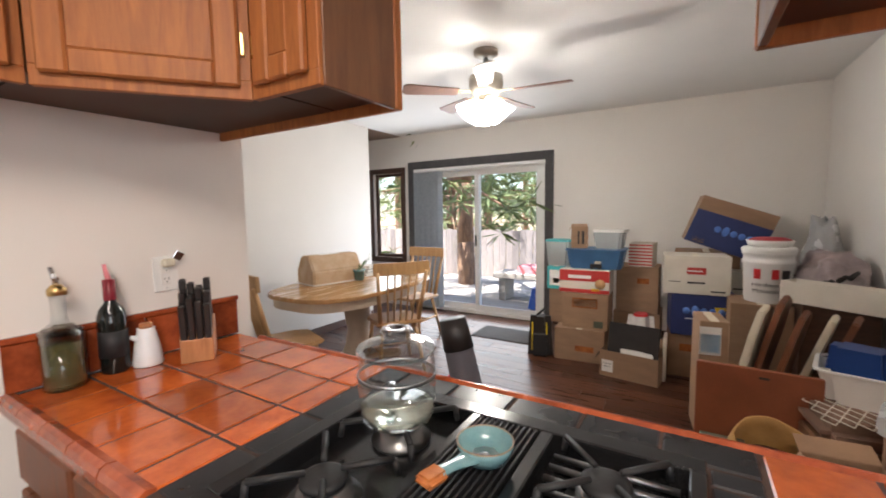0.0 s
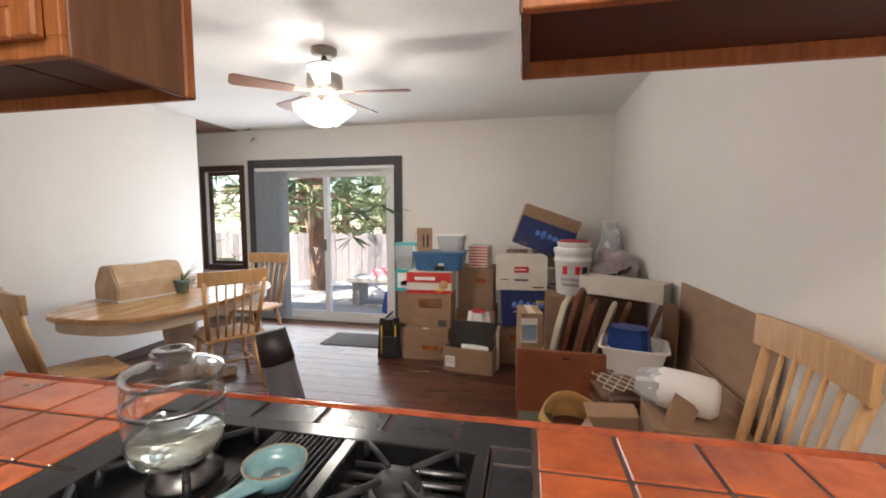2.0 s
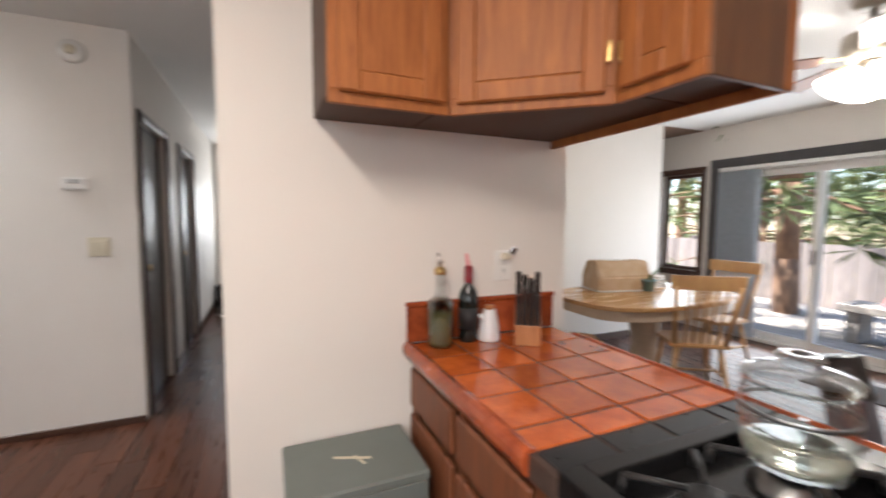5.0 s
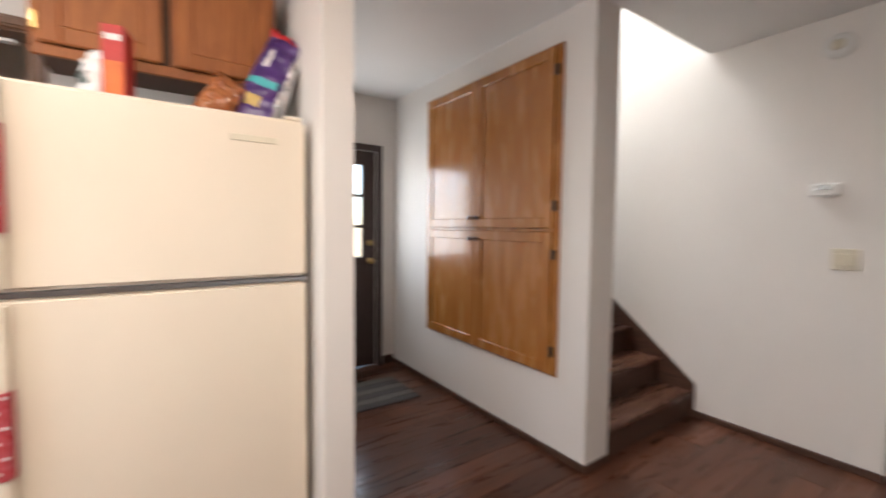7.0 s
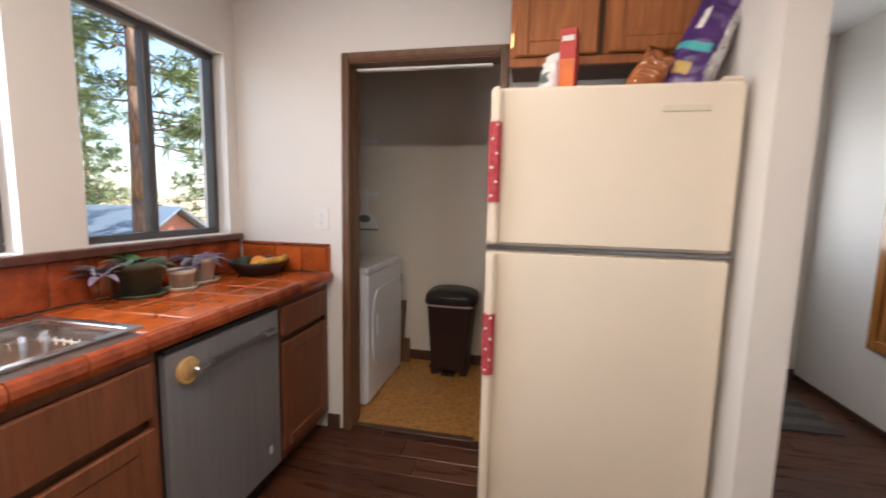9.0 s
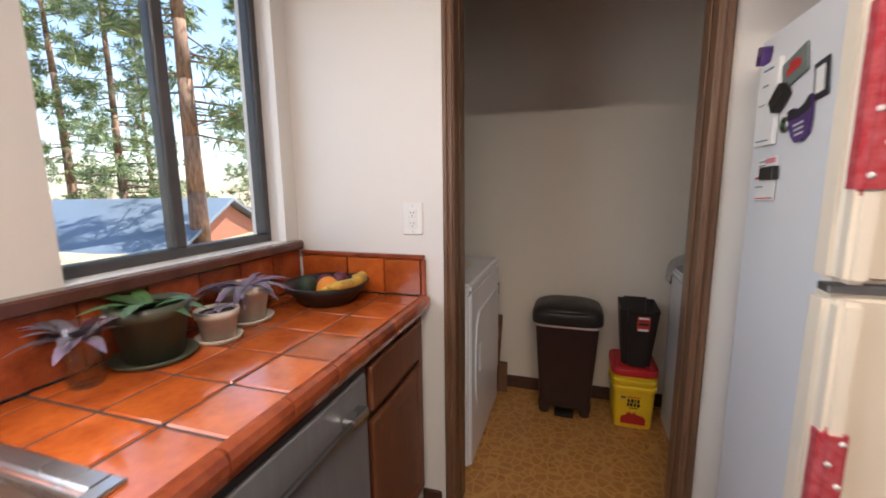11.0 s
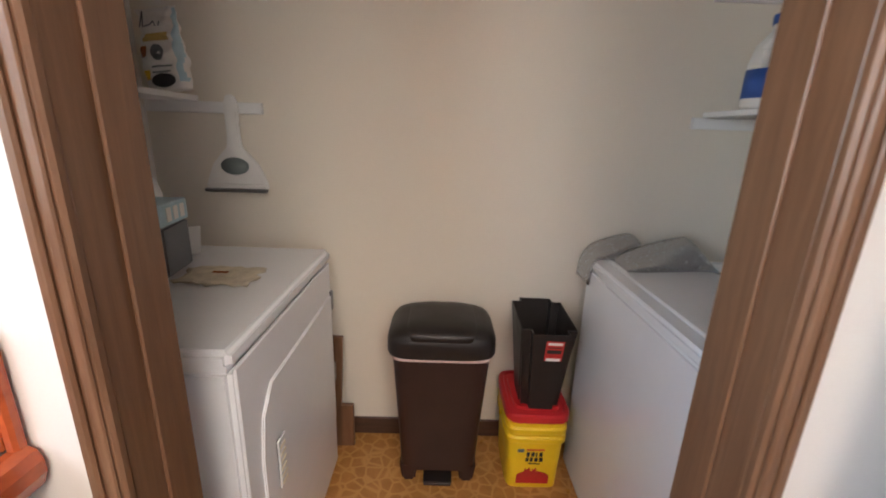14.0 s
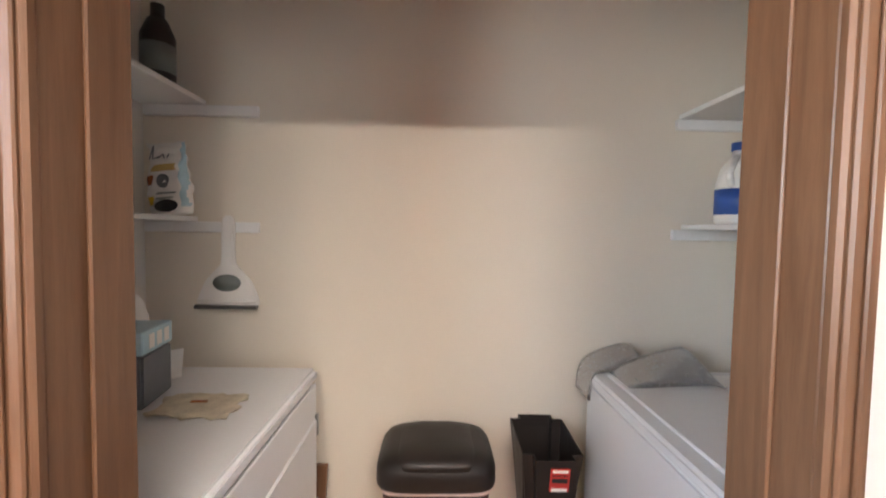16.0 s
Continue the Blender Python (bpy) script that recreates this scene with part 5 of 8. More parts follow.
def tapered(w0, d0, w1, d1, z0, z1, bev=0.02, seg=3, open_top=0.0):
    """A box that widens from (w0, d0) at z0 to (w1, d1) at z1, hollow where open_top gives its wall."""
    b = bmesh.new()
    bmesh.ops.create_cube(b, size=1)
    for v in b.verts:
        top = v.co.z > 0
        v.co = Vector((v.co.x * (w1 if top else w0), v.co.y * (d1 if top else d0), z1 if top else z0))
    bmesh.ops.bevel(b, geom=[e for e in b.edges if abs(e.verts[0].co.z - e.verts[1].co.z) > 0.01], offset=bev, segments=seg, affect="EDGES")
    if open_top:
        f = max(b.faces, key=lambda f: f.calc_center_median().z)
        r = bmesh.ops.inset_region(b, faces=[f], thickness=open_top)
        g = bmesh.ops.extrude_face_region(b, geom=[f])
        vs = [v for v in g["geom"] if isinstance(v, bmesh.types.BMVert)]
        k = (w0 - 2 * open_top) / max(0.01, w1 - 2 * open_top)
        for v in vs:
            v.co = Vector((v.co.x * k, v.co.y * k, z0 + open_top))
        bmesh.ops.delete(b, geom=[f], context="FACES_ONLY")
    bmesh.ops.recalc_face_normals(b, faces=b.faces)
    return b


part("bin_body", loft([(0.285, 0.225, 0.055, 0, 0), (0.30, 0.24, 0.20, 0, 0), (0.345, 0.268, 0.52, 0, 0), (0.352, 0.272, 0.55, 0, 0)], 9), M_BROWNPLASTIC, can)
for x in (-0.112, 0.112):
    part("foot", moved(tapered(0.050, 0.212, 0.070, 0.222, 0.0, 0.075, 0.010), pose(x, 0, 0)), M_BROWNPLASTIC, can)
part("base_back", box(-0.09, 0.09, -0.105, -0.02, 0.006, 0.06, 0.004), M_DARKPLASTIC, can)
part("pedal", box(-0.055, 0.055, 0.06, 0.135, 0.010, 0.022, 0.005, None, 2), M_DARKPLASTIC, can, "black foot pedal")
part("pedal_edge", box(-0.052, 0.052, 0.134, 0.138, 0.008, 0.018, 0.001), M_BROWNPLASTIC, can)
part("liner", loft([(0.356, 0.278, 0.541, 0, 0), (0.362, 0.284, 0.548, 0, 0), (0.362, 0.284, 0.578, 0, 0)], 8), M_LINER, can, "pinkish white bin liner showing below the lid")
LID = [(0.386, 0.300, 0.556, 0, 0), (0.392, 0.306, 0.564, 0, 0), (0.390, 0.304, 0.606, 0, 0), (0.378, 0.294, 0.624, 0, 0), (0.350, 0.272, 0.642, 0, -0.002), (0.300, 0.232, 0.655, 0, -0.004), (0.22, 0.17, 0.661, 0, -0.006), (0.10, 0.08, 0.664, 0, -0.006)]
part("lid", loft(LID, 5), M_DARKPLASTIC, can, "", True)
b = loft([(0.262, 0.262, 0.628, 0, 0.020), (0.264, 0.262, 0.646, 0, 0.012), (0.256, 0.246, 0.659, 0, 0.004), (0.235, 0.215, 0.668, 0, -0.004), (0.18, 0.16, 0.672, 0, -0.010), (0.08, 0.07, 0.674, 0, -0.012)], 6)
for v in b.verts:
    v.co.z += 0.003 * math.cos(v.co.x * 34) * (0.5 - v.co.y * 4) - 0.004
part("flap", b, M_DARKPLASTIC, can, "raised middle flap of the lid", True)


def wording(text, size, at, rot, material, parent, name="lettering"):
    """Raised letters in the built-in font as a mesh."""
    cu = bpy.data.curves.new(name, "FONT")
    cu.body, cu.size, cu.align_x, cu.align_y, cu.extrude = text, size, "CENTER", "CENTER", 0.0006
    tmp = bpy.data.objects.new("tmp", cu)
    me = bpy.data.meshes.new_from_object(tmp)
    bpy.data.objects.remove(tmp)
    bpy.data.curves.remove(cu)
    me.materials.clear()
    me.materials.append(material)
    ob = new(name, me)
    ob.matrix_world = pose(*at, *rot)
    ob.parent = parent
    return ob


td = thing("litter_bucket", "yellow rectangular litter bucket with a red lid", "bucket", (0.890, -2.845, 0))
part("bucket_body", loft([(0.185, 0.245, 0.0, 0, 0), (0.196, 0.254, 0.008, 0, 0), (0.214, 0.272, 0.230, 0, 0), (0.218, 0.276, 0.318, 0, 0)], 8), M_YELLOW, td)
for z in (0.232, 0.272):
    part("bucket_rim", loft([(0.218, 0.276, z - 0.016, 0, 0), (0.231, 0.287, z - 0.010, 0, 0), (0.233, 0.289, z + 0.008, 0, 0), (0.220, 0.278, z + 0.014, 0, 0)], 7), M_YELLOW, td)
part("lid", loft([(0.232, 0.288, 0.308, 0, 0), (0.240, 0.294, 0.314, 0, 0), (0.240, 0.294, 0.336, 0, 0), (0.232, 0.288, 0.345, 0, 0), (0.205, 0.262, 0.346, 0, 0), (0.20, 0.256, 0.341, 0, 0), (0.05, 0.06, 0.341, 0, 0)], 6), M_RED, td)
part("lid_panel", loft([(0.175, 0.225, 0.340, 0, 0), (0.172, 0.222, 0.3525, 0, 0), (0.165, 0.215, 0.353, 0, 0)], 6), M_RED, td)
for x in (-0.112, 0.112):
    part("bail_ear", rod((x, 0, 0.25), (x * 1.10, 0, 0.25), 0.014, None, 14), M_YELLOW, td)
lean = pose(0, 0.1245, 0.0, -3.2, 0, 0)
part("label_panel", moved(box(-0.062, 0.062, 0.0, 0.003, 0.026, 0.062, 0.001), lean), M_RED, td, "red printed panel")
part("label_hill", moved(prism([(0.062 * math.cos(math.pi * q / 14), 0.060 + 0.026 * math.sin(math.pi * q / 14)) for q in range(15)], 0, 0.0025), lean @ pose(0, 0.003, 0, 90, 0, 0)), M_REDPRINT, td, "red hill shape on the label")
for x, w in ((-0.004, 0.010), (0.022, 0.014)):
    part("silhouette", moved(prism([(x - w, 0.080), (x + w, 0.080), (x + w * 0.7, 0.100), (x + w * 0.2, 0.092), (x - w * 0.5, 0.104)], 0, 0.0025), lean @ pose(0, 0.0035, 0, 90, 0, 0)), M_REDPRINT, td, "small red printed shape")
for x, w, z in ((-0.022, 0.012, 0.166), (-0.006, 0.006, 0.166), (0.008, 0.013, 0.166), (0.026, 0.012, 0.166), (-0.024, 0.013, 0.142), (-0.006, 0.013, 0.142), (0.012, 0.012, 0.142), (0.028, 0.012, 0.142)):
    part("logo_bar", moved(box(x - w / 2, x + w / 2, 0.0, 0.0025, z - 0.010, z + 0.010, 0.001), lean), M_INK, td, "black logo shape")
part("print_bar", moved(box(-0.034, 0.034, 0.0, 0.002, 0.184, 0.191), lean), M_ORANGE, td)
part("print_bar", moved(box(0.042, 0.066, 0.0, 0.002, 0.176, 0.190), lean), M_BLUEGREY, td)
part("print_bar", moved(box(-0.022, 0.022, 0.0, 0.002, 0.120, 0.124), lean), M_INK, td)

def rim_ring(w, d, r, t, z0, z1):
    """A flat rounded ring of width t round a rounded rectangle."""
    b = bmesh.new()
    loops = []
    for g in (0, t):
        for z in (z0, z1):
            pts = []
            for sx, sy, a0 in ((1, 1, 0), (-1, 1, 90), (-1, -1, 180), (1, -1, 270)):
                for q in range(6):
                    a = radians(a0 + 18 * q)
                    pts.append(b.verts.new((sx * (w / 2 - r) + (r + g) * math.cos(a), sy * (d / 2 - r) + (r + g) * math.sin(a), z)))
            loops.append(pts)
    n = len(loops[0])
    for p, q in ((0, 1), (1, 3), (3, 2), (2, 0)):
        for i in range(n):
            b.faces.new((loops[p][i], loops[p][(i + 1) % n], loops[q][(i + 1) % n], loops[q][i]))
    bmesh.ops.recalc_face_normals(b, faces=b.faces)
    return b


wb = thing("waste_basket", "slim black open waste basket on the litter bucket", "waste basket", (0.884, -2.832, 0.353), -2)
part("basket", tapered(0.142, 0.175, 0.192, 0.318, 0, 0.325, 0.034, 4, 0.005), M_DARKPLASTIC, wb)
tilt_ = pose(-0.016, 0.1495, 0.262, -12.2, 0, 0)
part("sticker", moved(box(-0.030, 0.030, -0.001, 0.0012, -0.046, 0.040), tilt_), M_REDPRINT, wb, "red product sticker")
for dz, h, mm in ((0.030, 0.010, M_PAPER), (0.014, 0.004, M_INK), (-0.004, 0.016, M_INK), (-0.038, 0.012, M_PAPER)):
    part("sticker_print", moved(box(-0.024, 0.024, 0.0012, 0.002, dz - h / 2, dz + h / 2), tilt_), mm, wb)

dp = thing("dustpan", "white plastic dustpan hanging on the wall", "dustpan", (2.02, -2.985, 1.085), 180)
b = bmesh.new()
out = [(-0.112, 0), (0.112, 0), (0.108, 0.03), (0.082, 0.09), (0.042, 0.135), (0.026, 0.15), (0.022, 0.20), (0.024, 0.30), (0.012, 0.33), (-0.012, 0.33), (-0.024, 0.30), (-0.022, 0.20), (-0.026, 0.15), (-0.042, 0.135), (-0.082, 0.09), (-0.108, 0.03)]
b = prism(out, 0, 0.022, 0.005)
part("pan", moved(b, pose(0, 0.0, 0, 90, 0, 0)), M_PLASTIC, dp)
part("front_ledge", box(-0.108, 0.108, -0.030, -0.020, 0.012, 0.022, 0.003), M_PLASTIC, dp)
part("lip", box(-0.112, 0.112, -0.04, -0.02, -0.008, 0.004, 0.002), M_STEELD, dp)
part("badge", lathe([(0, 0), (0.05, 0), (0.05, 0.003), (0, 0.003)], 28, None, (0, -0.024, 0.085), pose(0, 0, 0, 90, 0, 0) @ Matrix.Diagonal((1, 0.62, 1, 1))), M_BLUEGREY, dp, "oval grey printed badge")


def shelf(label, x0, x1, z, deep, cleat_x0, cleat_x1, group):
    s = thing("wall_shelf", label, "shelf", (0, -3.003, z), group=group)
    part("board", box(x0, x1, 0.0, deep, 0.0, 0.018, 0.002), M_WHITE, s)
    part("cleat", box(cleat_x0, cleat_x1, 0.0, 0.018, -0.040, -0.001, 0.002), M_WHITE, s)
    return s


shelf("white painted shelf board above the dryer", 2.145, 2.337, 1.392, 0.80, 1.917, 2.33, "laundry shelves")
shelf("white painted upper shelf board above the dryer", 2.11, 2.337, 1.814, 0.80, 1.917, 2.33, "laundry shelves")
shelf("white painted shelf board above the washing machine", 0.048, 0.335, 1.392, 0.80, 0.048, 0.374, "laundry shelves")
shelf("white painted upper shelf board above the washing machine", 0.048, 0.36, 1.803, 0.80, 0.048, 0.374, "laundry shelves")
o = pouch("detergent_pouch", "white laundry pouch with blue edge and script lettering", (2.135, -2.84, 1.411), 168, 0.14, 0.235, 0.035, M_PAPER, [(-0.035, 0.050, 0.138, 0.158, M_KRAFTY), (-0.070, -0.035, 0.095, 0.130, M_RUST), (-0.070, -0.035, 0.030, 0.060, M_YELLOW), (0.058, 0.073, 0.02, 0.23, M_PALEBLUE), (-0.02, 0.05, 0.062, 0.068, M_BLUEGREY), (-0.02, 0.045, 0.050, 0.055, M_BLUEGREY)], 0, -5)
part("round_mark", lathe([(0, 0), (0.022, 0), (0.022, 0.004), (0, 0.004)], 22, None, (0.012, -0.037, 0.105), pose(0, 0, 0, 90, 0, 0)), M_SLATE, o, "slate blue round mark")
part("oval_mark", lathe([(0, 0), (0.042, 0), (0.042, 0.004), (0, 0.004)], 24, None, (0.012, -0.033, 0.026), pose(0, 0, 0, 90, 0, 0) @ Matrix.Diagonal((1, 0.48, 1, 1))), M_INK, o, "black oval mark")
for p, q in (((-0.040, 0.180), (-0.020, 0.222)), ((-0.020, 0.222), (-0.028, 0.180)), ((-0.028, 0.180), (0.0, 0.184)), ((0.0, 0.184), (0.012, 0.192)), ((0.012, 0.192), (0.016, 0.178)), ((0.034, 0.190), (0.026, 0.178))):
    part("script_stroke", rod((p[0], -0.030, p[1]), (q[0], -0.030, q[1]), 0.0018, None, 6), M_SLATE, o)
o = thing("dark_bottle", "dark plastic bottle standing on the upper shelf", "bottle", (2.175, -2.84, 1.833))
part("bottle", lathe([(0, 0), (0.045, 0), (0.05, 0.01), (0.05, 0.15), (0.03, 0.20), (0.02, 0.21), (0.02, 0.25), (0, 0.25)], 24), M_DARKPLASTIC, o)
part("label", lathe([(0.0504, 0.03), (0.0508, 0.03), (0.0508, 0.12), (0.0504, 0.12)], 24), M_BLUEGREY, o)
o = thing("small_carton", "pale carton leaning on the upper shelf", "box", (2.24, -2.62, 1.833), 20)
part("carton", box(-0.07, 0.07, -0.05, 0.05, 0, 0.16, 0.003), M_IVORY, o)
part("tab", box(-0.01, 0.01, 0.0495, 0.052, 0.08, 0.11, 0.001), M_INK, o)
o = thing("clear_canister", "tall clear plastic canister on the lower shelf", "canister", (2.25, -2.64, 1.411))
part("canister", lathe([(0, 0), (0.06, 0), (0.065, 0.01), (0.065, 0.28), (0.05, 0.31), (0.045, 0.33), (0, 0.33)], 26), M_BISQUE, o)
part("lid", lathe([(0, 0.33), (0.05, 0.33), (0.05, 0.352), (0, 0.354)], 24), M_WHITE, o, "white lid")
for x, y, s in ((0.285, -2.78, 0.97), (0.15, -2.86, 0.92)):
    o = thing("bleach_jug", "white plastic jug with blue cap and label", "jug", (x, y, 1.411), 35, "jugs on the shelf")
    part("jug", lathe([(0, 0), (0.062, 0), (0.068, 0.01), (0.068, 0.13), (0.055, 0.185), (0.024, 0.225), (0.022, 0.245), (0, 0.245)], 28, None, (0, 0, 0), Matrix.Scale(s, 4)), M_PLASTIC, o)
    part("cap", lathe([(0, 0.245), (0.026, 0.243), (0.027, 0.27), (0, 0.272)], 22, None, (0, 0, 0), Matrix.Scale(s, 4)), M_BLUE, o, "blue screw cap")
    part("label", lathe([(0.0686, 0.03), (0.069, 0.03), (0.069, 0.115), (0.0686, 0.115)], 28, None, (0, 0, 0), Matrix.Scale(s, 4)), M_BLUE, o, "blue label")
    bm = rod((0.062, 0, 0.12), (0.085, 0, 0.16), 0.010, None, 10)
    rod((0.085, 0, 0.16), (0.03, 0, 0.215), 0.010, None, 10, bm)
    part("grip", bm, M_PLASTIC, o)


def foil_band(label, spine, y0, y1, curl):
    """A springy bubble-foil sheet that follows a bent line of (x, z) points, with a thickness."""
    b = bmesh.new()
    pts = []
    for (xa, za), (xb, zb) in zip(spine, spine[1:]):
        for q in range(4):
            pts.append((xa + (xb - xa) * q / 4, za + (zb - za) * q / 4))
    pts.append(spine[-1])
    for _ in range(3):
        pts = [pts[0]] + [((a[0] + 2 * c[0] + d[0]) / 4, (a[1] + 2 * c[1] + d[1]) / 4) for a, c, d in zip(pts, pts[1:], pts[2:])] + [pts[-1]]
    k = 6
    rows_ = [[b.verts.new((x, y0 + (y1 - y0) * q / k, min(z, 0.897) + max(0, z - 0.897) * (1 - 0.86 * (q / k) ** curl))) for q in range(k + 1)] for i, (x, z) in enumerate(pts)]
    for r1, r2 in zip(rows_, rows_[1:]):
        for q in range(k):
            b.faces.new((r1[q], r2[q], r2[q + 1], r1[q + 1]))
    bmesh.ops.recalc_face_normals(b, faces=b.faces)
    bmesh.ops.solidify(b, geom=b.faces[:], thickness=0.006)
    return solid("foil_insulation", b, M_FOIL, label, "insulation", "", None, 0, True)


foil_band("silver bubble foil curling up from the washing machine's edge", [(0.734, 0.80), (0.728, 0.885), (0.692, 0.925), (0.635, 0.948), (0.568, 0.968), (0.538, 0.964), (0.532, 0.950), (0.548, 0.942)], -2.96, -2.83, 2.2)
foil_band("loose silver bubble foil sheet folded on the washing machine", [(0.660, 0.897), (0.610, 0.925), (0.50, 0.962), (0.410, 0.985), (0.388, 0.978), (0.365, 0.945), (0.349, 0.897)], -2.86, -2.70, 1.8)
o = thing("cloth_rag", "beige rag lying on the dryer", "cloth", (1.872, -2.52, 0.9045))
b = bmesh.new()
bmesh.ops.create_grid(b, x_segments=16, y_segments=12, size=0.5)
for v in b.verts:
    e = 1 + 0.25 * noise.noise((v.co.x * 5, v.co.y * 5, 1.0))
    v.co = Vector((v.co.x * 0.20 * e, v.co.y * 0.14 * e, 0.006 + 0.010 * abs(noise.noise((v.co.x * 9, v.co.y * 9, 4.0)))))
bmesh.ops.solidify(b, geom=b.faces[:], thickness=0.003)
part("rag", b, mat("rag_cloth", (0.62, 0.55, 0.42), 0.95, var=0.12, scale=30, bump=0.3), o, "", True)
part("stain", box(-0.02, 0.02, -0.005, 0.005, 0.016, 0.018), M_RUST, o)
o = thing("detergent_box", "slate grey laundry box with a pale blue printed top", "box", (2.065, -2.565, 0.9045), 8)
part("carton", box(-0.055, 0.055, -0.075, 0.075, 0, 0.140, 0.006, None, 2), M_SLATE, o)
part("label", box(-0.0565, 0.0565, -0.0765, 0.0765, 0.140, 0.200, 0.003), M_PALEBLUE, o, "pale blue printed band")
for k in range(3):
    part("print", box(-0.0585, -0.0560, -0.055 + 0.038 * k, -0.030 + 0.038 * k, 0.150, 0.188, 0.001), M_PAPER, o, "white printed shape")
o = thing("clear_bottle", "cloudy clear plastic bottle standing on the dryer", "bottle", (2.165, -2.66, 0.9045))
part("bottle", lathe([(0, 0), (0.055, 0), (0.06, 0.01), (0.06, 0.20), (0.045, 0.25), (0.022, 0.28), (0.022, 0.30), (0, 0.30)], 26), M_BISQUE, o)
part("cap", lathe([(0, 0.30), (0.026, 0.30), (0.026, 0.325), (0, 0.327)], 20), M_SLATE, o, "grey screw cap")
solid("paper_card", moved(box(-0.001, 0.001, -0.045, 0.045, 0, 0.11), pose(0, 0, 0, 0, -24, 0)), M_PAPER, "small white card leaning on the bottle", "card", "", (2.085, -2.71, 0.905), -50)
for i, (x, h, ang) in enumerate(((1.735, 0.66, 3), (1.700, 0.52, -3), (1.692, 0.38, 2), (1.640, 0.205, 0))):
    solid("scrap_board", moved(box(-0.030, 0.030, 0, 0.02, 0, h, 0.002), pose(0, 0, 0, 0, ang, 0)), M_TRIM, "offcut of brown board leaning behind the dryer", "board", "offcuts by the dryer", (x, -2.955 + 0.022 * (i % 2), 0))

# ---- pantry, stairs and entry ----
PZ0, PZ1 = 0.477, 2.395
pc = thing("pantry_cabinet", "amber wooden built-in pantry with four doors", "cabinet", (-1.393, -2.735, PZ0), 90)
W = 1.405
bm = bmesh.new()
H_ = PZ1 - PZ0
SPL = 1.337 - PZ0
for a, b, lo, hi in ((0, 0.045, 0, H_), (W - 0.06, W, 0, H_), (0.045, W - 0.06, 0, 0.03), (0.045, W - 0.06, H_ - 0.03, H_), (0.045, W - 0.06, SPL - 0.01, SPL + 0.01)):
    box(a, b, -0.012, 0.0, lo, hi, 0.002, bm)
box(0.03, W - 0.03, -0.006, 0.0, 0.02, H_ - 0.02, 0, bm)
part("frame", bm, M_PANTRY, pc)
mid = W * 0.47
for x0, x1 in ((0.03, mid), (mid + 0.006, W - 0.045)):
    for z0, z1 in ((0.015, SPL - 0.012), (SPL + 0.012, H_ - 0.015)):
        r = 0.062
        d = part("door", box(x0 + r - 0.004, x1 - r + 0.004, -0.021, -0.012, z0 + r - 0.004, z1 - r + 0.004), M_PANTRY, pc)
        for n_, a, b, lo, hi in (("stile", x0, x0 + r, z0, z1), ("stile", x1 - r, x1, z0, z1), ("rail", x0 + r, x1 - r, z0, z0 + r), ("rail", x0 + r, x1 - r, z1 - r, z1)):
            part(n_, box(a, b, -0.032, -0.012, lo, hi, 0.003), M_PANTRY, d)
        hx = x1 - 0.03 if x0 < 0.1 else x0 + 0.03
        hz = SPL - 0.09 if z0 < 0.1 else SPL + 0.06
        part("knob", lathe([(0, 0), (0.007, 0), (0.006, 0.012), (0.015, 0.016), (0.016, 0.024), (0, 0.028)], 14, None, (hx, -0.032, hz + 0.02), pose(0, 0, 0, 90, 0, 0)), M_DARKPLASTIC, d)
        if x0 > 0.1:
            for z in (z0 + 0.10, z1 - 0.16):
                part("hinge", box(x1 - 0.002, x1 + 0.022, -0.030, -0.010, z, z + 0.06, 0.003), M_DARKPLASTIC, d, "dark metal hinge")

st = thing("staircase", "dark-stained wooden stairs going up between walls", "stairs", (0, 0, 0))
N = 14
for i in range(N):
    y, z = -1.15 - 0.235 * i, 0.185 * (i + 1)
    part("tread", box(-2.636, -1.612, y - 0.245, y + 0.025, z - 0.032, z, 0.008, None, 2), M_FLOORK, st)
    part("riser", box(-2.636, -1.612, y - 0.02, y, z - 0.185, z - 0.032), M_TRIMH, st)
b = prism([(-1.12, 0.0), (-1.12, 0.235), (-1.12 - 0.235 * 13, 0.235 + 0.185 * 13), (-1.12 - 0.235 * 13, -0.15 + 0.185 * 13), (-1.32, 0.0)], -2.658, -2.637, 0.002)
moved(b, Matrix(((0, 0, 1, 0), (1, 0, 0, 0), (0, 1, 0, 0), (0, 0, 0, 1))))
part("skirt_board", b, M_TRIMH, st, "dark skirting board following the steps")


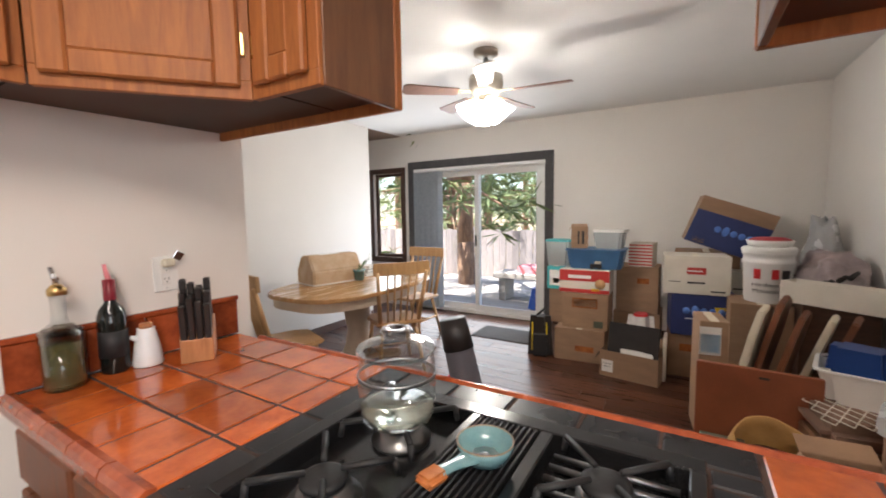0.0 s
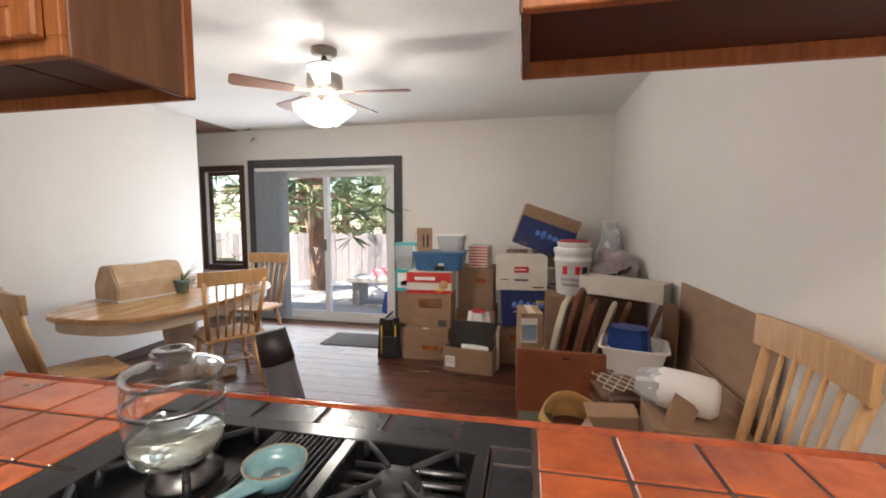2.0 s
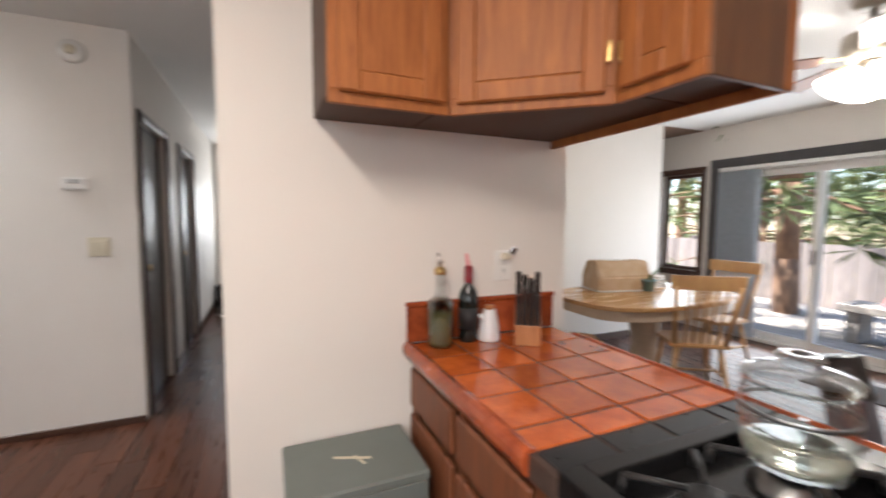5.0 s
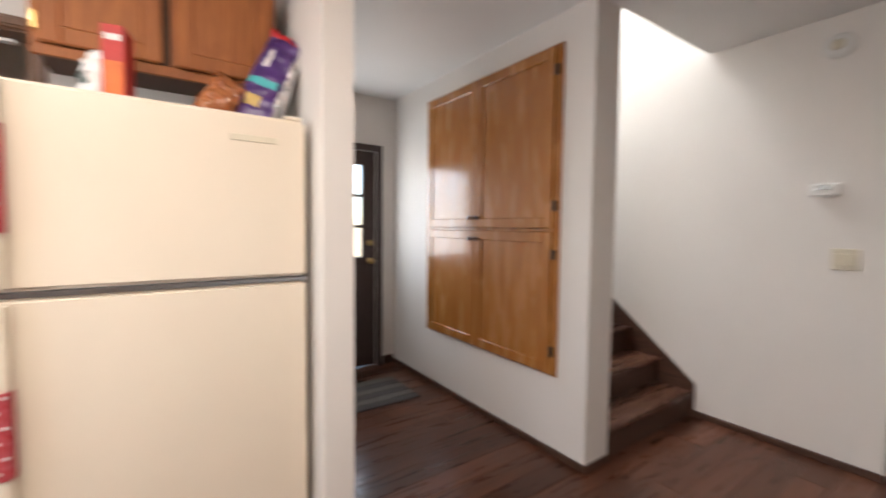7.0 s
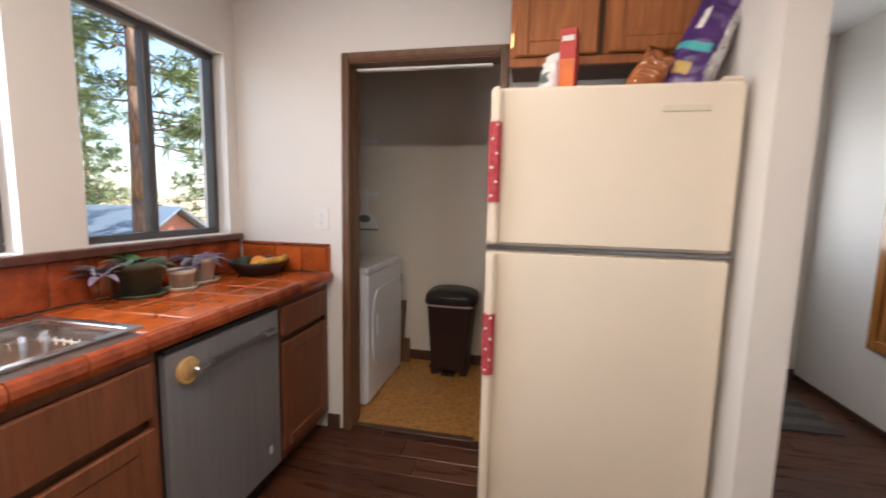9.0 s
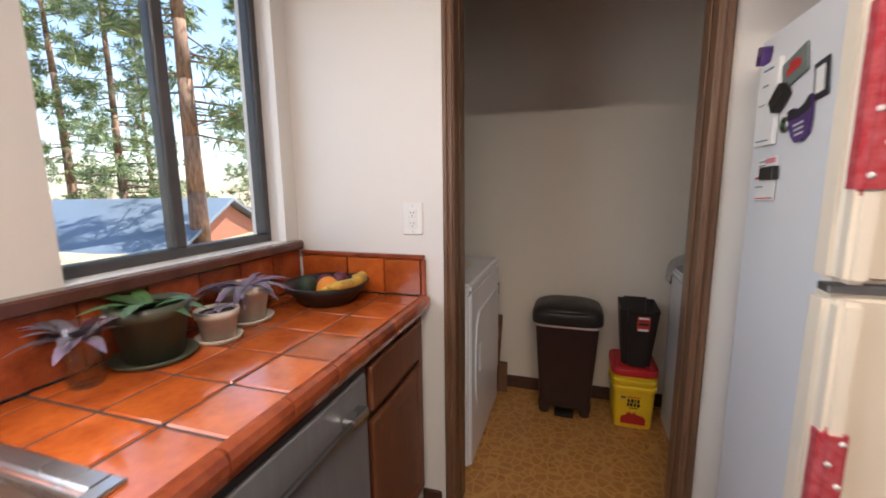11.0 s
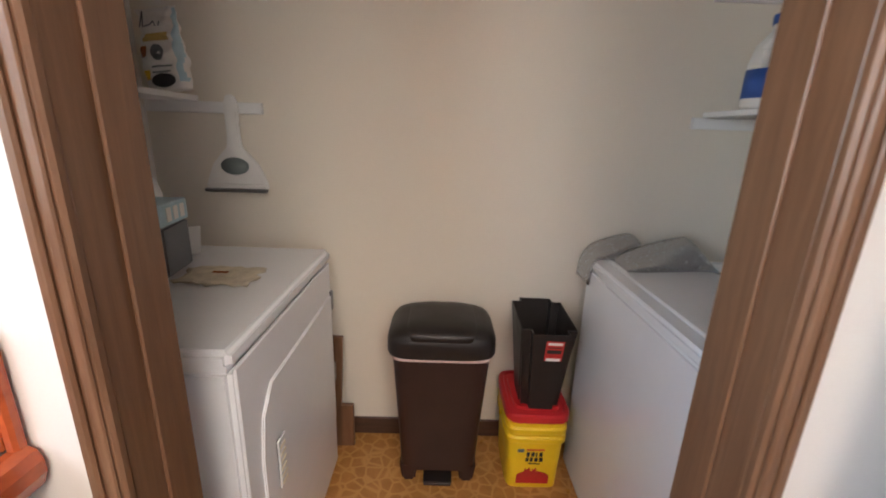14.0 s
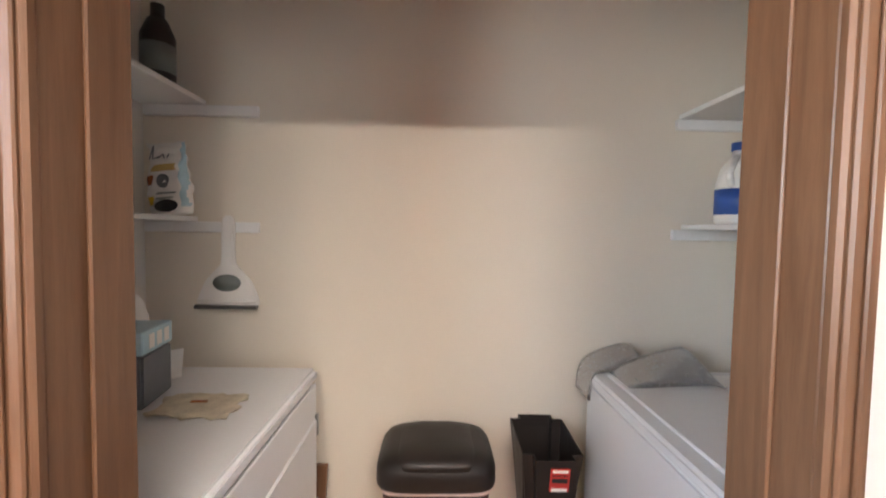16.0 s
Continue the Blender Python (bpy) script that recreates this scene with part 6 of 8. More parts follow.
def slab_door(name, label, x0, x1, y, top, material, knob_x, glass=False, face=1):
    """A door leaf in a wall along x, with its inner side to +y."""
    d = thing(name, label, "door", ((x0 + x1) / 2, y, 0), kind="structure")
    s = (x1 - x0) / 2
    bm = bmesh.new()
    if glass:
        gz0, gz1, g = 1.06, top - 0.13, s - 0.13
        for a, b, lo, hi in ((-s, -g, 0.01, top), (g, s, 0.01, top), (-g, g, 0.01, gz0), (-g, g, gz1, top)):
            box(a, b, -0.02, 0.02, lo, hi, 0.002, bm)
        part("leaf", bm, material, d)
        step = (gz1 - gz0) / 3
        for k in (1, 2):
            part("glazing_bar", box(-g, g, -0.014, 0.014, gz0 + step * k - 0.014, gz0 + step * k + 0.014, 0.003), material, d)
        part("glazing_bar", box(-0.014, 0.014, -0.013, 0.013, gz0, gz1, 0.003), material, d)
        p = part("pane", box(-g, g, -0.002, 0.002, gz0, gz1), M_GLASS, d, "clear glass panes")
        p.visible_shadow = False
        part("deadbolt", lathe([(0, 0), (0.028, 0), (0.026, 0.014), (0, 0.018)], 20, None, (knob_x - (x0 + x1) / 2, 0.02, 1.19), pose(0, 0, 0, -90, 0, 0)), M_BRASS, d)
    else:
        box(-s, s, -0.02, 0.02, 0.01, top, 0.002, bm)
        part("leaf", bm, material, d)
    part("knob", lathe([(0, 0), (0.03, 0), (0.028, 0.006), (0.012, 0.012), (0.012, 0.03), (0.026, 0.042), (0.026, 0.055), (0, 0.062)], 20, None, (knob_x - (x0 + x1) / 2, 0.02, 1.02), pose(0, 0, 0, -90, 0, 0)), M_BRASS, d, "brass door knob")
    return d


M_DOORD = wood("dark_door", (0.062, 0.040, 0.036), (0.034, 0.021, 0.019), 0.4, (12, 12, 1), 3)
slab_door("door_2", "dark-stained back door with glass panes", -1.20, -0.30, -3.40, 2.05, M_DOORD, -1.14, True)
casing_x("door_casing_back", -1.20, -0.30, -3.36, 2.05, 0.06, 0.016, 1, M_DOORD, "dark wooden casing of the back door")
slab_door("door_3", "dark-stained closed hallway door", -3.55, -2.80, -0.23, 2.04, M_DOORD, -2.88)
slab_door("door_4", "dark-stained closed hallway door further on", -4.90, -4.15, -0.23, 2.04, M_DOORD, -4.22)
for n_, a, b in (("door_casing_hall", -3.55, -2.80), ("door_casing_hall_far", -4.90, -4.15)):
    casing_x(n_, a, b, -0.17, 2.04, 0.06, 0.016, 1, M_DOORD, "dark wooden casing of a hallway door")
fd = thing("door_5", "white front door with an arched frosted window", "door", (-7.0, 0.53, 0), 90, kind="structure")
M_FDOOR = mat("front_door_paint", (0.50, 0.51, 0.52), 0.45, var=0.03, scale=4, bump=0.02)
bm = bmesh.new()
for a, b, lo, hi in ((-0.45, -0.33, 0.01, 2.03), (0.27, 0.45, 0.01, 2.03), (-0.33, 0.27, 0.01, 1.06), (-0.33, 0.27, 1.93, 2.03)):
    box(a, b, -0.02, 0.02, lo, hi, 0.002, bm)
part("leaf", bm, M_FDOOR, fd)
b = prism([(-0.33, 0.0), (-0.33, 0.87), (0.27, 0.87), (0.27, 0.0)], -0.012, 0.012)
arc = [(-0.33, 1.93)] + [(-0.03 + 0.30 * math.cos(math.pi - q * math.pi / 10), 1.80 + 0.10 * math.sin(q * math.pi / 10)) for q in range(11)] + [(0.27, 1.93)]
b.free()
b = prism(arc, -0.021, 0.021)
part("arch_trim", moved(b, pose(0, 0, 0, 90, 0, 0)), M_FDOOR, fd)
M_FROST = mat("frosted_glass", (0.95, 0.97, 0.98), 0.35, var=0.02, bump=0.1, transmission=1.0, ior=1.1)
p = part("pane", box(-0.33, 0.27, -0.004, 0.004, 1.06, 1.92), M_FROST, fd, "bright frosted glass")
p.visible_shadow = False
part("knob", lathe([(0, 0), (0.03, 0), (0.012, 0.012), (0.012, 0.03), (0.026, 0.042), (0, 0.06)], 18, None, (0.39, -0.02, 0.98), pose(0, 0, 0, 90, 0, 0)), M_STEELD, fd)
part("deadbolt", lathe([(0, 0), (0.03, 0), (0.026, 0.014), (0, 0.018)], 18, None, (0.39, -0.02, 1.10), pose(0, 0, 0, 90, 0, 0)), M_STEELD, fd)
o = thing("ceiling_light", "small dark flush hallway light with a glass shade", "ceiling light", (-4.84, 0.48, CEIL - 0.002))
part("canopy", lathe([(0, 0), (0.16, 0), (0.165, -0.012), (0.14, -0.03), (0, -0.032)], 30), M_FRAME, o)
part("globe", lathe([(0, -0.032), (0.035, -0.034), (0.045, -0.07), (0.03, -0.10), (0, -0.105)], 22), M_PLASTIC, o)
o = thing("doormat", "grey striped mat inside the back door", "mat", (-0.78, -2.75, 0.0), 0)
for i in range(6):
    part("stripe", box(-0.40, 0.40, -0.25 + i * 0.085, -0.17 + i * 0.085, 0.0, 0.009, 0.002), M_CARPET if i % 2 else mat("mat_stripe", (0.14, 0.13, 0.12), 0.95, var=0.2, scale=40, bump=0.4), o)
solid("doormat", box(-0.55, 0.55, -0.35, 0.35, 0, 0.012, 0.003), M_CARPET, "dark mat with pale edge inside the front door", "mat", "", (-6.45, 0.52, 0))
for x, y, r in ((-5.9, -0.02, 20), (-5.86, 0.10, 70), (-6.1, -0.03, -15)):
    o = thing("shoe", "dark sneaker lying by the hall wall", "shoe", (x, y, 0), r, "shoes in the hall")
    part("sole", box(-0.13, 0.13, -0.045, 0.045, 0, 0.022, 0.008, None, 2), M_PAPER, o)
    part("upper", tapered(0.24, 0.08, 0.13, 0.06, 0.022, 0.095, 0.02), M_DARKPLASTIC, o)
o = thing("boot_box", "dark storage tote beside the front door", "box", (-6.55, 0.0, 0.0))
part("tote", tapered(0.26, 0.26, 0.30, 0.28, 0.0, 0.34, 0.03), M_DARKPLASTIC, o)

# ---- ceiling lamp over the kitchen ----
o = thing("ceiling_light", "long flush kitchen ceiling light with a white rim", "ceiling light", (1.02, 0.05, CEIL - 0.002))
bm = bmesh.new()
for x0, x1, y0, y1 in ((-0.66, -0.62, -0.16, 0.16), (0.62, 0.66, -0.16, 0.16), (-0.62, 0.62, -0.16, -0.13), (-0.62, 0.62, 0.13, 0.16)):
    box(x0, x1, y0, y1, -0.09, 0, 0.004, bm)
part("frame", bm, M_WHITE, o)

# ---- dining room: table, chairs, fan ----
M_TABLEW = mat("table_base_paint", (0.55, 0.44, 0.33), 0.5, var=0.06, scale=10, bump=0.05)
tb = thing("dining_table", "oval oak dining table on a turned pedestal against the wall", "table", (-1.93, 3.62, 0))
oval = []
for i in range(48):
    a = 2 * math.pi * i / 48
    oval.append((0.505 * math.copysign(abs(math.cos(a)) ** 0.62, math.cos(a)), 0.80 * math.copysign(abs(math.sin(a)) ** 0.72, math.sin(a))))
M_TABLE = wood("table_oak", (0.56, 0.34, 0.15), (0.40, 0.21, 0.085), 0.26, (14, 1.2, 14), 2.4, 0.04, 0.3)
part("tabletop", prism(oval, 0.712, 0.745, 0.006), M_TABLE, tb)
part("apron", prism([(x * 0.93, y * 0.95) for x, y in oval], 0.63, 0.711, 0.004), M_TABLEW, tb)
part("pedestal", lathe([(0, 0.06), (0.14, 0.06), (0.15, 0.10), (0.12, 0.16), (0.10, 0.30), (0.125, 0.45), (0.115, 0.56), (0.14, 0.60), (0.14, 0.63), (0, 0.63)], 26), M_TABLEW, tb)
for k in range(4):
    a = math.pi / 4 + k * math.pi / 2
    part("foot", moved(box(0.08, 0.40, -0.03, 0.03, 0, 0.08, 0.015, None, 2), pose(0, 0, 0, 0, 0, math.degrees(a))), M_TABLEW, tb)


def spindle_chair(at, rz, label):
    """A pine chair with spindle back, facing local +y."""
    c = thing("dining_chair", label, "chair", at, rz, "pine dining chairs")
    part("seat", moved(prism([(-0.21, -0.19), (0.21, -0.19), (0.225, 0.10), (0.17, 0.21), (-0.17, 0.21), (-0.225, 0.10)], 0.425, 0.455, 0.010), Matrix()), M_PINE, c)
    for x in (-1, 1):
        part("leg", rod((0.155 * x, 0.14, 0.43), (0.215 * x, 0.20, 0.0), 0.019, 0.014, 12), M_PINE, c)
        part("leg", rod((0.15 * x, -0.13, 0.43), (0.20 * x, -0.23, 0.0), 0.019, 0.014, 12), M_PINE, c)
        part("back_post", rod((0.175 * x, -0.165, 0.45), (0.215 * x, -0.275, 0.90), 0.019, 0.016, 12), M_PINE, c)
    for k in range(5):
        x = -0.108 + 0.054 * k
        part("spindle", rod((x, -0.17, 0.45), (x * 1.2, -0.272, 0.885), 0.009, 0.008, 8), M_PINE, c)
    b = bmesh.new()
    n = 10
    for i in range(n):
        x0, x1 = -0.245 + 0.49 * i / n, -0.245 + 0.49 * (i + 1) / n
        def yy(x):
            return -0.292 + 0.5 * x * x
        vs = [b.verts.new((x, yy(x) + dy - 0.045 * dz, 0.875 + dz)) for x in (x0, x1) for dy, dz in ((0, 0), (0.022, 0), (0.022, 0.105), (0, 0.105))]
        for f in ((0, 1, 5, 4), (1, 2, 6, 5), (2, 3, 7, 6), (3, 0, 4, 7)) + (((3, 2, 1, 0),) if i == 0 else ()) + (((4, 5, 6, 7),) if i == n - 1 else ()):
            b.faces.new([vs[j] for j in f])
    bmesh.ops.remove_doubles(b, verts=b.verts, dist=0.0005)
    bmesh.ops.recalc_face_normals(b, faces=b.faces)
    part("crest_rail", b, M_PINE, c)
    part("stretcher", rod((-0.185, 0.17, 0.2), (-0.185, -0.18, 0.2), 0.010), M_PINE, c)
    part("stretcher", rod((0.185, 0.17, 0.2), (0.185, -0.18, 0.2), 0.010), M_PINE, c)
    part("stretcher", rod((-0.185, 0.0, 0.2), (0.185, 0.0, 0.2), 0.010), M_PINE, c)
    return c


spindle_chair((-1.53, 3.66, 0), 55, "pine spindle-back chair drawn up to the oval table")
spindle_chair((-1.93, 4.55, 0), 178, "pine spindle-back chair at the far end of the table")
spindle_chair((-1.83, 2.76, 0), -22, "pine spindle-back chair at the near end of the table")
near = spindle_chair((1.42, 2.24, 0), 90, "pine spindle-back chair with its back to the white wall")
near.scale = (1.06, 1.0, 1.05)

o = thing("bread_box", "brown paper-wrapped bread loaf box on the table", "box", (-2.20, 3.55, 0.745), 78)
M_KRAFT = mat("kraft_wrap", (0.44, 0.28, 0.15), 0.6, second=(0.62, 0.48, 0.34), scale=9, bump=0.2)
b = prism([(-0.15, 0), (0.15, 0), (0.15, 0.13), (0.07, 0.265), (-0.07, 0.265), (-0.15, 0.13)], -0.26, 0.26, 0.012)
part("wrap", moved(b, pose(0, 0, 0, 90, 0, 90)), M_KRAFT, o)
part("label", box(-0.12, 0.08, -0.05, 0.05, 0.266, 0.268), M_PAPER, o)
part("tray", box(-0.265, 0.265, -0.16, 0.16, 0, 0.012, 0.003), M_PAPER, o)
o = pot("potted_plant", "small teal pot with a sprig of leaves on the table", (-1.99, 3.72, 0.745), 0.06, 0.11, M_TEAL, leaves(9, 0.21, 0.014, 0.75, 1.1, 21, 0.25), M_LEAF, False)
for i, (w, m_) in enumerate(((0.24, M_PAPER), (0.22, M_BLUEGREY), (0.20, M_PAPER))):
    o = thing("book", "hardback book in a small pile on the table", "book", (-2.20, 4.0, 0.745 + 0.035 * i), 12 * i, "books on the table")
    part("pages", box(-w / 2 + 0.004, w / 2 - 0.004, -0.074, 0.076, 0.004, 0.029), M_PAPER, o)
    part("cover", box(-w / 2, w / 2, -0.08, 0.08, 0.029, 0.0335, 0.001), m_, o)
    part("cover", box(-w / 2, w / 2, -0.08, 0.08, 0.0, 0.004, 0.001), m_, o)

CD = 2.505
fan = thing("ceiling_fan", "five-blade ceiling fan with lit glass shades", "ceiling fan", (-0.52, 3.47, CD))
M_FANMETAL = mat("fan_metal", (0.42, 0.38, 0.32), 0.35, metal=0.6, var=0.05, bump=0.01)
part("canopy", lathe([(0, 0), (0.085, 0), (0.085, -0.03), (0.05, -0.05), (0, -0.05)], 28), M_FANMETAL, fan)
part("rod", lathe([(0, -0.05), (0.018, -0.05), (0.018, -0.21), (0, -0.21)], 12), M_FANMETAL, fan)
part("motor", lathe([(0, -0.15), (0.06, -0.15), (0.115, -0.175), (0.12, -0.24), (0.10, -0.29), (0.07, -0.31), (0, -0.315)], 32), M_FANMETAL, fan)
part("switch_cup", lathe([(0, -0.315), (0.055, -0.315), (0.06, -0.36), (0.03, -0.38), (0, -0.382)], 24), M_FANMETAL, fan)
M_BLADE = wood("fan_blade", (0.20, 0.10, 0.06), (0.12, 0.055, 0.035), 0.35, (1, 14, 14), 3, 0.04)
# pale copy for the one blade that catches the light, lit by colour
M_BLADE_LIT = mat("fan_blade_lit", (0.72, 0.70, 0.66), 0.5, var=0.04, scale=6)
for k in range(5):
    a = -66 + 72 * k
    bl_ = prism([(0.20, -0.045), (0.56, -0.068), (0.585, -0.045), (0.585, 0.045), (0.56, 0.068), (0.20, 0.045)], -0.004, 0.004, 0.002)
    d = part("blade", moved(bl_, pose(0, 0, -0.285, 0, 0, a) @ pose(0, 0, 0, 12, 0, 0)), M_BLADE_LIT if k == 0 else M_BLADE, fan)
    arm = box(0.11, 0.25, -0.016, 0.016, -0.006, 0.0, 0.002)
    part("blade_arm", moved(arm, pose(0, 0, -0.280, 0, 0, a) @ pose(0, 0, 0, 6, 0, 0)), M_BRASS, fan)
M_SHADE = mat("lit_glass_shade", (0.95, 0.93, 0.88), 0.4, var=0.01, bump=0, emit=(1.0, 0.95, 0.86), power=3.5)
for k in range(4):
    a = 45 + 90 * k
    s = lathe([(0.0, 0.0), (0.022, 0.0), (0.028, -0.015), (0.05, -0.05), (0.068, -0.085), (0.075, -0.10), (0.071, -0.10), (0.048, -0.055), (0.024, -0.018), (0.0, -0.01)], 22)
    part("shade", moved(s, pose(0, 0, -0.345, 0, 0, a) @ pose(0.06, 0, 0, 0, -40, 0) @ Matrix.Scale(1.25, 4)), M_SHADE, fan, "lit tulip glass shade")

bulb = new("fan_lamp", bpy.data.lights.new("fan_lamp", "POINT"))
bulb.data.energy, bulb.data.color, bulb.data.shadow_soft_size = 8.5, (1.0, 0.93, 0.82), 0.06
bulb.location = (-0.52, 3.47, CD - 0.56)

o = solid("door_rug", box(-0.36, 0.36, -0.22, 0.22, 0.0, 0.008, 0.003), M_CARPET, "grey ribbed mat at the sliding door", "mat", "", (-0.98, 5.02, 0))
vac = thing("vacuum_cleaner", "tall dark grey cylindrical vacuum with a black cap and red trim", "vacuum", (0, 0, 0))
M_GREYPL = mat("grey_plastic", (0.085, 0.078, 0.09), 0.45, var=0.1, scale=8, bump=0.03)
foot, head = Vector((0.275, 1.98, 0.03)), Vector((0.055, 1.95, 1.03))
part("canister", rod(foot, foot.lerp(head, 0.90), 0.064, 0.049, 28), M_GREYPL, vac)
part("cap", rod(foot.lerp(head, 0.902), head, 0.0515, 0.046, 28), M_DARKPLASTIC, vac, "black rounded cap")
part("button", rod(foot.lerp(head, 0.80) + Vector((0.02, -0.052, 0)), foot.lerp(head, 0.80) + Vector((0.021, -0.062, 0)), 0.008, None, 12), M_INK, vac)
part("floor_head", box(0.13, 0.42, 1.90, 2.10, 0.0, 0.07, 0.02, None, 3), M_DARKPLASTIC, vac)
part("side_trim", moved(prism([(-0.03, 0.02), (0.0, 0.13), (0.022, 0.12), (0.035, 0.03), (0.06, 0.0), (0.0, -0.01)], -0.02, 0.02, 0.006), pose(0.03, 1.97, 0.70, 90, 0, 0)), M_RED, vac, "bright red side trim")

# ---- boxes and clutter along the dining wall ----
M_CARD = mat("cardboard", (0.33, 0.205, 0.125), 0.8, var=0.08, scale=6, fine=120, bump=0.08, stretch=(1, 1, 3), island=0.10)
M_CARDL = mat("white_cardboard", (0.68, 0.63, 0.54), 0.75, var=0.05, scale=6, bump=0.05)
M_TUBW = mat("tub_plastic", (0.80, 0.78, 0.74), 0.35, var=0.03, scale=8, bump=0.02)
M_TOTE = mat("blue_tote", (0.05, 0.13, 0.26), 0.45, var=0.08, scale=8, bump=0.03)
M_CLEARTUB = mat("clear_tub", (0.75, 0.82, 0.82), 0.18, var=0.03, scale=8, bump=0.02, transmission=0.6)


def carton(label, at, rz, w, d, h, material=None, marks=(), tape=True, tilt=(0, 0), flaps=False, group="moving boxes"):
    """A carton whose front points to -y. Marks are (x, z, w, h, material) on its front; at is the middle of its base's front edge."""
    m = material or M_CARD
    o = thing("cardboard_box", label, "box", at, rz, group, tilt=tilt)
    if flaps:
        bm = bmesh.new()
        t = 0.005
        for x0, x1, y0, y1 in ((-w / 2, -w / 2 + t, 0, d), (w / 2 - t, w / 2, 0, d), (-w / 2 + t, w / 2 - t, 0, t), (-w / 2 + t, w / 2 - t, d - t, d)):
            box(x0, x1, y0, y1, 0, h, 0.001, bm)
        box(-w / 2, w / 2, 0, d, 0, t, 0, bm)
        part("carton", bm, m, o)
        part("flap", moved(box(-0.002, 0.002, 0.004, d - 0.004, 0, w * 0.25), pose(-w / 2, 0, h, 0, -150, 0)), m, o)
        part("flap", moved(box(-w / 2, w / 2, -0.002, 0.002, 0, d * 0.45), pose(0, d, h, -70, 0, 0)), m, o)
    else:
        part("carton", box(-w / 2, w / 2, 0, d, 0, h, 0.004), m, o)
        if tape:
            part("tape", box(-0.025, 0.025, 0.001, d, h, h + 0.001), M_IVORY, o)
    for x, z, mw, mh, mm in marks:
        part("print", box(x - mw / 2, x + mw / 2, -0.0025, 0.001, z - mh / 2, z + mh / 2), mm, o)
    return o


def logo(parent, x, z, w, h, y, material):
    """A rounded wordmark as plain shapes."""
    n = 5
    for k in range(n):
        cx = x - w / 2 + w * (k + 0.5) / n
        up = h * (0.5 if k == 1 else 0.32)
        part("logo_shape", moved(lathe([(0, 0), (w / n * 0.44, 0), (w / n * 0.44, 0.002), (0, 0.002)], 14), pose(cx, y + 0.002, z, 90, 0, 0) @ Matrix.Diagonal((1, up / (w / n * 0.44), 1, 1))), material, parent)


# left stack by the sliding door
carton("brown cardboard moving box on the floor", (-0.10, 4.56, 0), 3, 0.44, 0.40, 0.30, marks=[(0.05, 0.12, 0.16, 0.05, M_RUST)])
carton("brown cardboard moving box with printed mark", (-0.06, 4.60, 0.302), 2, 0.40, 0.36, 0.33, marks=[(0, 0.24, 0.22, 0.09, M_RUST), (0, 0.24, 0.20, 0.07, M_CARD), (0.12, 0.05, 0.08, 0.06, M_OLIVE)])
carton("small cardboard box behind the stack", (-0.33, 4.72, 0.302), 2, 0.18, 0.30, 0.33)
dia = carton("red and white diaper carton", (-0.07, 4.60, 0.634), 2, 0.44, 0.30, 0.215, M_CARDL, [(0, 0.16, 0.44, 0.10, M_REDPRINT), (0, 0.02, 0.44, 0.035, M_REDPRINT), (0.10, 0.035, 0.07, 0.025, M_YELLOW)])
part("picture", lathe([(0, 0), (0.045, 0), (0.045, 0.002), (0, 0.002)], 20, None, (0.14, -0.001, 0.09), pose(0, 0, 0, 90, 0, 0)), M_PINE, dia)
part("logo", box(-0.14, 0.06, -0.004, -0.002, 0.135, 0.165, 0.001), M_PAPER, dia, "white brand lettering shape")
carton("teal toy carton with a clear window", (-0.36, 4.70, 0.634), 0, 0.16, 0.28, 0.22, M_TEALPRINT, [(0, 0.11, 0.11, 0.15, M_PAPER), (0.01, 0.08, 0.06, 0.05, M_RED)])
o = thing("toy_tub", "clear teal-lidded tub of toys on the stack", "tub", (-0.35, 4.84, 0.856))
part("tub", tapered(0.20, 0.20, 0.24, 0.24, 0, 0.24, 0.03), M_CLEARTUB, o)
part("rim", tapered(0.245, 0.245, 0.25, 0.25, 0.235, 0.252, 0.03), M_TEALPRINT, o)
part("toys", tapered(0.16, 0.16, 0.18, 0.18, 0.01, 0.12, 0.03), M_RUST, o)
o = thing("storage_tote", "blue plastic storage tote on the stack", "tote", (0.0, 4.82, 0.852), 2)
part("tote", tapered(0.44, 0.30, 0.50, 0.36, 0, 0.17, 0.03, 3, 0.006), M_TOTE, o)
part("rim", tapered(0.52, 0.38, 0.52, 0.38, 0.165, 0.182, 0.03), M_TOTE, o)
carton("small striped cardboard box on the blue tote", (-0.14, 4.72, 1.036), 14, 0.15, 0.14, 0.20, marks=[(0.03, 0.10, 0.02, 0.12, M_INK), (-0.01, 0.10, 0.015, 0.12, M_INK)], flaps=True)
o = thing("clear_tub", "clear plastic tub with white lid on the tote", "tub", (0.11, 4.84, 1.036), -6)
part("tub", tapered(0.22, 0.17, 0.26, 0.21, 0, 0.15, 0.02), M_CLEARTUB, o)
part("lid", tapered(0.28, 0.23, 0.28, 0.23, 0.15, 0.172, 0.02), M_PLASTIC, o, "white lid")
part("contents", tapered(0.10, 0.08, 0.13, 0.10, 0.01, 0.09, 0.02), mat("pink_toy", (0.80, 0.25, 0.30), 0.5, var=0.05, bump=0.02), o)
o = thing("toy_car", "small dark toy on the diaper carton", "toy", (0.02, 4.67, 0.852))
part("body", box(-0.05, 0.05, -0.03, 0.03, 0.015, 0.05, 0.008), M_DARKPLASTIC, o)
part("cab", box(-0.01, 0.045, -0.025, 0.025, 0.05, 0.075, 0.006), M_IVORY, o)
for x in (-0.03, 0.03):
    part("wheel", rod((x, -0.032, 0.016), (x, 0.032, 0.016), 0.016, None, 14), M_INK, o)
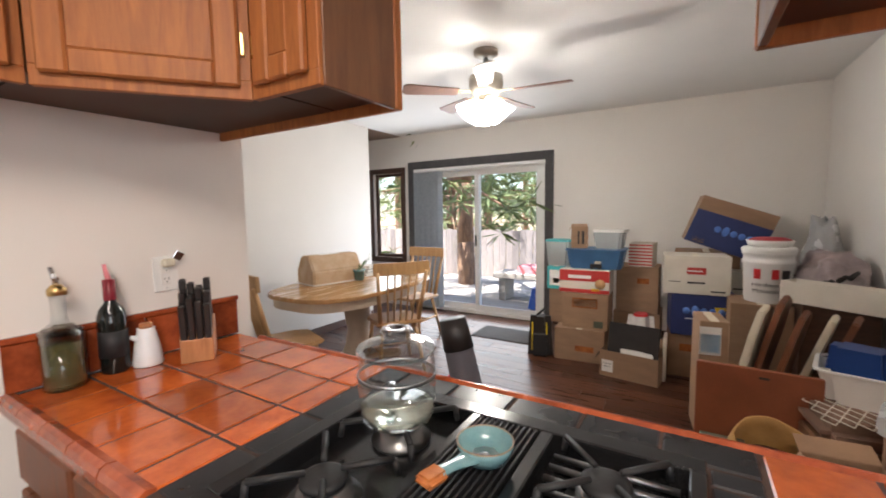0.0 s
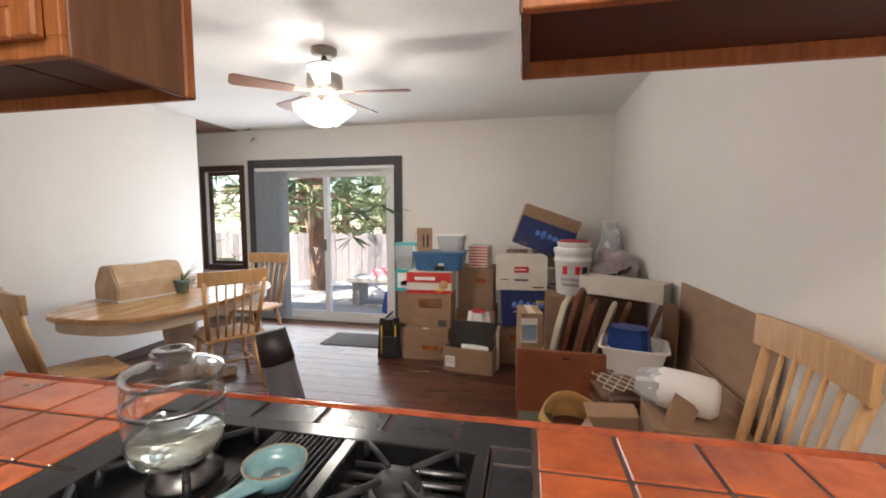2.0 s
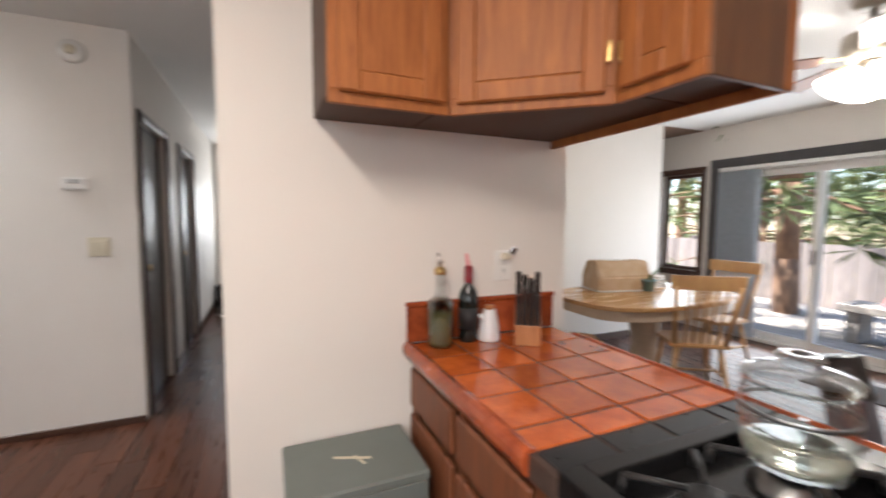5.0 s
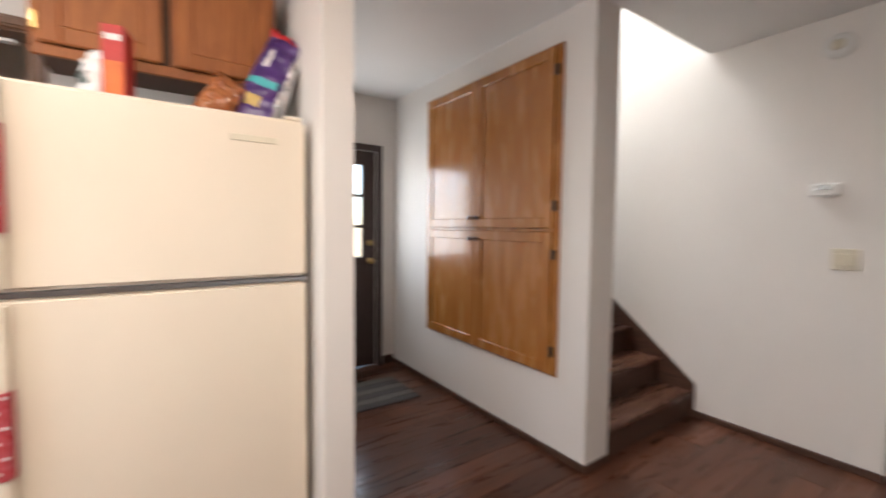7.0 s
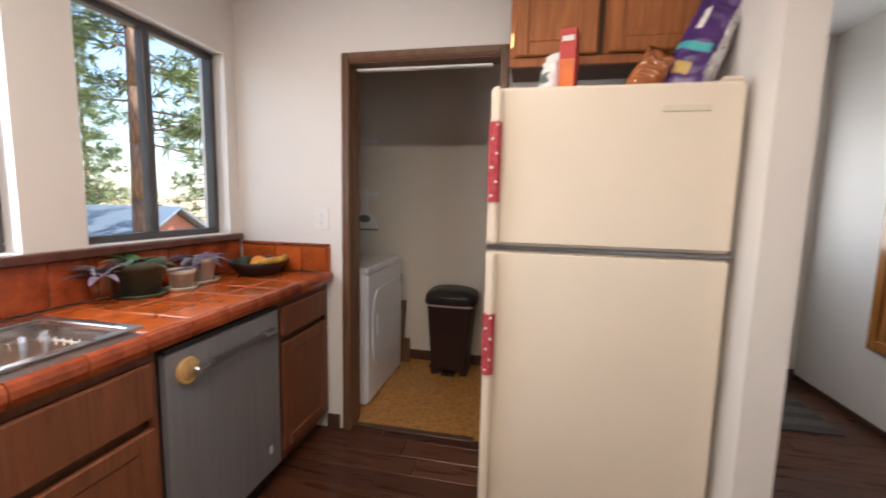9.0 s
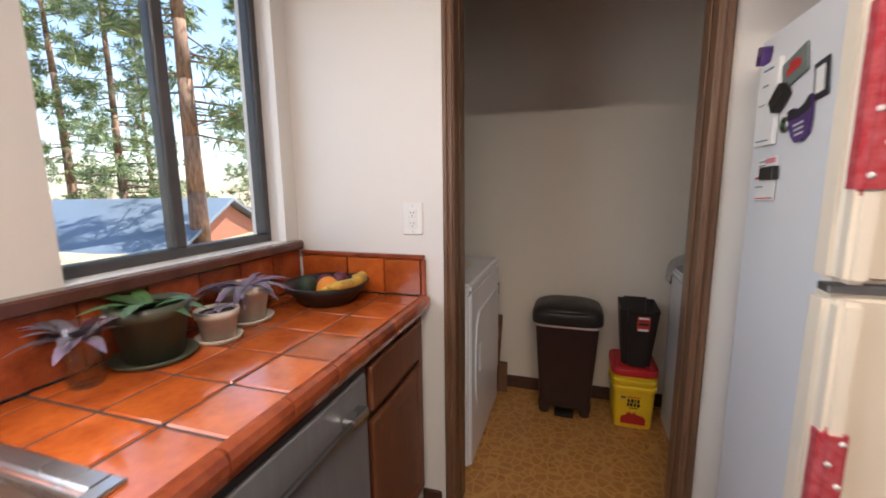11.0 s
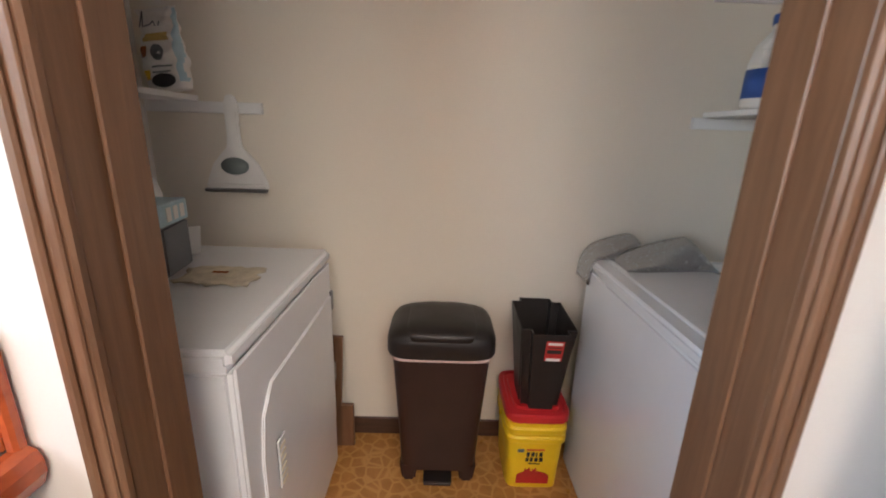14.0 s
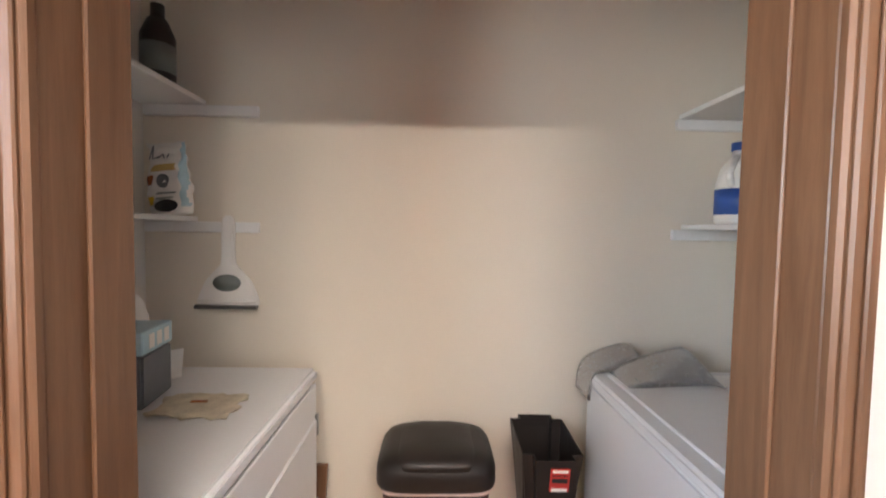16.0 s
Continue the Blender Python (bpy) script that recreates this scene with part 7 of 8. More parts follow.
sp = carton("red and white striped gift box", (0.36, 4.95, 0.86), -8, 0.20, 0.20, 0.22, M_CARDL, [(0, 0.02 + 0.03 * k, 0.20, 0.012, M_RED) for k in range(7)])
carton("brown cardboard box in the back row", (0.34, 4.92, 0.43), 0, 0.36, 0.34, 0.43, marks=[(0.05, 0.30, 0.10, 0.05, M_RUST)])
carton("brown cardboard box on the floor in the back row", (0.34, 4.92, 0), 0, 0.40, 0.38, 0.428)
# open carton with a black laptop sleeve
carton("open shallow cardboard box on the floor", (0.345, 4.30, 0), -9, 0.45, 0.30, 0.22, marks=[(-0.16, 0.09, 0.09, 0.10, M_PAPER), (-0.16, 0.11, 0.07, 0.01, M_INK), (-0.16, 0.085, 0.06, 0.006, M_INK)], flaps=True)
solid("folder", moved(box(-0.20, 0.20, -0.01, 0.01, 0, 0.30, 0.004), pose(0, 0, 0, -14, 0, 0)), M_DARKPLASTIC, "black folder standing in the open box", "folder", "", (0.36, 4.42, 0.13), -9)
solid("papers", moved(box(-0.12, 0.12, -0.05, 0.05, 0, 0.02, 0.004), pose(0, 0, 0, 0, 4, 8)), M_PAPER, "loose white papers in the open box", "papers", "", (0.40, 4.38, 0.20))
o = thing("plastic_bag", "white plastic bag with red print behind the open box", "bag", (0.40, 4.70, 0))
part("bag", tapered(0.30, 0.26, 0.20, 0.14, 0, 0.46, 0.06), M_PAPER, o)
part("print", tapered(0.12, 0.145, 0.10, 0.12, 0.462, 0.48, 0.02), M_RED, o)
solid("foam_board", box(-0.012, 0.012, -0.10, 0.10, 0, 0.36, 0.003), M_CARDL, "white board on edge between the boxes", "board", "", (0.60, 4.52, 0))
# middle stack with the navy cartons
carton("brown cardboard box on the floor", (0.85, 4.62, 0), 4, 0.46, 0.40, 0.36, marks=[(-0.10, 0.25, 0.10, 0.06, M_RUST), (0.17, 0.09, 0.10, 0.16, M_PAPER)])
nav = carton("navy blue printed pet-supply carton", (0.86, 4.60, 0.362), 6, 0.46, 0.38, 0.34, M_NAVY, [(0.11, 0.22, 0.07, 0.05, M_YELLOW), (0.0, 0.14, 0.26, 0.006, M_PAPER)])
M_BLUELOGO = mat("blue_logo", (0.10, 0.22, 0.62), 0.5, var=0.05, bump=0)
logo(nav, 0.0, 0.205, 0.30, 0.09, -0.004, M_BLUELOGO)
frag = carton("white carton with a red label", (0.80, 4.58, 0.704), 4, 0.46, 0.34, 0.31, M_CARDL, [(0.0, 0.19, 0.13, 0.055, M_REDPRINT), (-0.01, 0.19, 0.10, 0.012, M_PAPER), (0.0, 0.095, 0.12, 0.014, M_INK), (0.15, 0.03, 0.10, 0.012, M_INK), (-0.15, 0.10, 0.08, 0.006, M_INK)])
carton("cardboard box in the corner behind the stack", (0.88, 5.10, 0), 0, 0.52, 0.44, 0.48)
carton("cardboard box on the corner stack", (0.88, 5.10, 0.482), 0, 0.50, 0.42, 0.52)
carton("white cardboard box behind the bucket", (1.22, 4.95, 0), 0, 0.40, 0.40, 0.46)
carton("white cardboard box in the corner stack", (1.22, 4.95, 0.462), 0, 0.38, 0.38, 0.40, M_CARDL, [(-0.05, 0.25, 0.2, 0.01, M_INK)])
top = carton("navy carton tipped over on top of the stack", (0.965, 4.94, 1.03), 4, 0.56, 0.34, 0.40, None, [(0.0, 0.145, 0.558, 0.285, M_NAVY), (-0.18, 0.035, 0.09, 0.04, M_CARD)], tilt=(0, 20))
part("carton_top", box(-0.28, 0.28, 0.0, 0.34, 0.398, 0.406, 0.002), M_CARD, top)
logo(top, 0.04, 0.165, 0.30, 0.085, -0.004, M_BLUELOGO)
# hardware bucket with a tray on it
bk = thing("plastic_bucket", "white five-gallon hardware bucket", "bucket", (1.235, 4.50, 0.715))
part("pail", lathe([(0, 0), (0.13, 0), (0.135, 0.01), (0.148, 0.27), (0.156, 0.28), (0.156, 0.30), (0.149, 0.305), (0.151, 0.34), (0.158, 0.345), (0.158, 0.365), (0.15, 0.37), (0, 0.37)], 36), M_PLASTIC, bk)
part("lid", lathe([(0.16, 0.36), (0.163, 0.385), (0.150, 0.395), (0, 0.395)], 36), M_PLASTIC, bk)
part("warning_label", moved(box(-0.028, 0.028, -0.001, 0.001, -0.06, 0.06), pose(0.085, -0.117, 0.18, 2, 0, 36)), M_INK, bk, "black warning label")
for k in range(3):
    part("logo_bar", moved(box(-0.021, 0.021, -0.0012, 0.0012, -0.035, 0.035, 0.001), pose(-0.075 + 0.05 * k, -0.128 - 0.010 * k + (0.0 if k < 2 else 0.004), 0.21, 2, 0, -30 + 20 * k)), M_RED, bk, "red logo shape")
wording("Hardware", 0.042, (-0.02, -0.1445, 0.135), (92, 0, -8), M_INK, bk)
wording("Mountain", 0.042, (-0.02, -0.1425, 0.09), (92, 0, -8), M_INK, bk)
o = thing("foil_tray", "red and white patterned tray on the bucket", "tray", (1.238, 4.50, 1.112))
part("tray", lathe([(0, 0), (0.11, 0), (0.13, 0.012), (0.14, 0.045), (0.136, 0.047), (0.12, 0.016), (0, 0.006)], 30), M_PLASTIC, o)
part("contents", lathe([(0, 0.012), (0.112, 0.016), (0.126, 0.05), (0.09, 0.065), (0, 0.07)], 26), M_CLOTH, o)
carton("cardboard box under the bucket", (1.19, 4.32, 0), 0, 0.36, 0.36, 0.713)
# dark console with a white tray box and bags
con = thing("side_cabinet", "dark wooden cabinet under the white tray box", "cabinet", (1.50, 4.40, 0))
part("body", box(-0.12, 0.26, -0.20, 0.85, 0, 0.80, 0.006), M_TRIMH, con)
part("top", box(-0.13, 0.262, -0.22, 0.86, 0.80, 0.825, 0.006), M_TRIMH, con)
tray = thing("white_tray_box", "shallow open white cardboard tray", "box", (1.455, 3.76, 0.825), -36)
bm = bmesh.new()
for x0, x1, y0, y1 in ((-0.29, -0.284, 0, 0.16), (0.284, 0.29, 0, 0.16), (-0.284, 0.284, 0, 0.006), (-0.284, 0.284, 0.154, 0.16)):
    box(x0, x1, y0, y1, 0, 0.125, 0.001, bm)
box(-0.29, 0.29, 0, 0.16, 0, 0.006, 0, bm)
part("tray", bm, M_CARDL, tray)
o = thing("tool_bundle", "dark tools and straps lying in the tray", "tools", (1.50, 4.26, 0.826))
for k in range(6):
    part("tool", rod((-0.15 + 0.05 * k, -0.05, 0.02 + 0.02 * k), (0.02 + 0.04 * k, 0.14, 0.07 + 0.02 * k), 0.016, 0.010), M_DARKPLASTIC, o)


def heap(name, label, at, size, material, seed, cat="bag"):
    """A soft crumpled heap: a lumpy closed form."""
    b = bmesh.new()
    bmesh.ops.create_icosphere(b, subdivisions=4, radius=1)
    for v in b.verts:
        n = v.co.normalized()
        k = 1 + 0.30 * noise.noise(n * 1.7 + Vector((seed, 0, 0))) + 0.14 * noise.noise(n * 5 + Vector((0, seed, 0))) + 0.05 * noise.noise(n * 13)
        v.co = Vector((n.x * size[0] * k, n.y * size[1] * k, max(-0.55, n.z) * size[2] * k + 0.55 * size[2]))
    return solid(name, b, material, label, cat, "", at, 0, True)


M_BAGCLEAR = mat("clear_plastic_bag", (0.72, 0.73, 0.74), 0.25, var=0.08, scale=9, bump=0.4, transmission=0.35)
heap("plastic_bag", "translucent plastic bag on the clutter in the corner", (1.63, 4.98, 0.825), (0.11, 0.13, 0.32), M_BAGCLEAR, 2)
heap("plastic_bag", "grey and pink plastic bags spilling over the boxes", (1.585, 4.50, 0.84), (0.17, 0.26, 0.16), mat("grey_bag", (0.17, 0.14, 0.14), 0.5, second=(0.52, 0.42, 0.42), scale=7, bump=0.4), 5)
# dark board, leaves and cushions standing in front
M_BACKWOOD = wood("chair_part_wood", (0.26, 0.10, 0.045), (0.15, 0.05, 0.022), 0.4, (9, 9, 1), 4)
sb = thing("wooden_panel", "reddish-brown wooden panel standing on edge", "panel", (1.03, 3.22, 0), -3)
part("panel", box(-0.24, 0.26, 0, 0.03, 0.0, 0.60, 0.003), mat("red_brown_laminate", (0.235, 0.072, 0.034), 0.4, var=0.12, scale=5, bump=0.03), sb)
part("finger_slot", box(0.02, 0.06, -0.001, 0.006, 0.555, 0.567, 0.001), M_INK, sb)
for i, (x, y, w, h, ln, m_) in enumerate(((0.94, 3.62, 0.06, 0.86, 16, M_IVORY), (1.00, 3.66, 0.05, 0.92, 18, M_BACKWOOD), (1.07, 3.60, 0.05, 0.86, 20, M_BACKWOOD), (1.14, 3.62, 0.05, 0.86, 25, M_IVORY), (1.22, 3.66, 0.05, 0.86, 27, M_BACKWOOD), (1.42, 3.70, 0.05, 0.84, 28, M_TRIM), (1.52, 3.72, 0.05, 0.80, 26, M_BISQUE), (1.61, 3.64, 0.04, 0.78, 22, M_TRIM))):
    b = prism([(-0.17, 0), (0.17, 0), (0.17, h * 0.8), (0.12, h * 0.96), (0.0, h), (-0.12, h * 0.96), (-0.17, h * 0.8)], 0, w * 0.6, 0.008)
    solid("chair_back_part", moved(b, pose(0, 0, 0, 90, 0, 0) if False else pose(0, 0, 0, 0, ln * 0.7, 0) @ pose(0, 0, 0, 90, 0, 72)), m_, "padded wooden chair part standing in a row", "furniture part", "dismantled chair parts", (x, y, 0.015))
lb = carton("narrow open carton with a blue and white label", (0.885, 3.64, 0.0), 8, 0.15, 0.26, 0.72, None, [(-0.02, 0.60, 0.11, 0.17, M_PAPER), (-0.02, 0.585, 0.10, 0.11, mat("sky_print", (0.10, 0.36, 0.62), 0.5, second=(0.5, 0.7, 0.85), scale=14))], flaps=False)
st2 = thing("footstool", "brown footstool with a trellis-patterned fabric top", "footstool", (1.355, 3.17, 0), 8)
st2.scale = (0.95, 1, 1.10)
M_TRELLIS = mat("trellis_fabric", (0.20, 0.12, 0.085), 0.9, var=0.08, scale=30, bump=0.2)
part("cushion", box(-0.155, 0.22, -0.20, 0.26, 0.36, 0.455, 0.04, None, 4), M_TRELLIS, st2)
b = bmesh.new()
for i in range(6):
    for j in range(5):
        cx, cy = -0.118 + i * 0.062, -0.15 + j * 0.095
        for q in range(4):
            a, c_ = q * math.pi / 2, (q + 1) * math.pi / 2
            if cx + 0.03 > 0.21 or cy + 0.04 > 0.25:
                continue
            rod((cx + 0.031 * math.cos(a), cy + 0.0475 * math.sin(a), 0.4555), (cx + 0.031 * math.cos(c_), cy + 0.0475 * math.sin(c_), 0.4555), 0.0026, None, 4, b)
part("trellis", b, M_CARDL, st2, "white woven trellis lines")
for x0, x1 in ((-0.15, -0.11), (0.175, 0.215)):
    part("leg_panel", box(x0, x1, -0.19, 0.25, 0, 0.36, 0.008), M_TRIM, st2)
part("rail", box(-0.11, 0.175, -0.19, -0.16, 0.27, 0.36, 0.006), M_TRIM, st2)


tub = thing("plastic_tub", "white rectangular dish tub on the footstool", "tub", (1.445, 3.28, 0.503), -14)
tub.scale = (0.93, 0.93, 0.9)
part("tub", tapered(0.28, 0.22, 0.36, 0.30, 0, 0.17, 0.045, 4, 0.006), M_TUBW, tub)
part("rim", rim_ring(0.36, 0.30, 0.045, 0.016, 0.164, 0.174), M_TUBW, tub)
solid("blue_container", tapered(0.24, 0.18, 0.20, 0.14, 0, 0.235, 0.03, 4), mat("deep_blue_plastic", (0.014, 0.055, 0.23), 0.35, var=0.06, scale=8, bump=0.02), "upturned deep blue plastic container in the tub", "container", "", (1.425, 3.30, 0.512), -24)
rl = thing("paper_roll", "thick white roll of foam wrap in torn plastic", "roll", (1.525, 2.70, 0.532), -26)
part("roll", moved(lathe([(0, -0.12), (0.075, -0.12), (0.086, -0.105), (0.09, 0.0), (0.085, 0.09), (0.06, 0.115), (0, 0.12)], 28), pose(0, 0, 0.095, 0, 92, 0)), M_PLASTIC, rl)
part("torn_plastic", moved(tapered(0.10, 0.13, 0.15, 0.17, -0.20, -0.10, 0.03), pose(0, 0, 0.095, 0, 92, 0)), M_BAGCLEAR, rl)
carton("cardboard box under the foam roll", (1.53, 2.54, 0), -6, 0.36, 0.32, 0.53, tape=False)
carton("torn open cardboard box by the peninsula", (1.27, 2.60, 0), 6, 0.24, 0.20, 0.44, flaps=True)
solid("cardboard_sheet", moved(box(-0.06, 0.06, -0.003, 0.003, 0, 0.13, 0.001), pose(0, 0, 0, -20, 34, 0)), M_CARD, "torn brown cardboard flap in front of the foam roll", "cardboard", "", (1.43, 2.55, 0.532), 10)
bag = thing("fabric_bag", "tan woven tote slumped open with a dark lining", "bag", (1.08, 3.00, 0.0))
M_TAN = mat("tan_fabric", (0.52, 0.31, 0.11), 0.85, second=(0.36, 0.19, 0.06), scale=9, bump=0.3)
b = bmesh.new()
rings = []
for i in range(9):
    f = i / 8
    rings.append([])
    for k in range(28):
        a = 2 * math.pi * k / 28
        lump = 1 + 0.14 * noise.noise((math.cos(a) * 1.5, math.sin(a) * 1.5, f * 2))
        r = (0.15 + 0.05 * math.sin(math.pi * f)) * lump * (1 - 0.10 * f)
        z = 0.36 * f * (1 + 0.16 * math.sin(a) * f) + 0.02 * noise.noise((a, f * 3, 7.0)) * f
        rings[-1].append(b.verts.new((r * math.cos(a) * 1.05, r * math.sin(a) * 0.8, z)))
for r1, r2 in zip(rings, rings[1:]):
    for k in range(28):
        b.faces.new((r1[k], r1[(k + 1) % 28], r2[(k + 1) % 28], r2[k]))
b.faces.new(rings[0][::-1])
bmesh.ops.recalc_face_normals(b, faces=b.faces)
bmesh.ops.solidify(b, geom=b.faces[:], thickness=0.010)
part("sack", b, M_TAN, bag, "", True)
part("lining", lathe([(0, 0.20), (0.11, 0.22), (0.128, 0.27), (0.118, 0.275), (0.08, 0.25), (0, 0.24)], 24), mat("brown_lining", (0.10, 0.035, 0.014), 0.8, var=0.3, scale=14, bump=0.3), bag, "dark brown lining")
solid("green_book", box(-0.09, 0.09, -0.06, 0.06, 0, 0.30, 0.004), M_OLIVE, "green board beside the wooden panel", "board", "", (0.90, 3.02, 0))
for i, (y0, y1, h, xo, m_) in enumerate(((2.52, 3.50, 0.985, 1.735, M_CARD), (2.60, 3.20, 0.62, 1.700, M_CARD), (3.30, 3.55, 0.86, 1.66, M_TRIM), (2.62, 2.98, 0.46, 1.68, M_CARD))):
    solid("cardboard_sheet", moved(box(-0.006, 0.006, y0, y1, 0, h, 0.002), pose(0, 0, 0, 0, 1.5, 0)), m_, "flat cardboard sheet leaning on the white wall", "cardboard", "sheets against the wall", (xo, 0, 0.0))
# backpack
bp = thing("backpack", "black and yellow backpack on the floor", "backpack", (-0.47, 4.60, 0), 15)
part("pack", tapered(0.20, 0.16, 0.16, 0.12, 0, 0.34, 0.05, 4), M_DARKPLASTIC, bp)
part("pocket", tapered(0.15, 0.06, 0.14, 0.05, 0.03, 0.20, 0.02), M_INK, bp).location = (0, -0.09, 0)
for x in (-0.06, 0.05):
    part("strap", rod((x, -0.10, 0.06), (x, -0.085, 0.30), 0.006, 0.005, 8), M_YELLOW, bp, "yellow strap")
part("handle_loop", rod((-0.03, 0, 0.34), (0.03, 0, 0.40), 0.010, 0.008, 8), M_DARKPLASTIC, bp)
bp.scale = (1.2, 1.15, 1.12)

# ---- outside ----
M_GROUND = mat("dry_ground", (0.42, 0.33, 0.23), 0.95, second=(0.22, 0.18, 0.10), scale=0.5, fine=9, bump=0.3)
M_DECK = wood("weathered_deck", (0.40, 0.36, 0.33), (0.26, 0.23, 0.21), 0.75, (1, 9, 9), 3, 0.15, 0, 0.2)
M_FENCE = wood("weathered_fence", (0.36, 0.31, 0.30), (0.22, 0.19, 0.19), 0.85, (9, 9, 1), 3, 0.15, 0, 0.25)
M_BARK = mat("pine_bark", (0.30, 0.175, 0.11), 0.95, second=(0.10, 0.06, 0.042), scale=7, fine=40, stretch=(2, 2, 0.5), bump=0.9)
M_NEEDLE = mat("pine_needles", (0.21, 0.25, 0.10), 0.7, second=(0.10, 0.15, 0.065), scale=2, fine=14, bump=0.2, island=0.35)
b = bmesh.new()
bmesh.ops.create_grid(b, x_segments=60, y_segments=60, size=400)
for v in b.verts:
    d = math.hypot(v.co.x, v.co.y)
    v.co.z = -0.42 + (0.0 if d < 25 else 1.2 * noise.noise((v.co.x * 0.02, v.co.y * 0.02, 0)))
setting("ground", b, M_GROUND, "dry sunlit ground with pine litter", "ground")
deck = thing("deck", "weathered wooden deck outside the sliding door", "deck", (0, 0, 0))
for i in range(24):
    y = 5.86 + i * 0.145
    part("deck_board", box(-4.2, 2.6, y, y + 0.138, -0.13, -0.10, 0.003), M_DECK, deck)
fence = thing("fence", "tall weathered board fence round the yard", "fence", (0, 0, 0))
for i in range(64):
    x = -9.2 + i * 0.186
    part("board", box(x, x + 0.178, 11.0 + 0.012 * (i % 2), 11.02 + 0.012 * (i % 2), -0.40, 0.90 + 0.02 * math.sin(i * 3.7), 0.003), M_FENCE, fence)
for i in range(6):
    part("post", box(-9.2 + i * 2.38, -9.1 + i * 2.38, 11.04, 11.14, -0.42, 0.98, 0.004), M_FENCE, fence)
bench = thing("patio_bench", "dark wooden patio bench with cushions folded on it", "bench", (-1.50, 7.3, -0.10))
part("seat", box(-0.55, 1.1, -0.25, 0.25, 0.38, 0.47, 0.01), M_DECK, bench)
for x in (-0.42, 0.95):
    part("leg", box(x - 0.06, x + 0.06, -0.2, 0.2, 0, 0.38, 0.006), M_DECK, bench)
for x, y, z, c_, n_ in ((-0.20, 7.3, 0.372, M_PINKPRINT, 1), (-0.55, 7.3, 0.372, M_PALEBLUE, 2), (-0.75, 6.85, -0.10, M_BLUE, 3), (-0.72, 6.86, 0.06, M_BLUE, 4)):
    solid("cushion", tapered(0.46, 0.40, 0.42, 0.36, 0, 0.12 if n_ < 3 else 0.15, 0.06, 4), c_, "faded outdoor cushion on the deck", "cushion", "outdoor cushions", (x - (0.9 if n_ == 1 else 0) - 0.35, y, z))


def pine(name, label, at, height, r, crown0, seed, spread, clumps, lean=0.0):
    """A pine: tapered trunk, limbs, and a crown of many needle sprays."""
    rnd = random.Random(seed)
    t = thing(name, label, "tree", at, rnd.uniform(0, 360), "pines")
    bm = bmesh.new()
    prev = Vector((0, 0, 0))
    for i in range(10):
        f = (i + 1) / 10
        q = Vector((0.10 * noise.noise((seed, f * 2, 0)) + lean * f, 0.10 * noise.noise((0, f * 2, seed)), height * f))
        rod(prev, q, r * (1 - 0.85 * i / 10), r * (1 - 0.85 * f), 10, bm)
        prev = q
    part("trunk", bm, M_BARK, t)
    limbs, b = bmesh.new(), bmesh.new()
    for i in range(clumps):
        f = crown0 + (1 - crown0) * (i + 0.5) / clumps
        a = rnd.uniform(0, 2 * math.pi)
        ln = spread * (1.1 - f) / (1.1 - crown0) * rnd.uniform(0.55, 1.1)
        d = Vector((math.cos(a), math.sin(a), rnd.uniform(-0.22, 0.12)))
        base = Vector((lean * f, 0, height * f))
        tip = base + d * ln
        rod(base, tip, 0.035 * (1.2 - f) + 0.008, 0.006, 5, limbs)
        for k in range(9):
            g = rnd.uniform(0.25, 1.05)
            c_ = base + d * ln * g + Vector((rnd.gauss(0, 0.14), rnd.gauss(0, 0.14), rnd.gauss(0, 0.10))) * (0.5 + ln * 0.4)
            s = rnd.uniform(0.16, 0.36) * (0.6 + 0.25 * spread)
            side = Vector((rnd.gauss(0, 1), rnd.gauss(0, 1), rnd.gauss(0, 0.4))).normalized()
            for m_ in range(15):
                v = (d.normalized() * 0.6 + side * rnd.uniform(-1, 1) + Vector((rnd.gauss(0, 0.4), rnd.gauss(0, 0.4), rnd.gauss(0, 0.35)))).normalized() * s
                w = v.cross(Vector((rnd.gauss(0, 1), rnd.gauss(0, 1), rnd.gauss(0, 1)))).normalized() * s * 0.055
                p0, p1, p2 = b.verts.new(c_ - w * 0.4), b.verts.new(c_ + v * 0.55 + w), b.verts.new(c_ + v)
                p3 = b.verts.new(c_ + v * 0.5 - w)
                b.faces.new((p0, p1, p2, p3))
    part("limbs", limbs, M_BARK, t)
    part("crown", b, M_NEEDLE, t, "dense green needle sprays")
    return t


pine("pine_tree", "tall pine with reddish bark near the deck", (-3.2, 8.3, -0.42), 12, 0.19, 0.17, 3, 3.2, 70)
pine("pine_tree", "pine behind the fence", (-0.6, 14.5, -0.42), 13, 0.2, 0.08, 4, 3.6, 80)
pine("pine_tree", "pine behind the fence in sunlight", (-6.5, 13.5, -0.42), 12, 0.2, 0.08, 5, 3.6, 80)
pine("pine_tree", "slender pine behind the fence", (-4.0, 17.5, -0.42), 14, 0.2, 0.06, 6, 3.8, 80)
pine("pine_tree", "tall pine with reddish bark outside the kitchen window", (12.0, -10.0, -2.0), 16, 0.30, 0.30, 7, 3.2, 60)
pine("pine_tree", "broad pine outside the kitchen window", (15.0, 0.8, -2.0), 15, 0.2, 0.12, 8, 3.8, 90)
pine("pine_tree", "pine beyond the neighbouring roof", (22, -8.0, -2.0), 17, 0.25, 0.10, 9, 4.2, 90)
pine("pine_tree", "slender pine beyond the neighbouring roof", (20, -13.5, -2.0), 16, 0.2, 0.10, 10, 3.6, 80)
far_pine = pine("pine_tree", "distant pine on the slope", (26, -15, -2.0), 18, 0.25, 0.08, 11, 4.2, 90)
pine("pine_tree", "distant sunlit pine on the slope", (26, -4, -2.0), 18, 0.25, 0.08, 12, 4.2, 90)
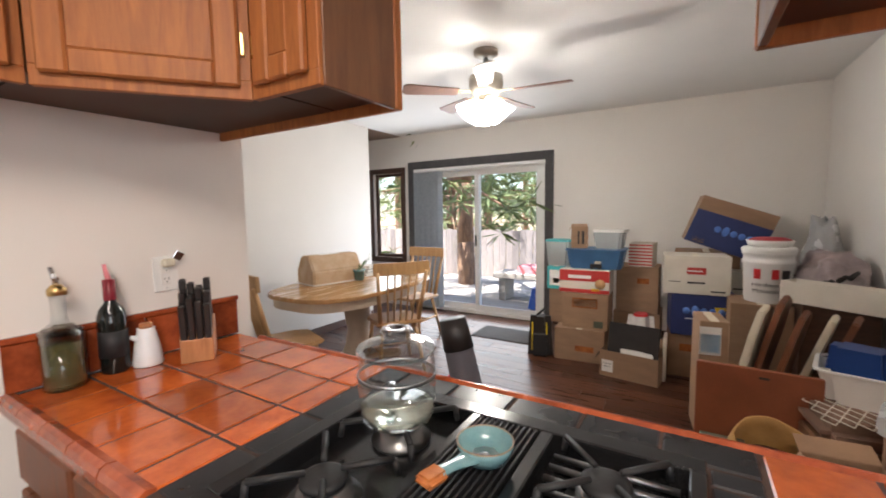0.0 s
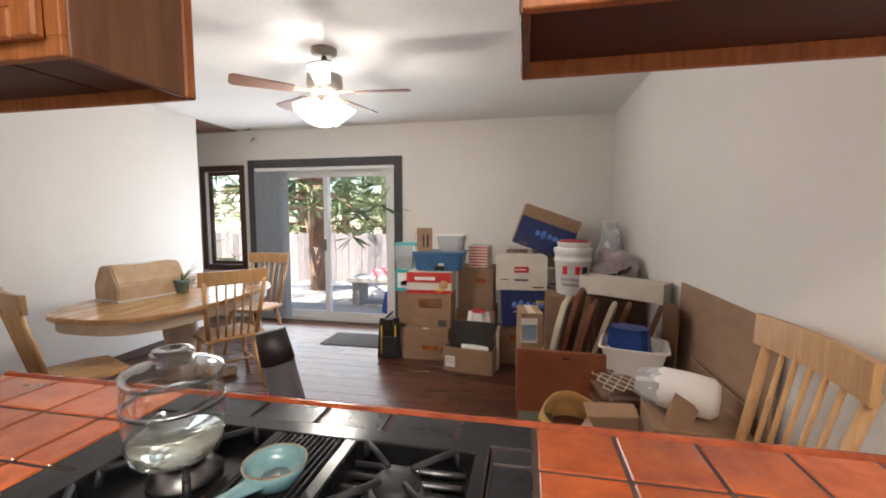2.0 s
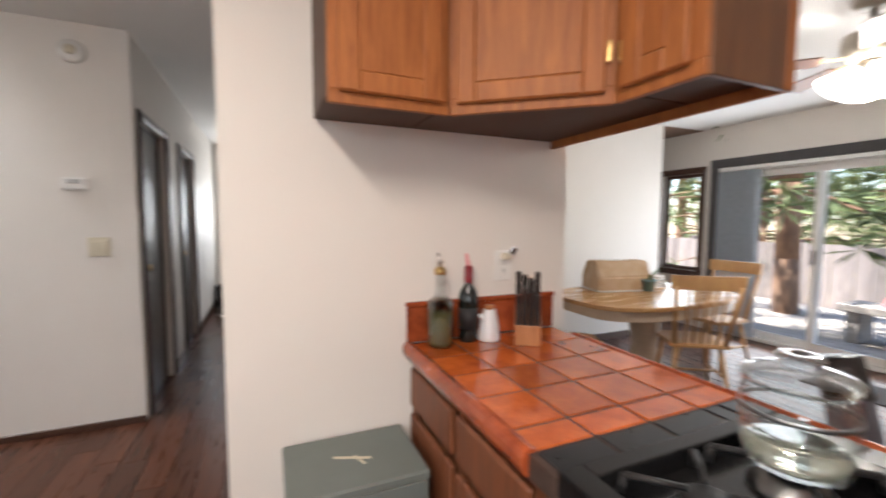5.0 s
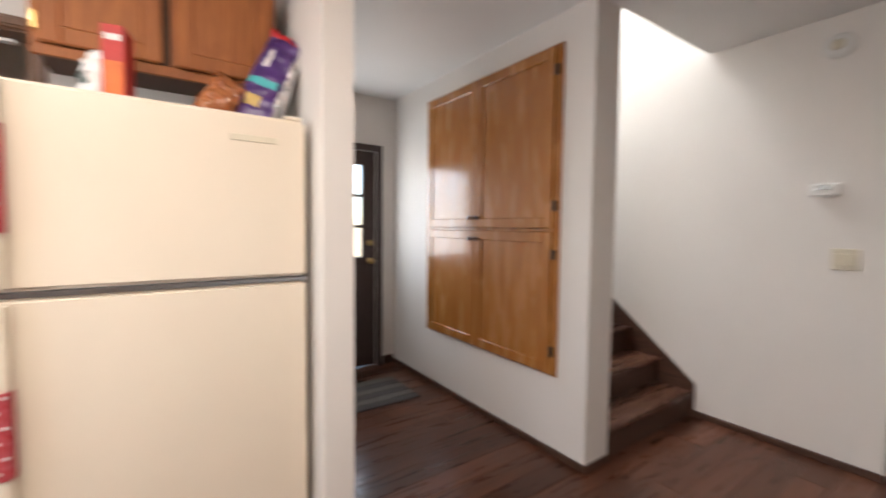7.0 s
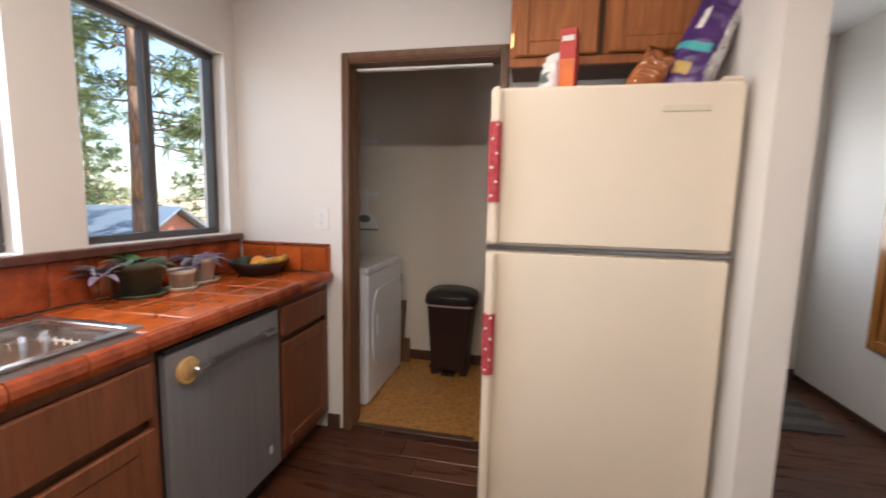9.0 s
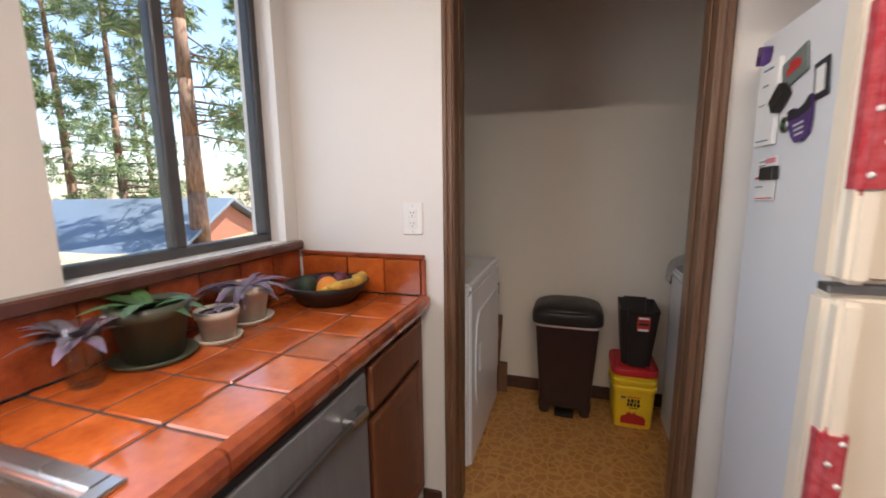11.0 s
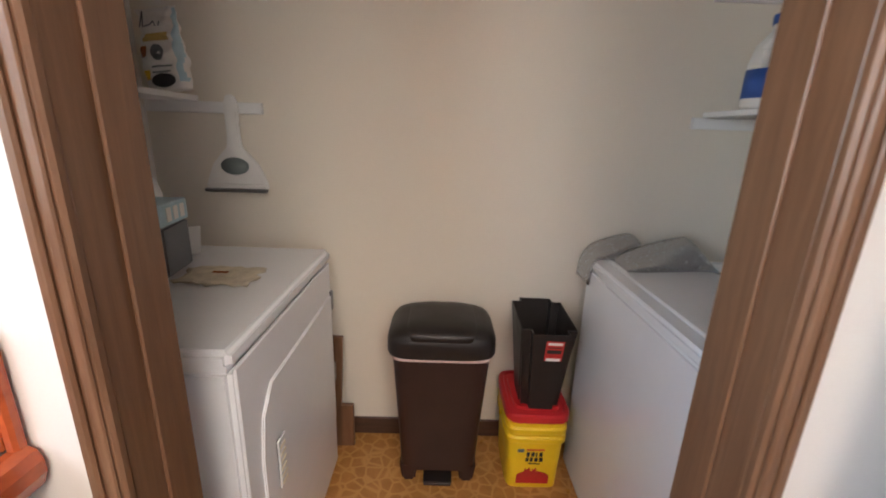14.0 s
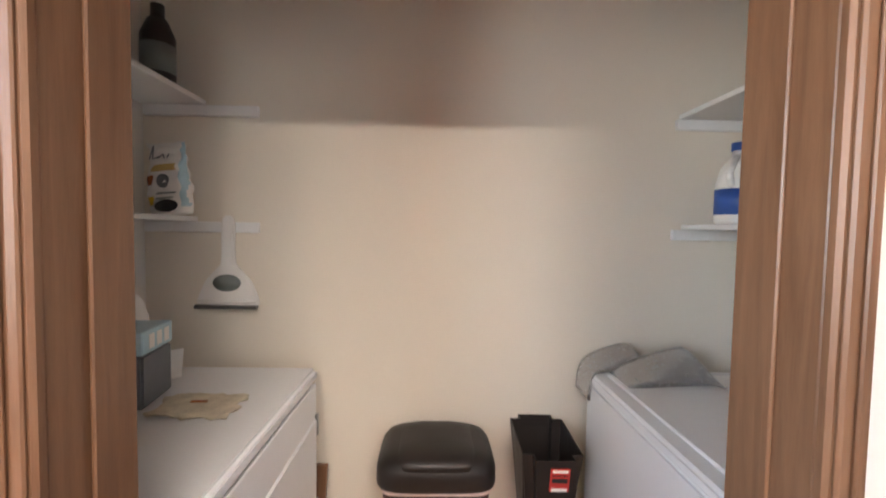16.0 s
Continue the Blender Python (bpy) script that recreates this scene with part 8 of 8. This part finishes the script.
pine("pine_tree", "pine seen from the back door", (-0.9, -11, -0.42), 13, 0.2, 0.08, 13, 3.6, 70)
for k, (x, y, s, r) in enumerate(((38, -20, 1.1, 20), (46, -12, 1.2, 90), (40, -30, 1.15, 150), (44, -2, 1.3, 200), (22, -24, 1.0, 45))):
    copy_thing(far_pine, pose(x, y, -2.0, 0, 0, r))
for k, (x, y, r) in enumerate(((-9, 22, 20), (-5.5, 26, 90), (-1.5, 22, 150), (2, 19, 200), (-13, 19, 260), (-7.5, 31, 310), (-3, 33, 45), (-11, 34, 80))):
    copy_thing(far_pine, pose(x, y, -0.5, 0, 0, r))
nb = thing("neighbour_house", "low neighbouring house with a blue metal roof coloured dark as in shade", "house", (16.5, -10.5, -3.5), 18)
b = prism([(-3.4, 0), (3.4, 0), (3.4, 2.9), (0, 4.3), (-3.4, 2.9)], -4, 4)
part("wall", moved(b, pose(0, 0, 0, 90, 0, 90)), mat("red_siding", (0.33, 0.12, 0.07), 0.7, var=0.1, scale=3, stretch=(1, 1, 12), bump=0.2), nb)
# blue roof sheets, with the shade lying on them put into a darker colour
for s in (-1, 1):
    rf = box(-4.3, 4.3, -0.05, 3.95, 0, 0.10, 0.01)
    part("roof", moved(rf, pose(0, 0, 4.36, 0, 0, 0 if s > 0 else 180) @ pose(0, 0, 0, -22.4, 0, 0)), mat("shaded_metal_roof", (0.15, 0.19, 0.24), 0.35, metal=0.3, var=0.05, scale=2, stretch=(10, 1, 1), bump=0.1), nb)
w_ = part("window", box(-4.06, -3.98, -0.6, 0.6, 1.2, 2.3, 0.01), M_WHITE, nb)
part("pane", box(-4.075, -4.055, -0.5, 0.5, 1.3, 2.2), M_DARKGLASS, w_)

# ---- floor boards ----
planks = thing("floor_boards", "dark reddish-brown hardwood floor boards", "floor", (0, 0, 0), kind="structure")
PLANKS = {}


def plank(x0, x1, y):
    """One board; boards of one length share their mesh."""
    key = round(x1 - x0, 2)
    if key not in PLANKS:
        pb = box(-key / 2 + 0.0015, key / 2 - 0.0015, -0.0685, 0.0685, -0.012, 0.0, 0.0015)
        PLANKS[key] = bpy.data.meshes.new("plank")
        pb.to_mesh(PLANKS[key])
        pb.free()
        PLANKS[key].materials.append(M_FLOOR)
    ob = new("plank", PLANKS[key])
    ob.location = ((x0 + x1) / 2, y, 0)
    ob.parent = planks


SPANS = [(-3.45, -1.95, -2.7, -0.02), (-1.95, -0.24, -2.7, 2.38), (-0.24, 1.11, -7.0, 2.38), (1.11, 1.90, -2.95, 2.38), (1.90, 3.45, -2.95, 1.83), (3.45, 5.79, -4.66, 1.83)]
rnd = random.Random(4)
count, rest = 0, bmesh.new()
for i in range(67):
    y = -3.45 + 0.139 * i
    shift = rnd.uniform(0, 1.5)
    lo, hi = [(c, d) for a, b, c, d in SPANS if a <= y <= b][0]
    for j in range(8):
        x0 = max(lo, -7.95 + shift + 1.5 * j)
        x1 = min(hi, -7.95 + shift + 1.5 * (j + 1))
        if x1 - x0 < 0.05:
            continue
        if count < 290 and x1 > -3.0 and y < 5.0:
            plank(x0, x1, y)
            count += 1
        else:
            box(x0 + 0.0015, x1 - 0.0015, y - 0.0685, y + 0.0685, -0.012, 0.0, 0, rest)
tagged(part("far_planks", rest, M_FLOOR, planks), kind="stuff")
